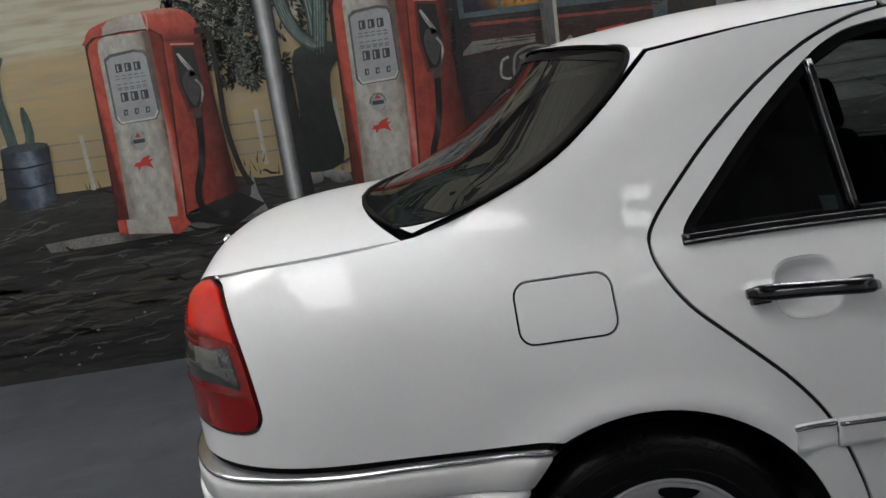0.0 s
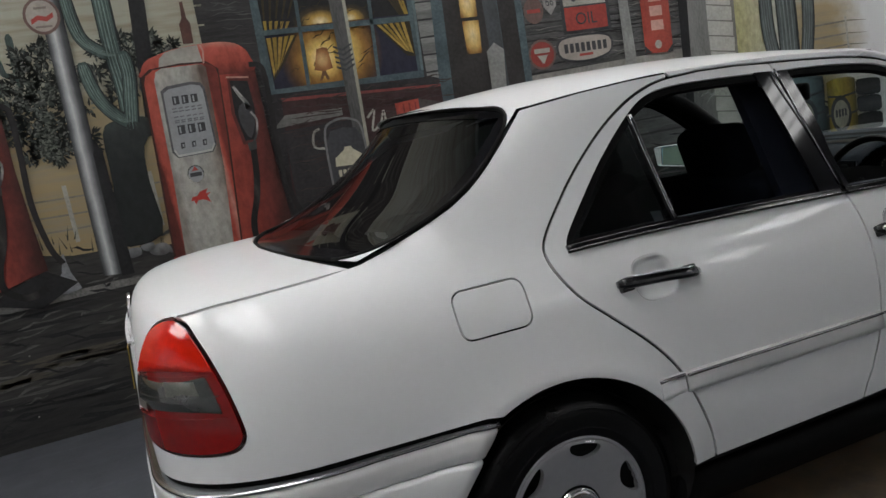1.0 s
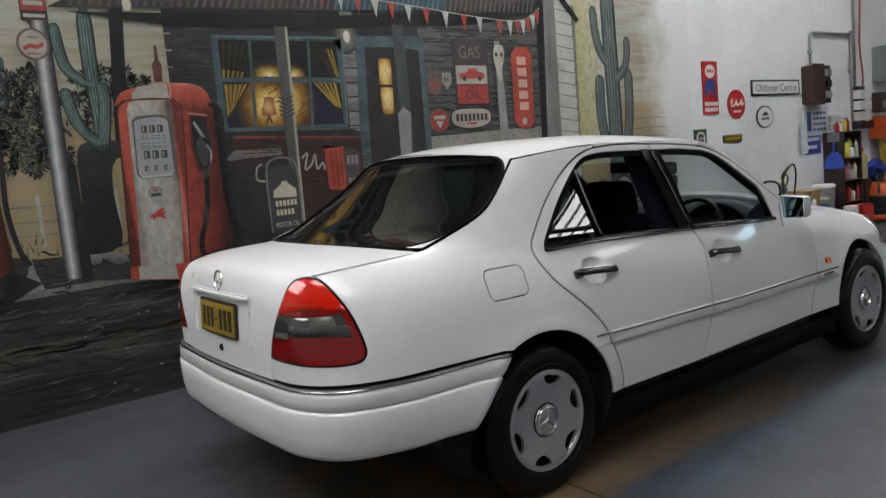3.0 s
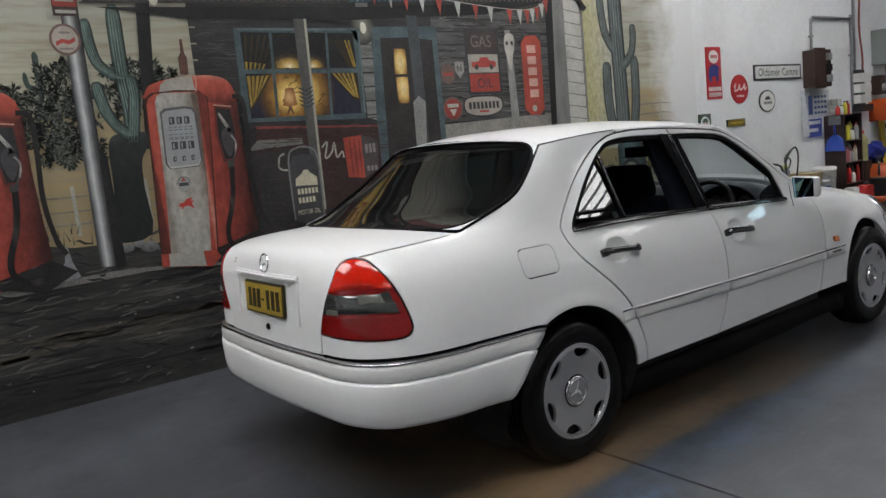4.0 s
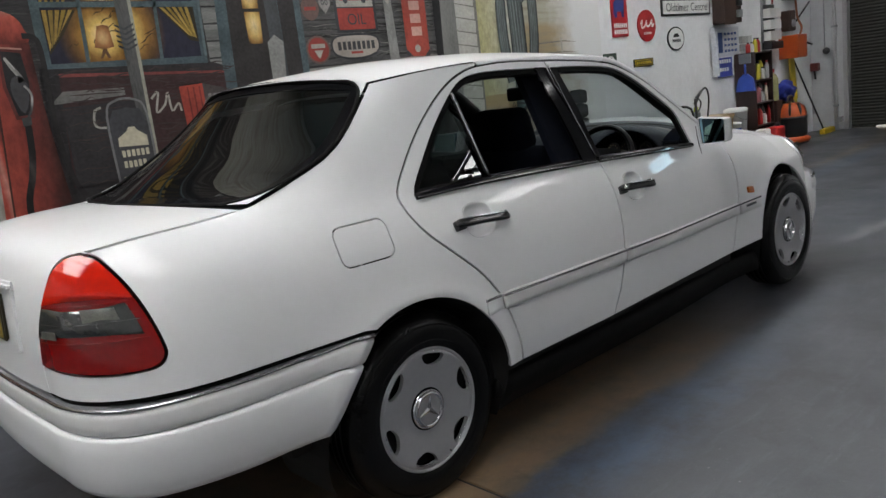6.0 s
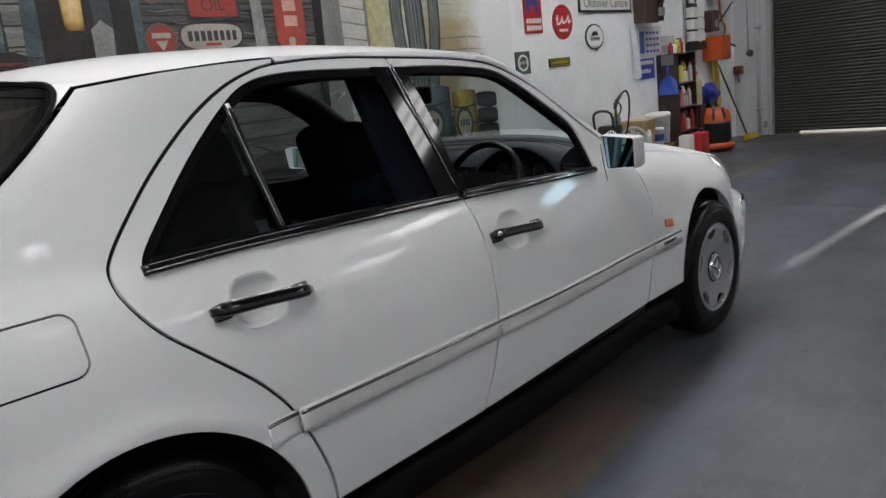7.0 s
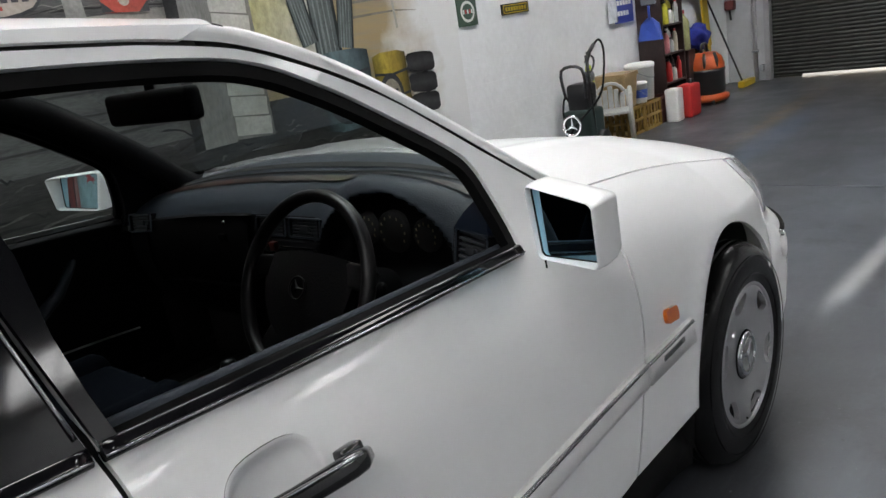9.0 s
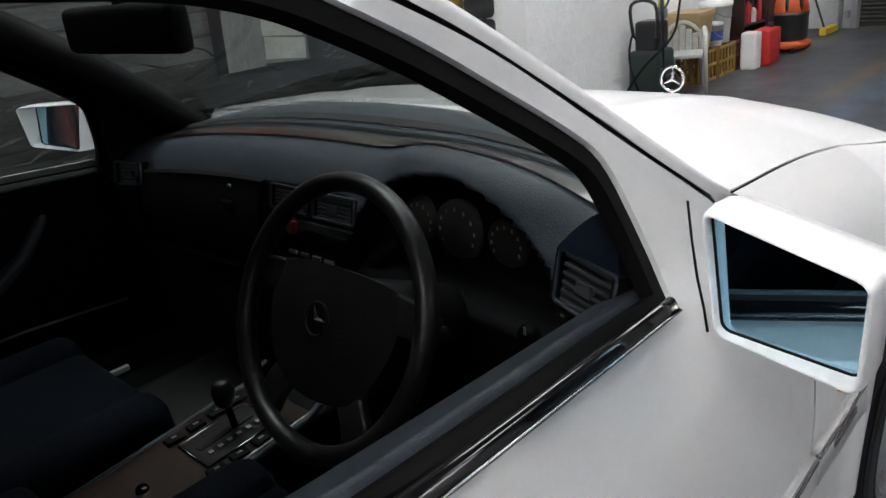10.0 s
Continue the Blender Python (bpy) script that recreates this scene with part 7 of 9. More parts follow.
art("sign_bar", [(-1.155, 2.225), (-1.12, 2.245), (-1.08, 2.235), (-1.045, 2.255), (-1.045, 2.23), (-1.08, 2.21), (-1.12, 2.22), (-1.155, 2.20)], pt("script_red", (0.36, 0.06, 0.05), 0.2), 20, s)
art("sign_bar", rect(-1.13, -1.07, 2.275, 2.287), pt("sign_grey", (0.2, 0.17, 0.15)), 20, s)
art("sign_bar", rect(-1.14, -1.06, 2.18, 2.19), pt("sign_grey", (0.2, 0.17, 0.15)), 20, s)
art("dark_post", [(-0.72, 1.55), (-0.64, 1.55), (-0.565, 2.5), (-0.65, 2.5)], DARK, 9)
art("painted_bottle", [(-0.43, 2.02), (-0.375, 2.02), (-0.37, 2.13), (-0.385, 2.16), (-0.388, 2.25), (-0.405, 2.25), (-0.41, 2.16), (-0.43, 2.13)], pt("bottle_brown", (0.10, 0.045, 0.035), 0.3, 12), 10)

# fuel pumps
RED_P = pt("pump_red", (0.36, 0.062, 0.043), 0.3, 5, stain=(0.13, 0.028, 0.022), stain_amount=0.7)
RED_D = pt("pump_red_shade", (0.20, 0.038, 0.028), 0.35, 5, stain=(0.045, 0.012, 0.010), stain_amount=0.8)
IVORY = pt("pump_ivory", (0.34, 0.328, 0.295), 0.22, 5, stain=(0.19, 0.17, 0.14), stain_amount=0.7)
INK = pt("ink", (0.05, 0.05, 0.055), 0.3)
DISPLAY = pt("display_grey", (0.27, 0.28, 0.29), 0.15, 6)


def pump(dx, dz, k, layer):
    """A round-topped pump; k squeezes its height above the base."""
    def q(*pts):
        return [(x + dx, 0.78 + (z - 0.78) * k + dz) for x, z in pts]
    tag = "far" if dx else "near"
    gx = lambda a, z: (a + dx, 0.78 + (z - 0.78) * k + dz)
    body = grad("pump_body_" + tag, [(0, (0.09, 0.02, 0.016)), (0.05, (0.33, 0.06, 0.042)), (0.12, (0.37, 0.075, 0.052)), (0.80, (0.34, 0.058, 0.04)), (0.88, (0.46, 0.20, 0.16)), (0.94, (0.36, 0.065, 0.045)), (1.0, (0.14, 0.028, 0.022))], line=(gx(-0.69, 1.35), gx(-0.315, 1.37)), wob=0.03, scale=7)
    flank = grad("pump_flank_" + tag, [(0, (0.27, 0.048, 0.034)), (0.35, (0.22, 0.04, 0.03)), (0.7, (0.13, 0.027, 0.022)), (1.0, (0.045, 0.014, 0.012))], line=(gx(-0.32, 1.3), gx(-0.06, 1.3)), wob=0.18, scale=6)
    dome = grad("pump_dome_" + tag, [(0, (0.12, 0.026, 0.02)), (0.35, (0.30, 0.055, 0.04)), (0.8, (0.40, 0.085, 0.06)), (1.0, (0.46, 0.19, 0.15))], line=(gx(0, 1.83), gx(0, 2.01)), wob=0.15)
    face = grad("pump_face_" + tag, [(0, (0.22, 0.20, 0.175)), (0.12, (0.34, 0.33, 0.30)), (0.75, (0.33, 0.318, 0.285)), (0.93, (0.24, 0.21, 0.18)), (1, (0.12, 0.085, 0.07))], line=(gx(-0.64, 1.3), gx(-0.355, 1.31)), wob=0.08)
    p = art("painted_pump", q((-0.30, 1.86), (-0.07, 1.84), (-0.065, 1.5), (-0.05, 1.2), (-0.03, 0.93), (-0.35, 0.84)), flank, layer, label="red and ivory painted fuel pump")
    art("pump_cap", q((-0.672, 1.86), (-0.682, 1.90), (-0.655, 1.945), (-0.608, 1.968), (-0.52, 1.992), (-0.40, 2.008), (-0.24, 2.01), (-0.15, 1.99), (-0.10, 1.95), (-0.08, 1.90), (-0.075, 1.83), (-0.30, 1.83)), dome, layer + 1, p, smooth=3)
    art("cap_band", q((-0.595, 1.88), (-0.575, 1.955), (-0.54, 1.985), (-0.45, 2.002), (-0.36, 2.006), (-0.345, 1.88)), IVORY, layer + 2, p)
    art("cap_edge", line_shape(q((-0.345, 1.90), (-0.335, 1.97), (-0.345, 2.004)), 0.010), pt("edge_pink", (0.42, 0.22, 0.18), 0.2), layer + 3, p)
    art("body_outline", q((-0.69, 1.865), (-0.64, 1.905), (-0.48, 1.918), (-0.33, 1.912), (-0.272, 1.865), (-0.29, 1.5), (-0.345, 0.80), (-0.73, 0.835), (-0.71, 1.3)), pt("outline_brown", (0.05, 0.018, 0.014), 0.3), layer + 3, p)
    art("pump_body", q((-0.68, 1.83), (-0.665, 1.87), (-0.62, 1.898), (-0.48, 1.907), (-0.33, 1.902), (-0.288, 1.875), (-0.28, 1.83), (-0.30, 1.5), (-0.355, 0.80), (-0.72, 0.84), (-0.70, 1.3)), body, layer + 4, p)
    art("pump_face", q((-0.625, 1.84), (-0.61, 1.885), (-0.575, 1.902), (-0.36, 1.90), (-0.338, 1.88), (-0.34, 1.78), (-0.355, 1.3), (-0.395, 0.82), (-0.665, 0.85), (-0.64, 1.3)), face, layer + 5, p)
    art("display_rim", q((-0.605, 1.78), (-0.57, 1.802), (-0.44, 1.812), (-0.385, 1.80), (-0.368, 1.77), (-0.368, 1.45), (-0.395, 1.408), (-0.59, 1.405), (-0.615, 1.44)), pt("rim_grey", (0.09, 0.09, 0.095), 0.4), layer + 6, p)
    art("display", q((-0.594, 1.765), (-0.565, 1.785), (-0.44, 1.796), (-0.393, 1.785), (-0.38, 1.76), (-0.378, 1.455), (-0.40, 1.42), (-0.585, 1.416), (-0.604, 1.445)), DISPLAY, layer + 7, p)
    art("display_lip", line_shape(q((-0.60, 1.45), (-0.585, 1.415), (-0.40, 1.42), (-0.38, 1.455)), 0.012), pt("lip_white", (0.42, 0.42, 0.40), 0.2), layer + 8, p)
    for i in range(3):
        for x0, z0, w0, h in ((-0.555 + 0.050 * i, 1.695, 0.036, 0.048), (-0.560 + 0.055 * i, 1.530, 0.040, 0.052), (-0.562 + 0.060 * i, 1.452, 0.022, 0.034)):
            art("figure_window", q((x0, z0), (x0 + w0, z0 + 0.003), (x0 + w0 + 0.002, z0 + h), (x0 + 0.002, z0 + h)), INK, layer + 8, p)
            art("figure_bar", q((x0 + 0.009, z0 + 0.008), (x0 + 0.018, z0 + 0.008), (x0 + 0.019, z0 + h - 0.008), (x0 + 0.010, z0 + h - 0.008)), DISPLAY, layer + 9, p)
    for j, z0 in enumerate((1.672, 1.655, 1.625, 1.605, 1.595)):
        for i in range(5):
            art("print_line", q((-0.565 + 0.034 * i, z0), (-0.542 + 0.034 * i + 0.004 * (j % 2), z0 + 0.002), (-0.542 + 0.034 * i, z0 + 0.008), (-0.565 + 0.034 * i, z0 + 0.006)), pt("print_grey", (0.14, 0.14, 0.15), 0.3), layer + 8, p)
    for x0 in (-0.515,):
        cz = 0.78 + (1.30 - 0.78) * k + dz
        art("emblem", disc(x0 + dx, cz, 0.047, 0.052), INK, layer + 5, p)
        art("emblem_face", disc(x0 + dx, cz, 0.040, 0.045), DISPLAY, layer + 6, p)
        art("emblem_mark", [(x0 + dx - 0.018, cz + 0.02), (x0 + dx + 0.018, cz + 0.02), (x0 + dx, cz + 0.047)], pt("script_red", (0.36, 0.06, 0.05)), layer + 7, p)
        art("emblem_bar", rect(x0 + dx - 0.032, x0 + dx + 0.032, cz - 0.012, cz + 0.010), INK, layer + 7, p)
        hz = 0.78 + (1.165 - 0.78) * k + dz
        art("winged_horse", [(x0 + dx + a, hz + b) for a, b in ((-0.058, -0.01), (-0.045, 0.012), (-0.02, 0.012), (0.0, 0.035), (0.045, 0.045), (0.03, 0.02), (0.058, 0.022), (0.035, 0.005), (0.05, -0.035), (0.028, -0.02), (0.01, -0.012), (-0.02, -0.012), (-0.035, -0.035), (-0.04, -0.01))], pt("horse_red", (0.42, 0.045, 0.035), 0.15), layer + 6, p)
    art("pump_base", q((-0.73, 0.86), (-0.36, 0.83), (-0.33, 0.78), (-0.40, 0.725), (-0.735, 0.775)), RED_P, layer + 8, p)
    art("base_band", q((-0.68, 0.855), (-0.45, 0.838), (-0.44, 0.735), (-0.685, 0.77)), IVORY, layer + 9, p)
    art("nozzle_recess", q((-0.235, 1.81), (-0.115, 1.79), (-0.10, 1.60), (-0.125, 1.42), (-0.22, 1.42), (-0.25, 1.60)), pt("recess_red", (0.10, 0.022, 0.018), 0.4), layer + 2, p)
    art("recess_shadow", q((-0.225, 1.79), (-0.125, 1.775), (-0.115, 1.62), (-0.14, 1.44), (-0.205, 1.44), (-0.232, 1.6)), DARK, layer + 3, p)
    art("recess_edge", line_shape(q((-0.240, 1.81), (-0.115, 1.795)), 0.010), pt("edge_pink", (0.42, 0.22, 0.18), 0.2), layer + 4, p)
    metal = grad("nozzle_metal_" + tag, [(0, (0.05, 0.05, 0.05)), (0.4, (0.36, 0.36, 0.34)), (0.6, (0.20, 0.20, 0.19)), (1, (0.03, 0.03, 0.03))], line=(gx(-0.20, 1.6), gx(-0.11, 1.64)), wob=0.25, scale=22)
    art("nozzle", line_shape(q((-0.212, 1.755), (-0.19, 1.71), (-0.16, 1.66), (-0.150, 1.62)), [0.014, 0.022, 0.024, 0.034]), metal, layer + 5, p)
    art("nozzle_spout", line_shape(q((-0.205, 1.745), (-0.172, 1.69)), 0.006), pt("lip_white", (0.42, 0.42, 0.40), 0.2), layer + 6, p)
    art("nozzle_body", q((-0.20, 1.64), (-0.155, 1.655), (-0.125, 1.60), (-0.135, 1.52), (-0.17, 1.45), (-0.20, 1.50), (-0.215, 1.58)), INK, layer + 5, p, smooth=2)
    art("nozzle_guard", line_shape(smooth_line(q((-0.145, 1.60), (-0.118, 1.55), (-0.135, 1.47), (-0.165, 1.42)), 4), 0.012), metal, layer + 6, p)
    art("nozzle_collar", q((-0.195, 1.425), (-0.145, 1.43), (-0.15, 1.385), (-0.195, 1.38)), metal, layer + 7, p)
    hose_m = grad("hose_" + tag, [(0, (0.012, 0.011, 0.011)), (0.5, (0.05, 0.045, 0.043)), (1, (0.012, 0.011, 0.011))], line=(gx(-0.24, 1.1), gx(-0.16, 1.12)), wob=0.4, scale=10)
    art("hose", line_shape(smooth_line(q((-0.170, 1.385), (-0.182, 1.24), (-0.208, 1.106), (-0.25, 0.98), (-0.25, 0.87), (-0.16, 0.80), (-0.05, 0.83)), 5), 0.036), hose_m, layer + 6, p)
    art("hose", line_shape(smooth_line(q((-0.10, 1.865), (-0.045, 1.855), (-0.022, 1.80), (-0.022, 1.60), (-0.030, 1.31), (0.003, 1.065), (0.05, 0.95)), 5), 0.030), pt("hose_black", (0.020, 0.018, 0.018)), layer + 6, p)
    art("pump_shadow", q((-0.36, 0.80), (-0.05, 0.93), (0.10, 0.83), (-0.10, 0.72)), DARK, layer - 1, p)
    return p


pump(0.0, 0.0, 1.0, 18)
pump(-1.335, 0.01, 0.945, 18)
# drum, funnel and boulders on the ground
s = art("painted_drum", [(-2.61, 1.33), (-2.54, 1.345), (-2.42, 1.345), (-2.345, 1.325), (-2.37, 1.03), (-2.44, 1.0), (-2.56, 0.99), (-2.65, 1.01)], grad("drum_blue", [(0, (0.016, 0.019, 0.024)), (0.35, (0.035, 0.045, 0.06)), (0.6, (0.13, 0.16, 0.20)), (0.75, (0.045, 0.055, 0.075)), (1, (0.012, 0.014, 0.018))], line=((-2.64, 0), (-2.35, 0)), wob=0.25, scale=9), 8)
art("drum_rim", disc(-2.478, 1.335, 0.132, 0.022), pt("drum_lid", (0.05, 0.055, 0.06), 0.4, 8), 9, s)
for z in (1.12, 1.23):
    art("drum_rib", [(-2.635, z), (-2.50, z - 0.012), (-2.36, z), (-2.36, z + 0.010), (-2.50, z - 0.002), (-2.635, z + 0.010)], pt("drum_shade", (0.012, 0.013, 0.016), 0.4, 8), 9, s)
art("painted_funnel", [(-1.285, 1.0), (-1.275, 1.0), (-1.262, 0.90), (-1.225, 0.80), (-1.30, 0.785), (-1.385, 0.80), (-1.305, 0.90)], pt("funnel_steel", (0.20, 0.205, 0.215), 0.3, 9), 16)
for x, z, r in ((-0.93, 0.93, 0.05), (-0.85, 0.95, 0.045), (-0.78, 0.92, 0.06), (-0.70, 0.90, 0.04), (-0.62, 0.86, 0.05)):
    art("painted_stone", [(x + r * rnd.uniform(0.7, 1.2) * math.cos(a), z + 0.55 * r * rnd.uniform(0.7, 1.2) * math.sin(a)) for a in np.linspace(0, 5.6, 8)], grad("stone_grey", [(0, (0.04, 0.04, 0.042)), (0.5, (0.13, 0.13, 0.132)), (1, (0.24, 0.24, 0.238))], line=((0, 0.86), (0, 0.98)), wob=0.3, scale=14), 13, smooth=2)

# weatherboard station
BOARD = pt("grey_boards", (0.085, 0.085, 0.083), 0.5, 6, stretch=(0.5, 1, 4), stain=(0.02, 0.02, 0.022), stain_amount=0.75)
BOARD_L = pt("pale_boards", (0.20, 0.197, 0.186), 0.45, 6, stretch=(0.5, 1, 4), stain=(0.05, 0.05, 0.05), stain_amount=0.6)
BOARD_D = pt("dark_boards", (0.038, 0.036, 0.036), 0.5, 6, stretch=(0.5, 1, 4), stain=(0.01, 0.01, 0.01), stain_amount=0.7)
TEAL = pt("teal_trim", (0.072, 0.102, 0.112), 0.4, 7, stain=(0.03, 0.045, 0.05), stain_amount=0.6)
hut = art("painted_station", [(-0.34, 0.86), (3.2, 0.8), (3.2, 2.75), (-0.28, 2.52)], BOARD_D, 6, label="weathered painted weatherboard station")
for k in range(15):
    z = 0.93 + 0.108 * k
    for x0, x1, m in ((-0.33, -0.02, BOARD_D), (0.99, 1.10, BOARD_L), (1.70, 3.14, BOARD)):
        art("weatherboard", [(x0, z), (x1, z + rnd.uniform(-0.006, 0.006)), (x1, z + 0.098), (x0, z + 0.098)], m, 7, hut)
art("porch_floor", [(1.45, 1.40), (3.1, 1.46), (3.1, 1.60), (1.65, 1.56)], pt("porch_grey", (0.23, 0.22, 0.20), 0.3, 5), 10, hut)
art("hut_gloom", [(-0.05, 0.85), (1.75, 0.85), (1.75, 1.40), (1.0, 1.66), (-0.05, 1.70)], pt("gloom", (0.028, 0.026, 0.027), 0.45, 5), 8, hut)
# window with lit curtains and a lamp
win = art("painted_window", [(-0.03, 1.68), (0.97, 1.655), (1.0, 2.345), (-0.02, 2.33)], TEAL, 10, label="teal painted window with lit curtains")
WARM = pt("warm_yellow", (0.36, 0.24, 0.06), 0.35, 5, stain=(0.16, 0.08, 0.015), stain_amount=0.6)
GOLD = pt("curtain_gold", (0.25, 0.165, 0.03), 0.35, 7)
GLOW = [(0, (0.80, 0.70, 0.42)), (0.30, (0.66, 0.45, 0.13)), (0.52, (0.30, 0.155, 0.035)), (0.78, (0.09, 0.045, 0.018)), (1, (0.020, 0.020, 0.036))]
art("pane", rect(0.025, 0.450, 1.705, 2.30), grad("glow_left", GLOW, spot=(0.345, 1.85, 0.26, 0.26), wob=0.06, scale=6), 11, win)
art("pane", rect(0.530, 0.935, 1.70, 2.305), grad("glow_right", GLOW[1:], spot=(0.47, 1.88, 0.26, 0.30), wob=0.08, scale=6), 11, win)
art("pane_dark", rect(0.025, 0.450, 2.05, 2.30), grad("upper_left", [(0, (0.74, 0.66, 0.42)), (0.35, (0.45, 0.28, 0.07)), (0.7, (0.05, 0.035, 0.018)), (1, (0.014, 0.014, 0.015))], spot=(0.37, 2.06, 0.17, 0.10), wob=0.08, scale=7), 12, win)
art("pane_dark", rect(0.530, 0.935, 2.05, 2.305), grad("upper_right", [(0, (0.74, 0.66, 0.42)), (0.35, (0.45, 0.28, 0.07)), (0.7, (0.05, 0.035, 0.018)), (1, (0.014, 0.014, 0.015))], spot=(0.55, 2.06, 0.14, 0.09), wob=0.08, scale=7), 12, win)
art("window_edge", line_shape([(0.245, 1.985), (0.24, 1.72)], 0.010), GOLD, 13, win)
art("lamp_shade", [(0.313, 1.905), (0.350, 1.912), (0.380, 1.904), (0.392, 1.785), (0.335, 1.772), (0.278, 1.785)], grad("shade_glow", [(0, (0.62, 0.42, 0.20)), (0.6, (0.33, 0.15, 0.055)), (1, (0.16, 0.06, 0.025))], spot=(0.335, 1.84, 0.075, 0.085), wob=0.06), 16, win)
art("lamp_stem", [(0.325, 1.775), (0.345, 1.775), (0.362, 1.72), (0.345, 1.72), (0.334, 1.75), (0.315, 1.72), (0.30, 1.72)], pt("stem_brown", (0.16, 0.08, 0.035), 0.2), 16, win)
CDARK = pt("curtain_fold", (0.035, 0.026, 0.012), 0.4, 9)
art("curtain_back", [(0.025, 2.0), (0.215, 2.0), (0.12, 1.86), (0.03, 1.755)], CDARK, 13, win)
art("curtain_back", [(0.70, 2.01), (0.935, 2.01), (0.935, 1.79), (0.88, 1.80)], CDARK, 13, win)
for i in range(5):
    art("curtain", [(0.032 + 0.036 * i, 2.0), (0.056 + 0.036 * i, 2.0), (0.045 + 0.018 * i, 1.80 + 0.022 * i), (0.032 + 0.014 * i, 1.775 + 0.016 * i)], GOLD if i % 2 else WARM, 14, win)
    art("curtain", [(0.715 + 0.040 * i, 2.005), (0.738 + 0.040 * i, 2.005), (0.893 + 0.008 * i, 1.825 - 0.004 * i), (0.875 + 0.008 * i, 1.83)], GOLD if i % 2 else WARM, 14, win)
    art("valance", [(0.032 + 0.034 * i, 2.098 - 0.004 * i), (0.052 + 0.034 * i, 2.098 - 0.004 * i), (0.045 + 0.030 * i, 2.045), (0.030 + 0.030 * i, 2.045)], GOLD, 13, win)
    art("valance", [(0.76 + 0.03 * i, 2.25), (0.775 + 0.03 * i, 2.25), (0.885 + 0.012 * i, 2.05), (0.870 + 0.012 * i, 2.05)], GOLD if i > 2 else CDARK, 13, win)
    art("valance", [(0.05 + 0.05 * i, 2.28), (0.07 + 0.05 * i, 2.28), (0.045 + 0.035 * i, 2.10), (0.035 + 0.035 * i, 2.10)], CDARK, 13, win)
arts("window_streaks", brush(30, 0.03, 0.85, 1.70, 2.28, 0.03, 0.12, 0.008, 0.5), CDARK, 15, win)
for pts in ([(0.225, 1.70), (0.248, 2.31)], [(0.668, 1.69), (0.70, 2.31)]):
    art("glazing_bar", line_shape(pts, 0.022), TEAL, 17, win)
art("glazing_bar", [(-0.01, 2.015), (0.955, 2.005), (0.955, 2.04), (-0.01, 2.045)], TEAL, 17, win)
art("frame_light", line_shape([(0.962, 1.70), (0.985, 2.33)], 0.018), pt("teal_light", (0.12, 0.16, 0.17), 0.35), 17, win)
art("frame_light", line_shape([(0.0, 2.318), (0.97, 2.33)], 0.012), pt("teal_light", (0.12, 0.16, 0.17), 0.35), 17, win)
# door
dr = art("painted_door", [(1.03, 1.0), (1.74, 1.0), (1.74, 2.37), (1.11, 2.355)], TEAL, 11, label="teal painted door frame round a dark door")
art("door_leaf", [(1.13, 1.0), (1.50, 1.0), (1.50, 2.28), (1.18, 2.27)], pt("door_dark", (0.030, 0.027, 0.026), 0.4, 6), 12, dr)
art("door_gap", [(1.56, 1.0), (1.68, 1.0), (1.69, 2.26), (1.56, 2.27)], pt("door_dark", (0.030, 0.027, 0.026)), 12, dr)
art("door_post", [(1.46, 1.0), (1.56, 1.0), (1.555, 2.45), (1.45, 2.45)], pt("post_dark", (0.055, 0.06, 0.065), 0.3), 13, dr)
art("door_glass", [(1.292, 1.757), (1.397, 1.755), (1.407, 1.964), (1.289, 1.966)], grad("door_glow_low", [(0, (0.70, 0.58, 0.32)), (0.5, (0.58, 0.40, 0.14)), (0.8, (0.27, 0.14, 0.035)), (1, (0.06, 0.035, 0.018))], spot=(1.35, 1.88, 0.085, 0.15), wob=0.05), 14, dr)
art("door_glass", [(1.284, 1.987), (1.404, 1.987), (1.410, 2.187), (1.296, 2.188)], grad("door_glow_high", [(0, (0.70, 0.58, 0.32)), (0.5, (0.58, 0.40, 0.14)), (0.8, (0.27, 0.14, 0.035)), (1, (0.06, 0.035, 0.018))], spot=(1.345, 2.08, 0.085, 0.15), wob=0.05), 14, dr)
art("porch_glow", disc(1.03, 2.35, 0.11, 0.13), grad("porch_glow", [(0, (0.30, 0.285, 0.22)), (0.4, (0.16, 0.155, 0.13)), (1, (0.035, 0.034, 0.033))], spot=(1.03, 2.35, 0.11, 0.13), wob=0.06), 10, hut)
art("porch_light", disc(1.03, 2.345, 0.028, 0.045), pt("bulb_cream", (0.5, 0.49, 0.42), 0.15), 16, hut)
# porch posts
for pts, m in (([(0.445, 1.0), (0.52, 1.0), (0.54, 2.40), (0.44, 2.40)], pt("post_grey", (0.085, 0.085, 0.082), 0.4, 6, stretch=(2, 1, 0.5))), ([(1.42, 1.35), (1.52, 1.35), (1.555, 1.76), (1.49, 1.81), (1.43, 1.76)], pt("post_white", (0.24, 0.24, 0.228), 0.3, 6)), ([(2.50, 1.45), (2.60, 1.45), (2.565, 2.35), (2.50, 2.35)], pt("post_white", (0.33, 0.33, 0.31))), ([(3.04, 0.85), (3.25, 0.85), (3.28, 2.78), (3.14, 2.76)], pt("corner_grey", (0.17, 0.17, 0.16), 0.3, 6, stretch=(2, 1, 0.5)))):
    art("porch_post", pts, m, 18, hut)
art("post_edge", [(0.505, 1.0), (0.525, 1.0), (0.545, 2.40), (0.525, 2.40)], pt("post_cream", (0.33, 0.32, 0.26), 0.25), 19, hut)
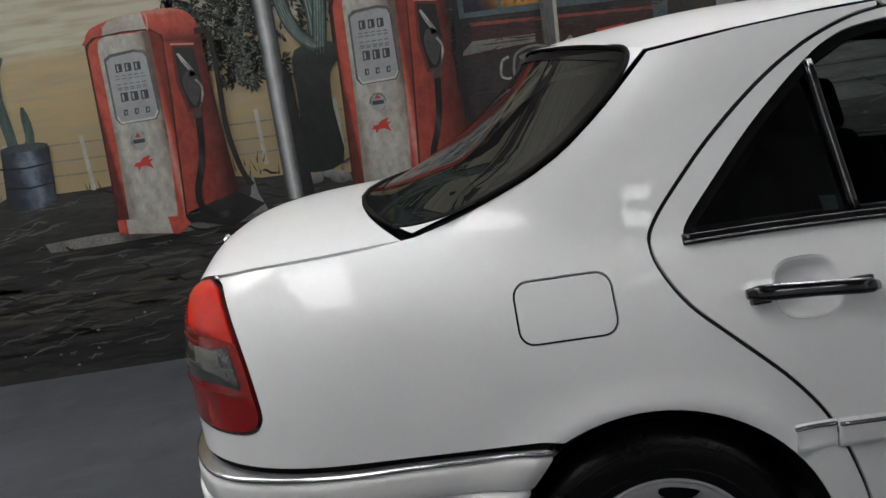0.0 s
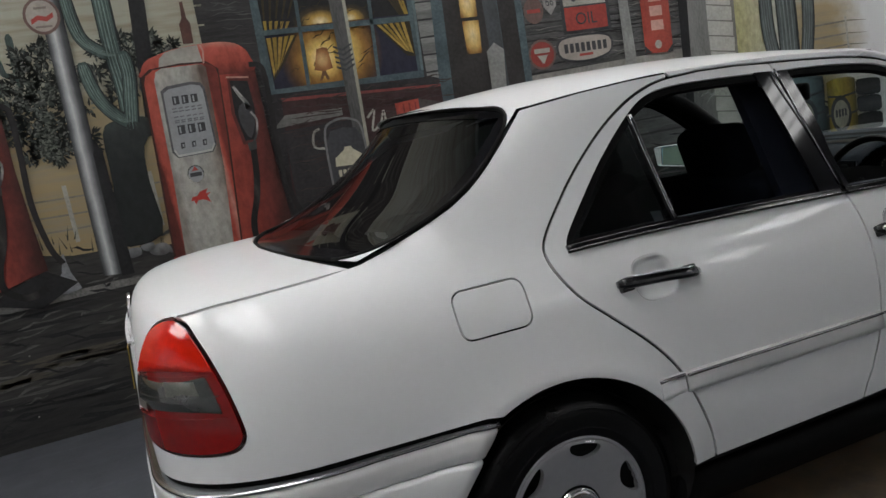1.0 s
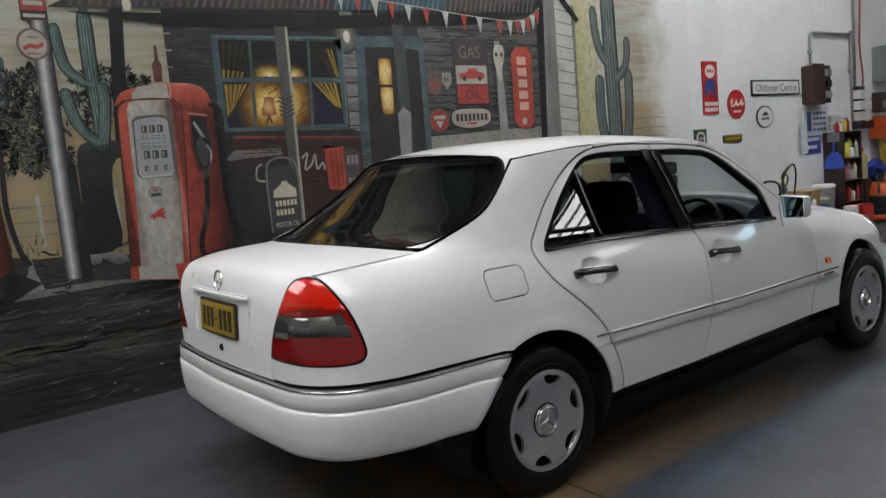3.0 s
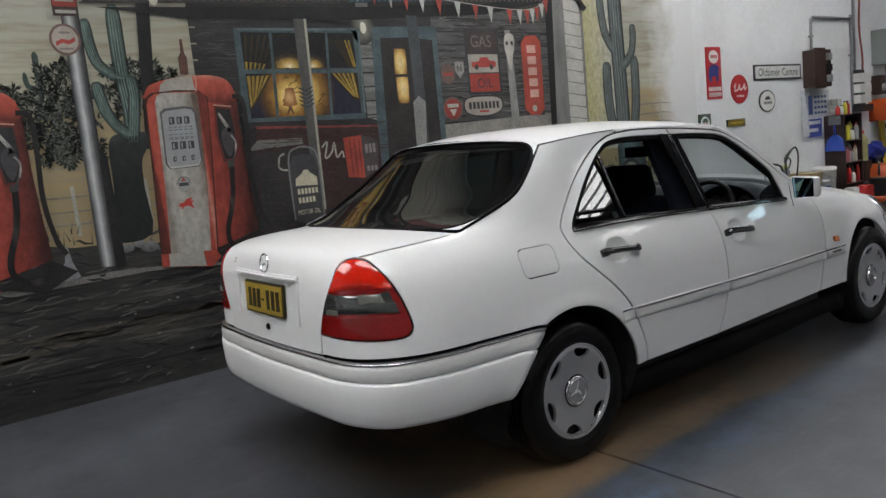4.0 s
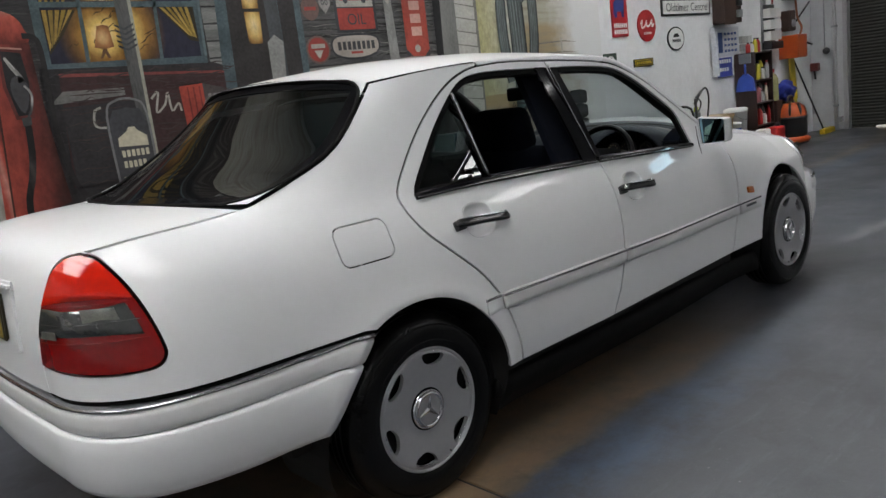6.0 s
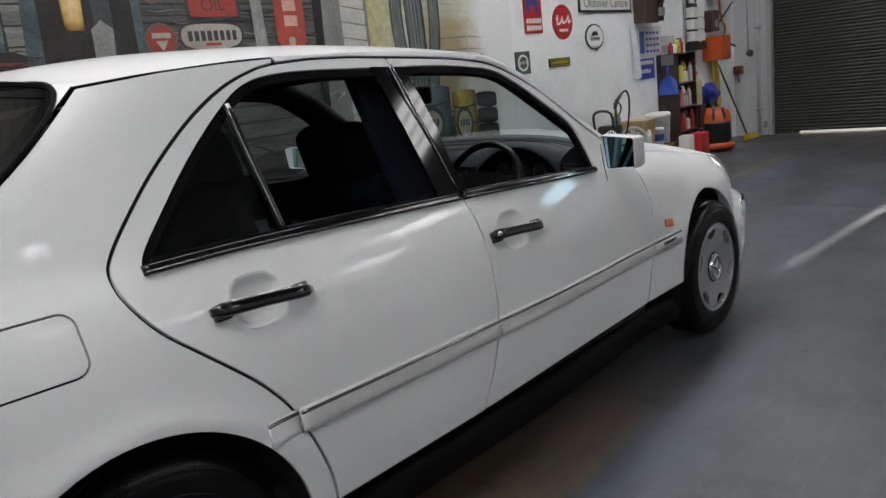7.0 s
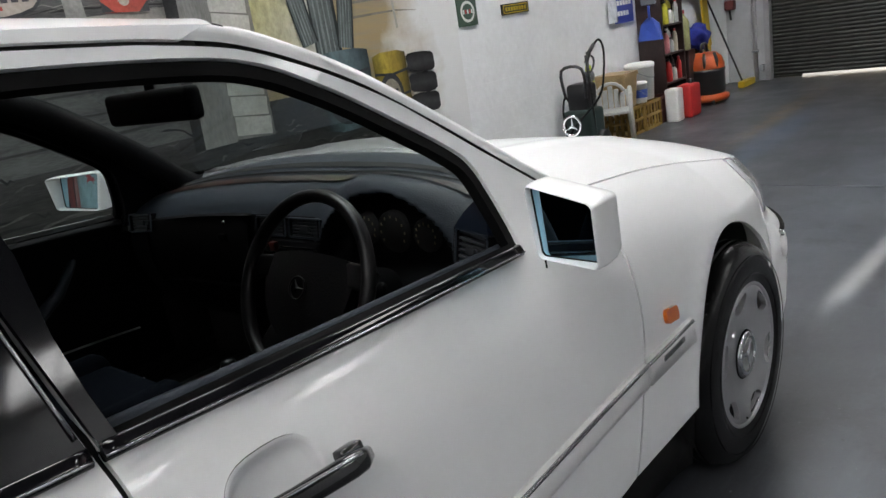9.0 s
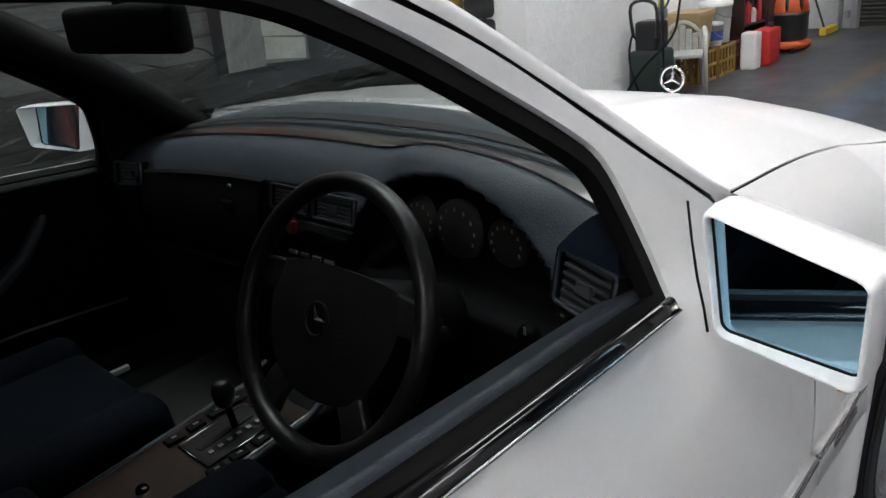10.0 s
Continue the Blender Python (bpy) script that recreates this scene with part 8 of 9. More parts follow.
for i in range(5):
    art("post_band", [(0.415, 1.78 + 0.03 * i), (0.47, 1.755 + 0.03 * i), (0.53, 1.785 + 0.03 * i), (0.53, 1.797 + 0.03 * i), (0.47, 1.768 + 0.03 * i), (0.415, 1.792 + 0.03 * i)], INK, 20, hut)
art("corner_shadow", [(2.98, 0.85), (3.08, 0.85), (3.16, 2.75), (3.04, 2.72)], DARK, 17, hut)
# gable end of white boards
for k in range(17):
    z = 0.88 + 0.112 * k
    art("white_board", [(3.26, z), (3.50, z - 0.03), (3.51, z + 0.07), (3.27, z + 0.104)], pt("board_white", (0.40, 0.395, 0.36), 0.22, 6), 12, hut)
art("gable_shadow", [(3.24, 0.86), (3.52, 0.84), (3.55, 2.7), (3.26, 2.8)], pt("board_shadow", (0.16, 0.155, 0.14), 0.3), 11, hut)
art("gable_eave", [(3.20, 2.90), (3.30, 2.88), (3.60, 2.58), (3.56, 2.54), (3.28, 2.80)], DARK, 20, hut)
# corrugated roof with a blue sheet
art("painted_roof", [(-1.0, 2.46), (0.95, 2.53), (2.3, 2.60), (3.24, 2.78), (3.24, 3.0), (-0.5, 2.80), (-0.62, 2.66)], pt("rust_iron", (0.048, 0.043, 0.040), 0.45, 6), 12, hut, "rusty painted corrugated roof")
arts("roof_ridges", [[(x, 2.475 + 0.07 * (x + 1) / 2), (x + 0.022, 2.475 + 0.07 * (x + 1) / 2), (x + 0.10, 2.76 + 0.05 * x), (x + 0.085, 2.76 + 0.05 * x)] for x in np.arange(-0.88, 3.1, 0.055)], pt("rust_light", (0.095, 0.085, 0.078), 0.4, 8), 13, hut)
art("blue_sheet", [(0.93, 2.535), (1.98, 2.585), (2.05, 2.72), (0.99, 2.68)], pt("sheet_blue", (0.04, 0.07, 0.085), 0.4, 8), 14, hut)
arts("roof_ridges", [[(x, 2.54 + 0.045 * (x - 0.93)), (x + 0.015, 2.54 + 0.045 * (x - 0.93)), (x + 0.05, 2.68), (x + 0.04, 2.68)] for x in np.arange(0.95, 1.95, 0.05)], pt("sheet_light", (0.09, 0.15, 0.18), 0.4, 8), 15, hut)
art("eave_shadow", [(-0.9, 2.44), (0.95, 2.50), (2.3, 2.57), (3.1, 2.70), (3.1, 2.62), (2.3, 2.48), (0.9, 2.40), (-0.3, 2.38)], DARK, 11, hut)
art("upper_sign", [(0.6, 2.84), (1.95, 2.88), (1.95, 3.3), (0.6, 3.2)], pt("sign_pink", (0.30, 0.13, 0.12), 0.35, 6), 12, hut)
art("upper_wall", [(2.0, 2.80), (3.1, 2.86), (3.1, 3.4), (2.0, 3.3)], BOARD_L, 12, hut)
# bunting
line = smooth_line([(0.30, 2.78), (0.77, 2.70), (1.23, 2.64), (1.70, 2.60), (2.27, 2.55), (2.70, 2.53), (2.92, 2.56), (3.08, 2.66)], 6)
bt = art("painted_bunting", line_shape(line, 0.008), WHITE_P, 22, label="red and white painted bunting")
for i in range(20):
    t = 0.03 + i * 0.049
    p = line[int(t * (len(line) - 1))]
    art("flag", [(p[0] - 0.034, p[1]), (p[0] + 0.034, p[1] - 0.004), (p[0] + 0.004, p[1] - 0.135)], pt("flag_red", (0.32, 0.06, 0.045), 0.25) if i % 2 else pt("flag_white", (0.40, 0.40, 0.375), 0.2), 23, bt)
# steer skull
sk = art("painted_skull", [(2.50, 2.31), (2.59, 2.31), (2.60, 2.22), (2.565, 2.10), (2.55, 2.01), (2.52, 2.01), (2.50, 2.10), (2.475, 2.22)], pt("bone", (0.42, 0.40, 0.35), 0.25, 10), 24, smooth=3)
art("horn", line_shape(smooth_line([(2.50, 2.29), (2.43, 2.29), (2.40, 2.36)], 4), 0.028), INK, 23, sk)
art("horn", line_shape(smooth_line([(2.58, 2.29), (2.68, 2.28), (2.73, 2.35)], 4), 0.028), INK, 23, sk)
for x in (2.51, 2.57):
    art("eye_socket", disc(x, 2.235, 0.016, 0.02, 10), INK, 25, sk)
# signs on the boards; brand names stand as plain bars
s = art("painted_sign", rect(2.03, 2.42, 1.80, 2.36), INK, 14, label="tall painted fuel sign with a red pickup")
art("sign_field", rect(2.055, 2.395, 2.15, 2.34), pt("sign_dark", (0.06, 0.045, 0.045), 0.3), 15, s)
words("GAS", 2.10, 2.33, 2.20, 0.10, pt("faded_letters", (0.15, 0.13, 0.12)), 16, s)
art("sign_field", rect(2.055, 2.395, 1.985, 2.14), WHITE_P, 15, s)
art("pickup", [(2.09, 2.03), (2.36, 2.03), (2.37, 2.07), (2.33, 2.085), (2.30, 2.085), (2.27, 2.115), (2.19, 2.115), (2.17, 2.08), (2.09, 2.075)], pt("script_red", (0.36, 0.06, 0.05)), 16, s)
for x in (2.14, 2.31):
    art("pickup_tyre", disc(x, 2.03, 0.022, None, 12), INK, 17, s)
art("sign_field", rect(2.055, 2.395, 1.82, 1.975), pt("sign_red", (0.30, 0.05, 0.04)), 15, s)
words("OIL", 2.14, 2.31, 1.855, 0.08, INK, 16, s)
s = art("painted_sign", [(1.955, 1.70), (1.97, 1.76), (2.06, 1.79), (2.30, 1.79), (2.40, 1.76), (2.415, 1.70), (2.38, 1.64), (2.25, 1.605), (2.10, 1.605), (1.98, 1.64)], INK, 15, label="rounded cream painted oil sign", smooth=2)
art("sign_field", [(1.97, 1.70), (1.985, 1.75), (2.065, 1.775), (2.295, 1.775), (2.385, 1.75), (2.40, 1.70), (2.37, 1.65), (2.245, 1.62), (2.105, 1.62), (1.995, 1.65)], pt("sign_cream", (0.36, 0.32, 0.28)), 16, s, smooth=2)
for i in range(8):
    art("sign_bar", rect(2.015 + 0.045 * i, 2.045 + 0.045 * i, 1.675, 1.735), INK, 17, s)
art("sign_bar", rect(2.13, 2.24, 1.645, 1.662), pt("script_red", (0.36, 0.06, 0.05)), 17, s)
s = art("painted_sign", disc(1.84, 1.69, 0.105, 0.10), pt("sign_rim", (0.16, 0.10, 0.085)), 15)
art("sign_field", disc(1.84, 1.69, 0.09, 0.085), pt("sign_red", (0.30, 0.05, 0.04)), 16, s)
art("sign_bar", [(1.78, 1.70), (1.90, 1.70), (1.90, 1.73), (1.78, 1.73)], WHITE_P, 17, s)
art("sign_bar", [(1.80, 1.685), (1.88, 1.685), (1.845, 1.63), (1.835, 1.63)], WHITE_P, 17, s)
s = art("painted_sign", disc(1.82, 1.98, 0.075, 0.085), pt("sign_rim", (0.16, 0.10, 0.085)), 15)
art("sign_bar", rect(1.77, 1.87, 1.965, 1.99), pt("script_red", (0.36, 0.06, 0.05)), 16, s)
s = art("painted_sign", [(1.90, 2.08), (2.0, 2.08), (2.0, 2.0), (1.95, 1.94), (1.90, 2.0)], pt("shield_grey", (0.24, 0.23, 0.22), 0.3), 15)
words("66", 1.92, 1.98, 2.0, 0.06, INK, 16, s)
s = art("painted_sign", [(2.69, 2.30), (2.94, 2.31), (2.925, 1.585), (2.68, 1.595)], pt("sign_scarlet", (0.34, 0.06, 0.042), 0.3), 16, label="tall red painted sign")
for i in range(5):
    art("sign_bar", rect(2.755, 2.865, 1.75 + 0.10 * i, 1.82 + 0.10 * i), pt("bar_pink", (0.52, 0.32, 0.27), 0.2), 17, s)
art("sign_bar", disc(2.80, 1.65, 0.03), WHITE_P, 17, s)
for pts in ([(2.69, 2.30), (2.75, 2.30), (2.69, 2.24)], [(2.94, 2.31), (2.88, 2.31), (2.94, 2.25)], [(2.68, 1.595), (2.74, 1.595), (2.68, 1.65)], [(2.925, 1.585), (2.865, 1.585), (2.925, 1.64)]):
    art("sign_corner", pts, INK, 17, s)
# clutter of the porch: table, cooler, red box, oil rack
art("painted_table", [(-0.03, 1.48), (0.40, 1.50), (0.40, 1.545), (0.05, 1.55)], pt("table_grey", (0.15, 0.147, 0.138), 0.35, 6), 14)
cl = art("painted_cooler", [(0.0, 1.0), (1.06, 1.0), (1.07, 1.60), (0.05, 1.65)], pt("cooler_brown", (0.045, 0.022, 0.022), 0.4, 6), 13)
art("cooler_shade", [(0.02, 1.0), (0.50, 1.0), (0.50, 1.47), (0.03, 1.46)], pt("gloom", (0.028, 0.026, 0.027)), 15, cl)
art("cooler_lid", [(0.05, 1.63), (1.07, 1.585), (1.07, 1.60), (0.05, 1.65)], pt("lid_red", (0.20, 0.05, 0.045), 0.3), 14, cl)
art("script_stroke", line_shape(smooth_line([(0.55, 1.46), (0.60, 1.50), (0.57, 1.38), (0.63, 1.42), (0.66, 1.49), (0.67, 1.38), (0.72, 1.42), (0.73, 1.37)], 5), 0.014), WHITE_P, 16, cl)
art("script_stroke", line_shape(smooth_line([(0.24, 1.44), (0.20, 1.42), (0.19, 1.34), (0.25, 1.32)], 5), 0.014), WHITE_P, 16, cl)
bx = art("painted_box", [(0.74, 1.52), (0.90, 1.53), (0.90, 1.20), (0.75, 1.22)], RED_P, 17)
for i in range(3):
    art("box_slot", rect(0.79 + 0.04 * i, 0.80 + 0.04 * i, 1.22, 1.51), RED_D, 18, bx)
art("box_side", [(0.90, 1.53), (1.05, 1.49), (1.03, 1.26), (0.90, 1.20)], pt("box_dark", (0.07, 0.06, 0.06), 0.4), 17, bx)
for i in range(3):
    art("box_bar", rect(0.925 + 0.035 * i, 0.95 + 0.035 * i, 1.39, 1.46), pt("bar_grey", (0.22, 0.2, 0.2)), 18, bx)
    art("box_bar", rect(0.925 + 0.035 * i, 0.95 + 0.035 * i, 1.25, 1.29), pt("bar_grey", (0.22, 0.2, 0.2)), 18, bx)
ok = art("painted_oil_rack", [(0.27, 0.95), (0.49, 0.95), (0.49, 1.36), (0.42, 1.42), (0.34, 1.42), (0.27, 1.36)], INK, 22, smooth=2)
art("oil_tin", [(0.295, 1.20), (0.475, 1.19), (0.475, 1.25), (0.42, 1.29), (0.41, 1.31), (0.37, 1.31), (0.36, 1.29), (0.30, 1.25)], pt("tin_cream", (0.48, 0.45, 0.33), 0.2), 23, ok)
for z, n in ((1.155, 6), (1.09, 5)):
    for i in range(n):
        art("sign_bar", rect(0.305 + 0.029 * i, 0.325 + 0.029 * i, z - 0.02, z + 0.02), pt("tin_cream", (0.48, 0.45, 0.33)), 23, ok)
words("MOTOR OIL", 0.29, 0.475, 0.985, 0.035, pt("tin_cream", (0.48, 0.45, 0.33)), 23, ok)
art("rack_frame", line_shape(smooth_line([(0.26, 0.95), (0.26, 1.38), (0.32, 1.47), (0.44, 1.47), (0.50, 1.38), (0.50, 0.95)], 4), 0.014), pt("frame_grey", (0.16, 0.16, 0.16)), 24, ok)
# drums by the gable, seen past the far side of the car
DR = pt("drum_dark", (0.03, 0.032, 0.036), 0.4)
for x0, x1, z0, z1, m in ((3.93, 4.37, 0.74, 1.24, grad("drum_teal", [(0, (0.02, 0.03, 0.032)), (0.3, (0.10, 0.145, 0.155)), (0.6, (0.075, 0.11, 0.12)), (1, (0.02, 0.028, 0.03))], line=((3.93, 0), (4.37, 0)), wob=0.12)), (4.40, 4.72, 0.70, 1.18, grad("drum_yellow", [(0, (0.10, 0.075, 0.012)), (0.35, (0.38, 0.29, 0.045)), (0.7, (0.25, 0.18, 0.03)), (1, (0.06, 0.045, 0.012))], line=((4.40, 0), (4.72, 0)), wob=0.12))):
    w = x1 - x0
    s = art("painted_drum", [(x0, z0 + 0.03), (x0 + w * 0.25, z0), (x0 + w * 0.75, z0), (x1, z0 + 0.03), (x1, z1 - 0.02), (x0 + w * 0.75, z1), (x0 + w * 0.25, z1), (x0, z1 - 0.02)], m, 14)
    for z in (0.36, 0.68):
        art("drum_rib", [(x0, z0 + (z1 - z0) * z + 0.01), (x0 + w / 2, z0 + (z1 - z0) * z - 0.01), (x1, z0 + (z1 - z0) * z + 0.01), (x1, z0 + (z1 - z0) * z + 0.028), (x0 + w / 2, z0 + (z1 - z0) * z + 0.008), (x0, z0 + (z1 - z0) * z + 0.028)], DR, 15, s)
    cx, cz = x0 + w * 0.42, z0 + 0.19
    art("drum_label", disc(cx, cz, w * 0.36, 0.15), DR, 16, s)
    art("label_face", disc(cx, cz, w * 0.27, 0.112), pt("label_tan", (0.27, 0.25, 0.20), 0.3, 9), 17, s)
    for i in range(4):
        art("sign_bar", rect(cx - w * 0.2 + w * 0.105 * i, cx - w * 0.2 + w * 0.105 * i + w * 0.07, cz - 0.02, cz + 0.04), DR, 18, s)
for k in range(3):
    s = art("painted_tyre", smooth_line([(4.745, 0.74 + 0.14 * k), (4.98, 0.72 + 0.14 * k), (5.01, 0.79 + 0.14 * k), (4.98, 0.85 + 0.14 * k), (4.745, 0.86 + 0.14 * k), (4.725, 0.80 + 0.14 * k)], 3, True), grad("tyre_%d" % k, [(0, (0.008, 0.008, 0.008)), (0.5, (0.035, 0.035, 0.036)), (1, (0.010, 0.010, 0.010))], line=((0, 0.72 + 0.14 * k), (0, 0.86 + 0.14 * k)), wob=0.2), 15)
# brushed grain and grime over the station
arts("board_grain", brush(60, -0.3, -0.1, 0.95, 2.45, 0.05, 0.25, 0.008), pt("grain_grey", (0.075, 0.072, 0.070), 0.4, 12), 8)
arts("board_grain", brush(90, 1.72, 2.95, 1.6, 2.5, 0.08, 0.5, 0.010), pt("grain_black", (0.022, 0.021, 0.021), 0.4, 12), 9)
arts("board_grain", brush(70, 1.72, 2.95, 1.6, 2.5, 0.05, 0.3, 0.006), pt("grain_pale", (0.20, 0.195, 0.18), 0.4, 12), 9)
arts("board_grain", brush(150, 0.0, 1.05, 0.9, 1.66, 0.05, 0.35, 0.010), pt("grain_brown", (0.05, 0.035, 0.032), 0.4, 12), 16)
arts("ground_strokes", brush(260, -3.4, 4.6, 0.05, 1.0, 0.03, 0.30, 0.016, 0.15), pt("ground_grey", (0.085, 0.083, 0.078), 0.5, 9), 6.5)
arts("ground_strokes", brush(200, -3.4, 4.6, 0.10, 1.05, 0.02, 0.20, 0.016, -0.3), DARK, 7.5)

# ---- things on and along the white wall ----
W = WALL_Y


def wall_sign(name, x0, x1, z0, z1, material, label, edge=None, rounded=False, thick=0.012):
    s = thing(name, label, "sign", at=(0, 0, 0))
    bm = bmesh.new()
    if rounded:
        o = disc((x0 + x1) / 2, (z0 + z1) / 2, (x1 - x0) / 2, (z1 - z0) / 2, 40)
    else:
        o = [((x0 + x1) / 2 + a, (z0 + z1) / 2 + b) for a, b in round_rect(x1 - x0, z1 - z0, 0.04)]
    v1, v2 = [bm.verts.new((a, W - thick, b)) for a, b in o], [bm.verts.new((a, W, b)) for a, b in o]
    bm.faces.new(v1)
    for i in range(len(o)):
        j = (i + 1) % len(o)
        bm.faces.new((v1[i], v1[j], v2[j], v2[i]))
    bmesh.ops.recalc_face_normals(bm, faces=bm.faces)
    finish("sign_plate", bm, material, s, False)
    return s


def on_sign(s, name, pts, material, k=1):
    o = art(name, pts, material, 0, s)
    for v in o.data.vertices:
        v.co.y = W - 0.0125 - 0.0012 * k
    return o


ENAMEL_R = mat("red_enamel", (0.42, 0.02, 0.025), 0.3, var=0.12, scale=6, stain=(0.2, 0.03, 0.02), stain_amount=0.3)
ENAMEL_W = mat("white_enamel", (0.68, 0.68, 0.66), 0.3, var=0.06, scale=6, stain=(0.4, 0.33, 0.25), stain_amount=0.25)
ENAMEL_B = mat("blue_enamel", (0.03, 0.05, 0.20), 0.3, var=0.15)
ENAMEL_K = mat("black_enamel", (0.012, 0.012, 0.013), 0.3, var=0.2)
ENAMEL_G = mat("green_enamel", (0.035, 0.07, 0.045), 0.35, var=0.15)
ENAMEL_Y = mat("yellow_enamel", (0.50, 0.36, 0.02), 0.35, var=0.15)
s = wall_sign("enamel_sign", 5.57, 5.86, 1.62, 2.21, ENAMEL_R, "tall red enamel sign with a blue elephant shape")
on_sign(s, "sign_disc", disc(5.715, 2.10, 0.095, 0.075), ENAMEL_W)
for i in range(4):
    on_sign(s, "sign_bar", rect(5.655 + 0.033 * i, 5.68 + 0.033 * i, 2.085, 2.12), ENAMEL_R, 2)
on_sign(s, "elephant_shape", [(5.62, 1.82), (5.66, 1.82), (5.67, 1.88), (5.74, 1.88), (5.75, 1.82), (5.79, 1.82), (5.80, 1.92), (5.81, 1.99), (5.76, 2.01), (5.66, 2.01), (5.61, 1.97), (5.60, 1.86)], ENAMEL_B, 2)
for z, n in ((1.715, 7), (1.65, 7)):
    for i in range(n):
        on_sign(s, "sign_bar", rect(5.595 + 0.036 * i, 5.620 + 0.036 * i, z, z + 0.045), ENAMEL_W, 2)
s = wall_sign("enamel_sign", 6.05, 6.41, 1.55, 1.89, ENAMEL_R, "round red enamel sign with white script stroke", rounded=True)
on_sign(s, "script_stroke", line_shape(smooth_line([(6.10, 1.74), (6.14, 1.78), (6.12, 1.70), (6.19, 1.72), (6.22, 1.77), (6.23, 1.71), (6.29, 1.73), (6.33, 1.78), (6.33, 1.71), (6.37, 1.74)], 5), 0.020), ENAMEL_W, 2)
for i in range(5):
    on_sign(s, "sign_bar", rect(6.155 + 0.032 * i, 6.178 + 0.032 * i, 1.625, 1.65), ENAMEL_W, 2)
s = wall_sign("name_sign", 6.555, 7.68, 1.81, 2.0, ENAMEL_K, "white name board with a black border")
on_sign(s, "sign_face", rect(6.585, 7.65, 1.832, 1.978), ENAMEL_W)
words("Oldtimer Centre", 6.65, 7.59, 1.86, 0.092, ENAMEL_K, 0, s, y=W - 0.016)
s = wall_sign("round_sign", 6.65, 7.02, 1.42, 1.69, ENAMEL_K, "round white enamel sign with a dark emblem", rounded=True)
on_sign(s, "sign_face", disc(6.835, 1.555, 0.17, 0.12), ENAMEL_W)
on_sign(s, "emblem", [(6.76, 1.57), (6.80, 1.61), (6.87, 1.615), (6.91, 1.57)], ENAMEL_K, 2)
for i in range(6):
    on_sign(s, "sign_bar", rect(6.745 + 0.032 * i, 6.768 + 0.032 * i, 1.515, 1.55), ENAMEL_K, 2)
s = wall_sign("small_sign", 5.37, 5.60, 1.25, 1.46, ENAMEL_G, "small green enamel sign with a white ring")
on_sign(s, "ring", disc(5.485, 1.355, 0.085, 0.078), ENAMEL_W)
on_sign(s, "ring_centre", disc(5.485, 1.355, 0.065, 0.058), ENAMEL_G, 2)
for i in range(5):
    on_sign(s, "sign_bar", rect(5.425 + 0.025 * i, 5.443 + 0.025 * i, 1.34, 1.37), ENAMEL_R if i % 2 else ENAMEL_W, 3)
s = wall_sign("small_sign", 5.93, 6.31, 1.285, 1.37, ENAMEL_K, "narrow black sign with yellow marks")
on_sign(s, "border", rect(5.945, 6.295, 1.295, 1.36), ENAMEL_Y)
on_sign(s, "border", rect(5.955, 6.285, 1.302, 1.353), ENAMEL_K, 2)
for i in range(8):
    on_sign(s, "sign_bar", rect(5.97 + 0.038 * i, 5.998 + 0.038 * i, 1.312, 1.343), ENAMEL_Y, 3)

# brown meter box with conduit
BROWN = mat("dark_brown_metal", (0.045, 0.025, 0.018), 0.5, var=0.3, scale=8)
GREY_M = mat("galvanised_conduit", (0.30, 0.31, 0.32), 0.45, metal=0.5, var=0.15)
s = thing("meter_box", "dark brown meter box on the white wall", "electrical box")
box_part("box_body", (7.75, W - 0.16, 1.68), (8.20, W, 2.16), BROWN, s, 0.008)
box_part("box_lid", (7.73, W - 0.172, 1.66), (8.02, W - 0.16, 2.18), BROWN, s, 0.004)
for i, z in enumerate((1.74, 1.88, 2.02)):
    box_part("breaker", (8.05, W - 0.19, z), (8.17, W - 0.16, z + 0.09), ENAMEL_K if i % 2 else GREY_M, s, 0.004)
s = thing("conduit", "grey steel conduit running up and across the white wall", "pipe")
tube("conduit_pipe", smooth_line([(7.95, W - 0.03, 2.16), (7.95, W - 0.03, 2.52), (8.0, W - 0.03, 2.585), (8.1, W - 0.03, 2.60), (9.0, W - 0.03, 2.60), (9.06, W - 0.03, 2.56), (9.06, W - 0.03, 1.4)], 4), 0.018, GREY_M, s)
for x, z in ((7.95, 2.35), (8.5, 2.60), (9.06, 2.1)):
    box_part("pipe_clip", (x - 0.03, W - 0.052, z - 0.012), (x + 0.03, W, z + 0.012), GREY_M, s, 0.003)
s = thing("air_hose", "red air hose hanging down the white wall", "hose")
tube("hose_run", smooth_line([(9.35, W - 0.05, 4.6), (9.33, W - 0.05, 3.2), (9.28, W - 0.05, 2.5), (9.33, W - 0.06, 2.1), (9.28, W - 0.08, 1.9)], 5), 0.014, mat("hose_red", (0.26, 0.04, 0.03), 0.5), s)
s = thing("water_pipe", "thin grey pipe running up the white wall", "pipe")
tube("pipe_run", [(9.16, W - 0.03, 1.9), (9.16, W - 0.03, 4.6)], 0.02, GREY_M, s)
s = thing("switch_box", "grey metal switchboard high on the wall near the corner", "electrical box")
box_part("box_body", (9.75, W - 0.26, 1.95), (10.15, W, 2.45), mat("grey_green_metal", (0.17, 0.19, 0.18), 0.5), s, 0.01)
box_part("box_door", (9.765, W - 0.272, 1.965), (10.135, W - 0.26, 2.435), MATS["grey_green_metal"], s, 0.006)
tube("cable", smooth_line([(10.0, W - 0.1, 1.95), (10.0, W - 0.12, 1.7), (10.06, W - 0.15, 1.55), (10.0, W - 0.12, 1.4)], 5), 0.016, mat("cable_orange", (0.35, 0.13, 0.06), 0.5), s)

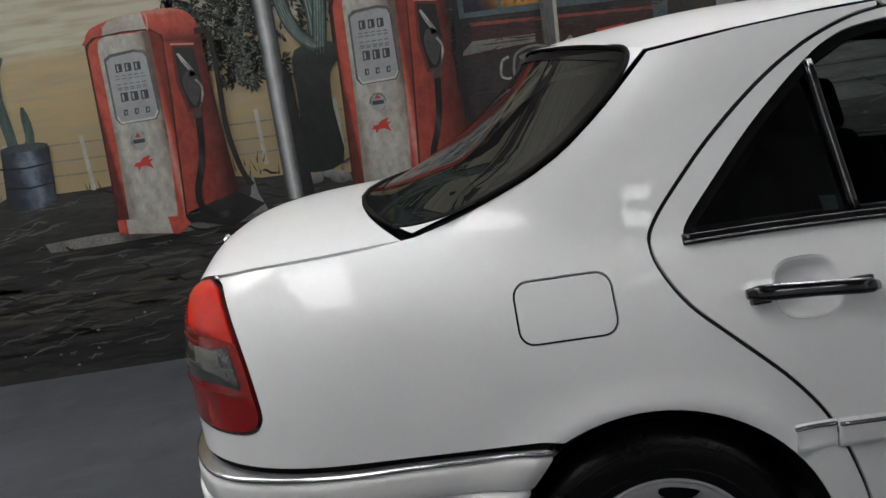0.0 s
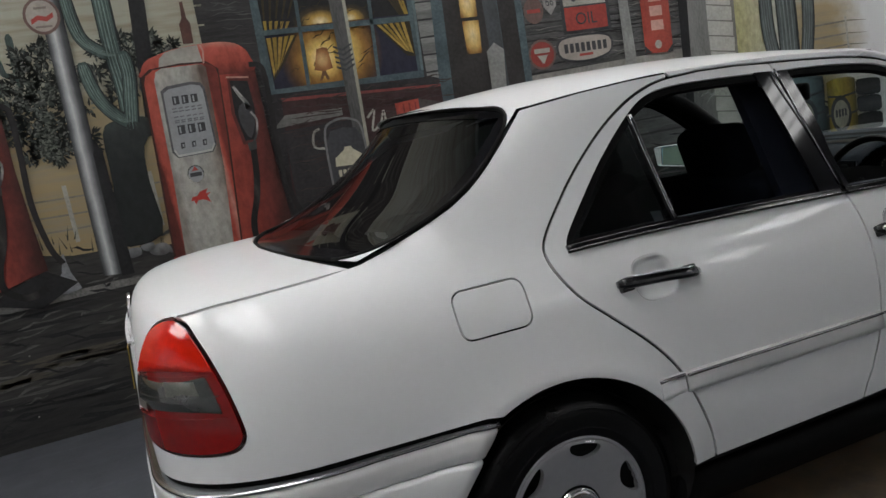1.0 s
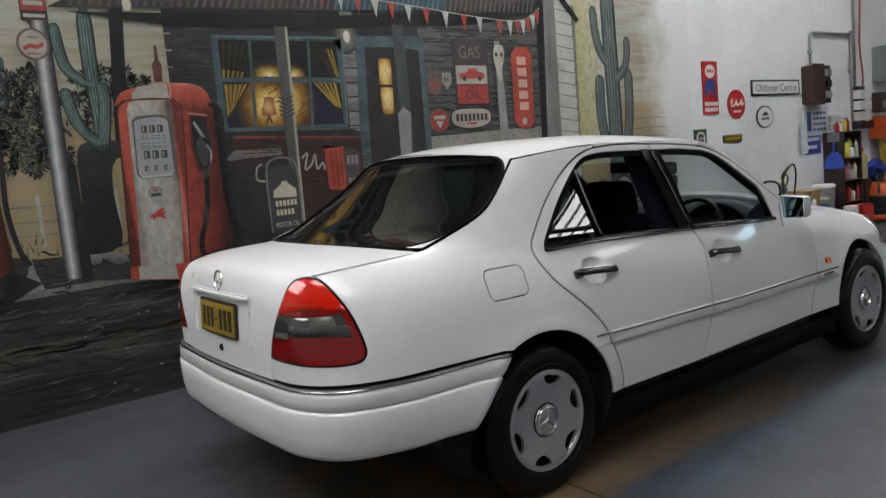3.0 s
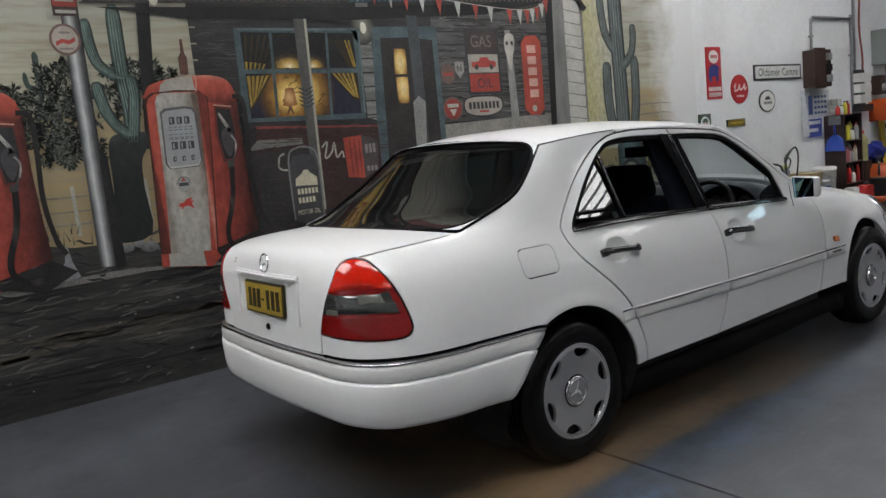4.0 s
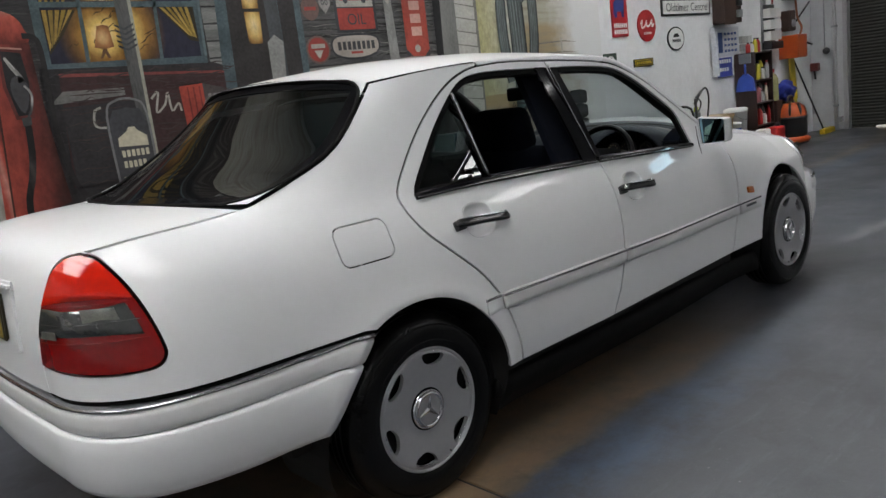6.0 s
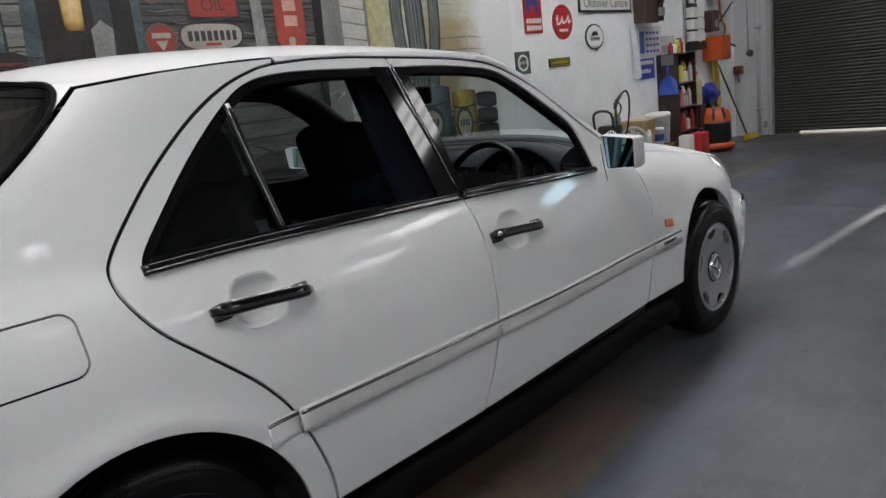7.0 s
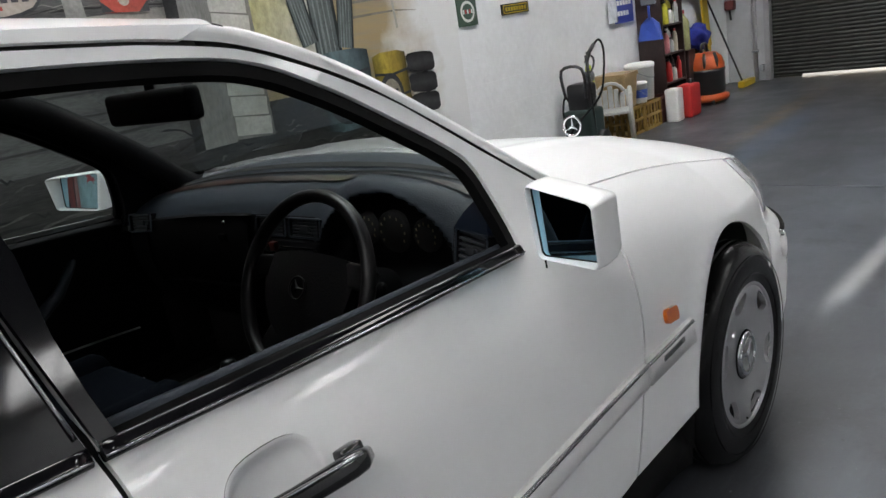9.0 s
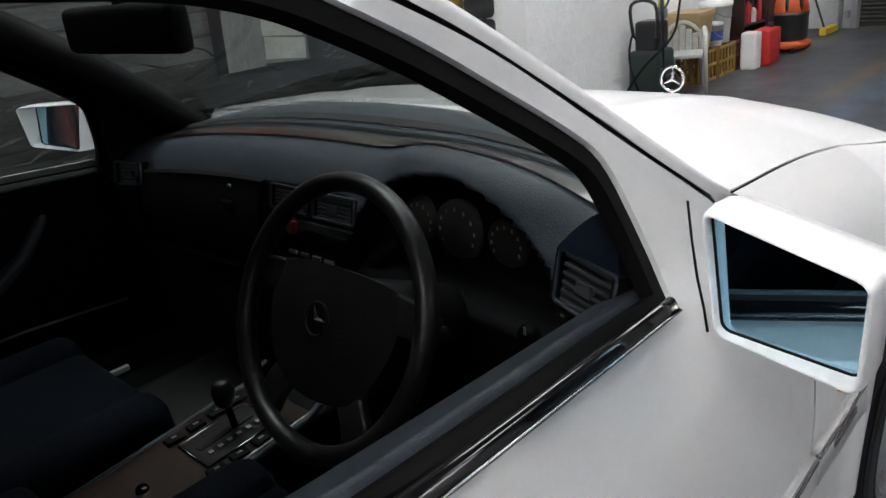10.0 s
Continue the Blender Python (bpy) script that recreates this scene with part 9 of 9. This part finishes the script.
# bag of rags and notices
s = thing("poster", "white and blue notice sheet in a clear plastic bag", "poster")
bm = bmesh.new()
n = 10
g = [[bm.verts.new((7.64 + 0.17 * i / n, W - 0.02 - 0.04 * math.sin(math.pi * i / n) * (0.4 + 0.6 * (1 - j / n)) - 0.008 * math.sin(9 * i / n + 5 * j / n), 1.05 + 0.60 * j / n)) for i in range(n + 1)] for j in range(n + 1)]
for j in range(n):
    for i in range(n):
        bm.faces.new((g[j][i], g[j][i + 1], g[j + 1][i + 1], g[j + 1][i]))
finish("plastic_bag", bm, mat("creased_white_plastic", (0.55, 0.57, 0.60), 0.25, var=0.25, scale=25, bump=0.6, bscale=30), s)
box_part("notice_sheet", (7.80, W - 0.012, 1.28), (8.40, W, 1.64), mat("notice_paper", (0.52, 0.53, 0.56), 0.6), s, 0.002)
box_part("blue_panel", (7.80, W - 0.016, 1.03), (8.18, W, 1.27), mat("notice_blue", (0.03, 0.05, 0.26), 0.5), s, 0.002)
for i, (z, k) in enumerate(((1.20, 5), (1.10, 4))):
    for j in range(k):
        box_part("notice_bar", (7.84 + 0.062 * j, W - 0.018, z), (7.885 + 0.062 * j, W - 0.015, z + 0.045), ENAMEL_W, s, 0.0005)
for r in range(4):
    for j in range(4):
        box_part("notice_bar", (8.0 + 0.09 * j, W - 0.014, 1.335 + 0.07 * r), (8.06 + 0.09 * j, W - 0.011, 1.365 + 0.07 * r), mat("print_blue", (0.05, 0.09, 0.25), 0.6), s, 0.0005)
box_part("notice_picture", (7.84, W - 0.015, 1.33), (7.95, W - 0.011, 1.58), MATS["print_blue"], s, 0.001)
s = thing("paper_holder", "pale notices in a holder over the shelf", "notice")
for i in range(4):
    box_part("paper", (8.42 + 0.13 * (i % 2), W - 0.03 - 0.01 * i, 1.32 + 0.10 * (i // 2)), (8.54 + 0.13 * (i % 2), W, 1.41 + 0.10 * (i // 2)), mat("pale_paper", (0.48, 0.49, 0.47), 0.7), s, 0.003)

# narrow dark bookcase against the wall
DARKWOOD = mat("dark_laminate", (0.030, 0.016, 0.014), 0.45, var=0.3, scale=10, stretch=(1, 1, 0.3))
s = thing("shelf_unit", "narrow dark laminate shelf unit against the wall", "shelf")
X0, X1, Y0, Y1, H = 8.25, 8.76, 1.875, W - 0.005, 1.29
box_part("side_panel", (X0, Y0, 0.0), (X0 + 0.018, Y1, H), DARKWOOD, s, 0.002)
box_part("side_panel", (X1 - 0.018, Y0, 0.0), (X1, Y1, H), DARKWOOD, s, 0.002)
box_part("back_panel", (X0 + 0.018, Y1 - 0.01, 0.0), (X1 - 0.018, Y1, H), DARKWOOD, s, 0.001)
for z in (0.05, 0.34, 0.63, 0.92, 1.27):
    box_part("shelf_board", (X0 + 0.018, Y0, z), (X1 - 0.018, Y1 - 0.01, z + 0.018), DARKWOOD, s, 0.002)


def bottle(name, x, y, z, r, h, material, label, cap=None, neck=0.45):
    b = thing(name, label, "bottle", "bottles and tins on the shelf", (x, y, z))
    lathe("bottle_body", [(0, 0), (r * 0.95, 0), (r, 0.01), (r, h * 0.68), (r * 0.8, h * 0.78), (r * neck, h * 0.86), (r * neck, h * 0.92), (0, h * 0.92)], material, b, 18)
    lathe("cap", [(0, h), (r * neck * 1.1, h), (r * neck * 1.1, h * 0.9)], cap or ENAMEL_K, b, 14)
    return b


cols = [("red", (0.40, 0.02, 0.02)), ("white", (0.6, 0.6, 0.58)), ("pink", (0.45, 0.16, 0.18)), ("steel", (0.35, 0.36, 0.37)), ("yellow", (0.55, 0.50, 0.05)), ("blue", (0.04, 0.09, 0.30)), ("black", (0.02, 0.02, 0.02)), ("cream", (0.5, 0.46, 0.36))]
for z, row in ((0.938, "3343143"), (0.648, "13213170"), (0.358, "2607160")):
    for i, ch in enumerate(row):
        nm, c = cols[int(ch)]
        bottle("bottle", X0 + 0.055 + 0.4 * i / (len(row) - 1), 1.93 + 0.06 * (i % 2), z, 0.028 + 0.006 * (i % 3), 0.15 + 0.04 * ((i * 7) % 4), mat("tin_" + nm, c, 0.35), nm + " container standing on the dark shelf", ENAMEL_R if i % 3 == 0 else ENAMEL_K)
for x, c, m in ((8.30, "red", "tin_red"), (8.40, "white", "tin_white"), (8.50, "yellow", "tin_yellow"), (8.58, "red", "tin_red")):
    bottle("bottle", x, 1.98, 1.288, 0.03, 0.13 + 0.05 * (x > 8.45), MATS[m], c + " container standing on top of the shelf unit")
# dustpan, brush and paddle hung on the unit's side
s = thing("dustpan", "blue plastic dustpan hung on the shelf side", "dustpan", at=(X0 - 0.012, 2.0, 0.93))
bm = bmesh.new()
o = [(-0.125, -0.12), (0.125, -0.12), (0.10, 0.04), (0.03, 0.10), (-0.03, 0.10), (-0.10, 0.04)]
a, b = [bm.verts.new((0.012, p, q)) for p, q in o], [bm.verts.new((-0.006 - 0.035 * (q < 0), p * 0.96, q * 0.98)) for p, q in o]
bm.faces.new(a)
bm.faces.new(b[::-1])
for i in range(6):
    j = (i + 1) % 6
    bm.faces.new((a[i], a[j], b[j], b[i]))
finish("pan", bm, mat("blue_plastic", (0.03, 0.075, 0.38), 0.35), s, False)
tube("pan_handle", [(0.0, 0, 0.08), (-0.005, 0, 0.18), (0, 0, 0.22)], 0.014, MATS["blue_plastic"], s)
s = thing("scraper", "grey plastic scraper hung on the shelf side", "scraper", at=(X0 - 0.01, 2.02, 1.18))
box_part("blade", (-0.012, -0.10, -0.02), (0.008, 0.06, 0.10), mat("grey_plastic", (0.15, 0.16, 0.17), 0.5), s, 0.01)


# stacked plastic crates with slotted sides
def crate(x, y, z, wx, wy, h, material, label, turn=0):
    c = thing("crate", label, "crate", "plastic crates along the wall", (x, y, z))
    c.rotation_euler = (0, 0, radians(turn))
    box_part("crate_floor", (-wx / 2, -wy / 2, 0), (wx / 2, wy / 2, 0.012), material, c, 0.002)
    for ax, d, L in (("x", wy / 2, wx), ("x", -wy / 2, wx), ("y", wx / 2, wy), ("y", -wx / 2, wy)):
        for zz in (0.0, h * 0.5 - 0.012, h - 0.028):
            a, b = ((-L / 2, d - 0.006, zz), (L / 2, d + 0.006, zz + 0.026)) if ax == "x" else ((d - 0.006, -L / 2, zz), (d + 0.006, L / 2, zz + 0.026))
            box_part("crate_rail", a, b, material, c, 0.002)
        for k in range(6):
            t = -L / 2 + L * k / 5
            a, b = ((t - 0.012, d - 0.004, 0), (t + 0.012, d + 0.004, h)) if ax == "x" else ((d - 0.004, t - 0.012, 0), (d + 0.004, t + 0.012, h))
            box_part("crate_stave", a, b, material, c, 0.001)
    return c


OCHRE = mat("ochre_crate_plastic", (0.24, 0.15, 0.035), 0.5, var=0.2)
MAROON = mat("maroon_crate_plastic", (0.07, 0.018, 0.015), 0.5, var=0.2)
crate(7.44, 1.99, 0, 0.33, 0.30, 0.27, OCHRE, "ochre plastic crate standing by the white wall")
crate(7.79, 1.98, 0, 0.33, 0.30, 0.27, OCHRE, "ochre plastic crate standing beside its twin")
crate(8.09, 1.98, 0, 0.24, 0.28, 0.27, MAROON, "maroon plastic crate standing by the shelf")
# tub and white buckets on the crates
s = thing("tub", "tan square plastic tub standing on the crates", "tub", at=(7.42, 2.0, 0.272))
bm = bmesh.new()
q = [round_rect(0.26, 0.26, 0.12), round_rect(0.31, 0.31, 0.12), round_rect(0.33, 0.33, 0.12), round_rect(0.33, 0.33, 0.12), round_rect(0.29, 0.29, 0.12)]
rows = [[bm.verts.new((a, b, z)) for a, b in r] for r, z in zip(q, (0, 0.29, 0.29, 0.325, 0.325))]
for a, b in zip(rows, rows[1:]):
    for i in range(len(a)):
        j = (i + 1) % len(a)
        bm.faces.new((a[i], a[j], b[j], b[i]))
bm.faces.new(rows[0][::-1])
bm.faces.new(rows[-1])
finish("tub_body", bm, mat("tan_plastic", (0.34, 0.24, 0.12), 0.5, var=0.15), s, False)


def bucket(x, y, z, r, h, label, m=None):
    b = thing("bucket", label, "bucket", "white buckets on the crates", (x, y, z))
    lathe("pail", [(0, 0), (r * 0.86, 0), (r * 0.88, 0.005), (r, h * 0.86), (r * 1.04, h * 0.86), (r * 1.04, h * 0.91), (r, h * 0.91)], m or ENAMEL_W, b, 28)
    lathe("bucket_lid", [(0, h), (r * 0.9, h), (r * 0.92, h * 0.97), (r * 1.05, h * 0.97), (r * 1.05, h * 0.90)], m or ENAMEL_W, b, 28)
    tube("bail", [(r * 1.03 * math.cos(t), r * 1.03 * math.sin(t) * 0.98, h * 0.86 - 0.10 * math.sin(t - math.pi)) for t in np.linspace(math.pi, 2 * math.pi, 12)], 0.003, GREY_M, b, 6)
    return b


bucket(7.90, 1.99, 0.272, 0.14, 0.36, "large white plastic bucket on the crates")
bl = bucket(7.68, 1.90, 0.272, 0.075, 0.20, "small white bucket with a blue label on the crates")
lathe("bucket_label", [(0.0775, 0.05), (0.0785, 0.13)], mat("label_blue", (0.03, 0.06, 0.25), 0.5), bl, 24)
s = thing("jerrycan", "red plastic can standing on the floor by the shelf", "can", at=(8.36, 1.70, 0))
bm = bmesh.new()
add_box(bm, (-0.13, -0.08, 0.0), (0.13, 0.08, 0.33), 0.03, 3)
finish("can_body", bm, mat("red_plastic", (0.42, 0.02, 0.02), 0.4), s)
lathe("can_cap", [(0, 0.37), (0.025, 0.37), (0.025, 0.32)], ENAMEL_K, s, 14, "z", (0.08, 0, 0))
s = thing("jerrycan", "white plastic can standing on the floor by the shelf", "can", at=(8.10, 1.74, 0))
bm = bmesh.new()
add_box(bm, (-0.075, -0.07, 0.0), (0.075, 0.07, 0.33), 0.025, 3)
finish("can_body", bm, ENAMEL_W, s)

# white plastic garden chair
s = thing("garden_chair", "dirty white moulded plastic chair by the wall", "chair", at=(7.06, 1.88, 0))
s.rotation_euler = (0, 0, radians(-62))
CH = mat("weathered_white_plastic", (0.40, 0.40, 0.38), 0.5, var=0.15, stain=(0.2, 0.19, 0.17), stain_amount=0.5)
k = 0.70
for x, y in ((-0.24, -0.24), (0.24, -0.24), (-0.22, 0.22), (0.22, 0.22)):
    tube("leg", [(x * k * 1.1, y * k * 1.1, 0), (x * k, y * k, 0.42 * k), (x * k * 1.02, y * k, 0.64 * k if y < 0 else 0.66 * k)], [0.014, 0.02, 0.018], CH, s)
box_part("seat", (-0.23 * k, -0.23 * k, 0.40 * k), (0.23 * k, 0.22 * k, 0.44 * k), CH, s, 0.01)
for x in (-0.25, 0.25):
    tube("armrest", smooth_line([(x * k, -0.24 * k, 0.62 * k), (x * k, 0.0, 0.66 * k), (x * k, 0.22 * k, 0.68 * k)], 4), 0.02, CH, s)
bm = bmesh.new()
add_sweep(bm, [Vector((0.24 * k * math.cos(t), 0.22 * k + 0.03 * math.sin(t), 0.44 * k + 0.32 * k * math.sin(t))) for t in np.linspace(0, math.pi, 14)], [Vector((0, -1, 0))] * 14, round_rect(0.03, 0.02))
finish("back_hoop", bm, CH, s)
for i in range(5):
    x = (-0.15 + 0.075 * i) * k
    box_part("back_slat", (x - 0.023, 0.215 * k, 0.44 * k), (x + 0.023, 0.235 * k, (0.73 - 0.10 * abs(i - 2) / 2) * k), CH, s, 0.004)

# pressure washer with lance and hose
s = thing("pressure_washer", "black and green pressure washer with its lance and hose", "pressure washer", at=(6.68, 1.95, 0))
PW = mat("dark_green_plastic", (0.012, 0.025, 0.022), 0.4, var=0.2)
LIME = mat("lime_plastic", (0.45, 0.50, 0.03), 0.4)
bm = bmesh.new()
add_box(bm, (-0.15, -0.13, 0.06), (0.15, 0.13, 0.40), 0.05, 4)
finish("washer_body", bm, PW, s)
bm = bmesh.new()
add_box(bm, (-0.10, -0.10, 0.38), (0.10, 0.10, 0.62), 0.04, 4)
finish("washer_top", bm, ENAMEL_K, s)
for y in (-0.15, 0.15):
    lathe("wheel", [(0, -0.03), (0.09, -0.03), (0.10, -0.02), (0.10, 0.02), (0.09, 0.03), (0, 0.03)], ENAMEL_K, s, 24, "y", (0.05, y, 0.10))
tube("push_handle", smooth_line([(-0.10, -0.10, 0.5), (-0.13, -0.10, 0.75), (-0.13, 0.10, 0.75), (-0.10, 0.10, 0.5)], 4), 0.014, ENAMEL_K, s)
tube("lance", [(-0.02, -0.12, 0.10), (-0.08, -0.14, 0.55), (-0.12, -0.15, 0.86)], [0.010, 0.012, 0.016], ENAMEL_K, s)
tube("trigger_guard", smooth_line([(-0.12, -0.15, 0.70), (-0.05, -0.16, 0.74), (-0.02, -0.16, 0.82), (-0.11, -0.15, 0.88)], 4), 0.009, ENAMEL_K, s)
tube("gun", [(-0.13, -0.15, 0.80), (-0.06, -0.15, 0.88), (0.02, -0.15, 0.93)], 0.018, ENAMEL_K, s)
tube("hose", smooth_line([(0.02, -0.15, 0.93), (0.14, -0.14, 0.96), (0.22, -0.13, 0.88), (0.18, -0.14, 0.70), (-0.05, -0.2, 0.50), (-0.32, -0.1, 0.30), (-0.38, 0.0, 0.12), (-0.25, 0.05, 0.03), (-0.05, 0.0, 0.08)], 6), 0.010, RUBBER, s, 8)
tube("hose", smooth_line([(0.0, 0.1, 0.4), (-0.15, 0.08, 0.52), (-0.25, 0.05, 0.35), (-0.22, 0.0, 0.12), (-0.1, 0.0, 0.06)], 6), 0.009, RUBBER, s, 8)
lathe("lime_collar", [(0.0, 0.0), (0.04, 0.0), (0.045, 0.05), (0.0, 0.05)], LIME, s, 16, "z", (0.16, 0.0, 0.56))
lathe("gauge_head", [(0.0, 0.0), (0.045, 0.0), (0.05, 0.06), (0.035, 0.09), (0.0, 0.09)], mat("grey_plastic", (0.15, 0.16, 0.17)), s, 16, "z", (0.16, 0.0, 0.61))
lathe("lime_cap", [(0.0, 0.0), (0.03, 0.0), (0.025, 0.05), (0.0, 0.05)], LIME, s, 16, "z", (0.16, 0.0, 0.70))
tube("lime_stem", [(0.16, 0, 0.36), (0.16, 0, 0.57)], 0.025, PW, s)

# drum vacuum, orange and black
s = thing("vacuum_cleaner", "orange and black drum vacuum cleaner on the floor", "vacuum cleaner", at=(9.16, 1.83, 0))
ORANGE = mat("orange_plastic", (0.42, 0.07, 0.012), 0.4, var=0.12)
lathe("base", [(0, 0.03), (0.22, 0.03), (0.24, 0.05), (0.24, 0.09), (0.20, 0.11), (0, 0.11)], ORANGE, s, 32)
lathe("drum", [(0.0, 0.10), (0.19, 0.10), (0.205, 0.14), (0.205, 0.34), (0.21, 0.35), (0.21, 0.38), (0, 0.38)], mat("black_plastic", (0.015, 0.015, 0.015), 0.4), s, 32)
lathe("motor_head", [(0.205, 0.37), (0.205, 0.42), (0.18, 0.50), (0.12, 0.55), (0, 0.56)], ORANGE, s, 32)
tube("carry_handle", smooth_line([(-0.08, 0, 0.56), (-0.06, 0, 0.64), (0.06, 0, 0.64), (0.08, 0, 0.56)], 4), 0.016, MATS["black_plastic"], s)
for a in (-40, 0, 40):
    t = radians(a + 200)
    tube("side_grip", [(0.19 * math.cos(t), 0.19 * math.sin(t), 0.40), (0.20 * math.cos(t), 0.20 * math.sin(t), 0.47), (0.16 * math.cos(t), 0.16 * math.sin(t), 0.55)], 0.018, MATS["black_plastic"], s)
tube("suction_hose", smooth_line([(0.2, -0.05, 0.25), (0.32, 0.0, 0.35), (0.30, 0.12, 0.6), (0.15, 0.20, 0.66), (0.0, 0.22, 0.55), (-0.1, 0.2, 0.3)], 6), 0.022, mat("grey_plastic", (0.15, 0.16, 0.17)), s, 10)
for x, y in ((-0.17, -0.14), (0.17, -0.14), (0, 0.2)):
    lathe("castor", [(0, -0.015), (0.03, -0.015), (0.03, 0.015), (0, 0.015)], MATS["black_plastic"], s, 14, "y", (x, y, 0.03))
s = thing("blue_cloth", "crumpled blue cloth on the drum vacuum", "cloth", at=(9.45, 2.02, 0.72))
bm = bmesh.new()
bmesh.ops.create_icosphere(bm, subdivisions=4, radius=1)
for v in bm.verts:
    d = 1 + 0.35 * noise.noise(v.co * 1.6) + 0.12 * noise.noise(v.co * 4.5)
    v.co = Vector((v.co.x * 0.20 * d, v.co.y * 0.12 * d, v.co.z * 0.14 * d))
finish("folded_cloth", bm, mat("royal_blue_cloth", (0.02, 0.035, 0.26), 0.85, var=0.3, scale=12), s)
box_part("bundle_stand", (-0.03, -0.03, -0.72), (0.03, 0.03, -0.05), MATS["black_plastic"], s, 0.005)
bottle("detergent_bottle", 8.95, 1.98, 0.62, 0.085, 0.42, mat("clear_yellow_liquid", (0.42, 0.42, 0.20), 0.25, var=0.3), "white and yellow detergent bottle on a stand", ENAMEL_R)
box_part("pedestal", (8.86, 1.88, 0.0), (9.04, 2.08, 0.62), DARKWOOD, None, 0.004)
tagged(bpy.data.objects["pedestal"], "dark wooden stand beside the shelf unit", "stand")
# wall file rack, orange box, broom, squeegee
s = thing("file_rack", "white paper trays in a black rack on the wall", "rack")
box_part("rack_back", (9.10, W - 0.02, 1.30), (9.48, W, 1.90), ENAMEL_K, s, 0.004)
for z in (1.42, 1.57, 1.72):
    box_part("tray", (9.12, W - 0.12, z), (9.46, W - 0.02, z + 0.12), ENAMEL_W, s, 0.006)
box_part("rack_base", (9.10, W - 0.13, 1.30), (9.48, W - 0.02, 1.40), ENAMEL_K, s, 0.006)
s = thing("orange_box", "orange steel box fixed to the wall", "box")
box_part("box_body", (9.62, 1.90, 1.14), (9.95, W, 1.46), ORANGE, s, 0.01)
box_part("box_door", (9.63, 1.888, 1.15), (9.94, 1.90, 1.45), ORANGE, s, 0.004)
tube("box_lever", [(9.90, 1.87, 1.33), (9.98, 1.84, 1.30)], 0.014, ENAMEL_K, s)
s = thing("valve", "dark valve cluster on the wall over the orange box", "valve")
box_part("valve_body", (9.70, W - 0.14, 1.52), (9.90, W, 1.80), BROWN, s, 0.02)
tube("valve_arm", [(9.9, W - 0.1, 1.60), (10.15, W - 0.14, 1.78), (10.32, W - 0.16, 1.90)], 0.012, ENAMEL_K, s)
lathe("valve_dial", [(0, -0.02), (0.05, -0.02), (0.055, 0)], GREY_M, s, 20, "y", (9.8, W - 0.14, 1.62))
s = thing("broom", "yellow broom leaning in the corner", "broom")
tube("broom_stick", [(10.30, 1.83, 0.06), (9.95, 2.10, 1.15)], 0.012, ENAMEL_K, s)
bm = bmesh.new()
add_box(bm, (10.16, 1.76, 0.0), (10.56, 1.84, 0.075), 0.012, 2)
finish("broom_head", bm, mat("yellow_plastic", (0.55, 0.38, 0.02), 0.5), s, False)
s = thing("floor_mop", "yellow folded floor sign leaning on the wall", "sign board")
bm = bmesh.new()
add_box(bm, (9.80, 2.06, 0.55), (9.95, 2.09, 1.18), 0.006, 2, Matrix.Rotation(radians(-8), 3, "Y"))
finish("board", bm, MATS["yellow_plastic"], s, False)
box_part("board_foot", (9.84, 2.05, 0.0), (9.94, 2.10, 0.56), MATS["yellow_plastic"], s, 0.005)
# on the end wall
s = thing("wall_valve", "dark red valve on the white end wall", "valve")
box_part("valve_body", (END_X - 0.10, 2.02, 0.90), (END_X, 2.14, 1.02), mat("oxide_red", (0.10, 0.02, 0.018), 0.5), s, 0.02)
tube("valve_drop", [(END_X - 0.06, 2.09, 0.92), (END_X - 0.07, 2.07, 0.78)], 0.014, ENAMEL_K, s)
s = thing("wall_switch", "black round switch on the white end wall", "switch")
lathe("switch_knob", [(0, -0.06), (0.035, -0.06), (0.045, -0.01), (0.05, 0)], ENAMEL_K, s, 18, "x", (END_X, 1.93, 1.18))
tube("switch_cable", [(END_X - 0.012, 1.95, 1.22), (END_X - 0.012, 1.96, 3.4)], 0.008, GREY_M, s)
s = thing("downpipe", "white pipe up the end wall beside the roller door", "pipe")
tube("pipe_run", [(END_X - 0.035, 1.80, 0.0), (END_X - 0.035, 1.80, 4.6)], 0.028, mat("white_pipe", (0.5, 0.5, 0.5), 0.45), s)
for z in (0.35, 1.5, 2.6):
    box_part("pipe_clip", (END_X - 0.07, 1.765, z), (END_X, 1.835, z + 0.03), GREY_M, s, 0.004)
box_part("pipe_tray", (END_X - 0.09, 1.70, 0.12), (END_X, 1.74, 0.20), GREY_M, s, 0.004)
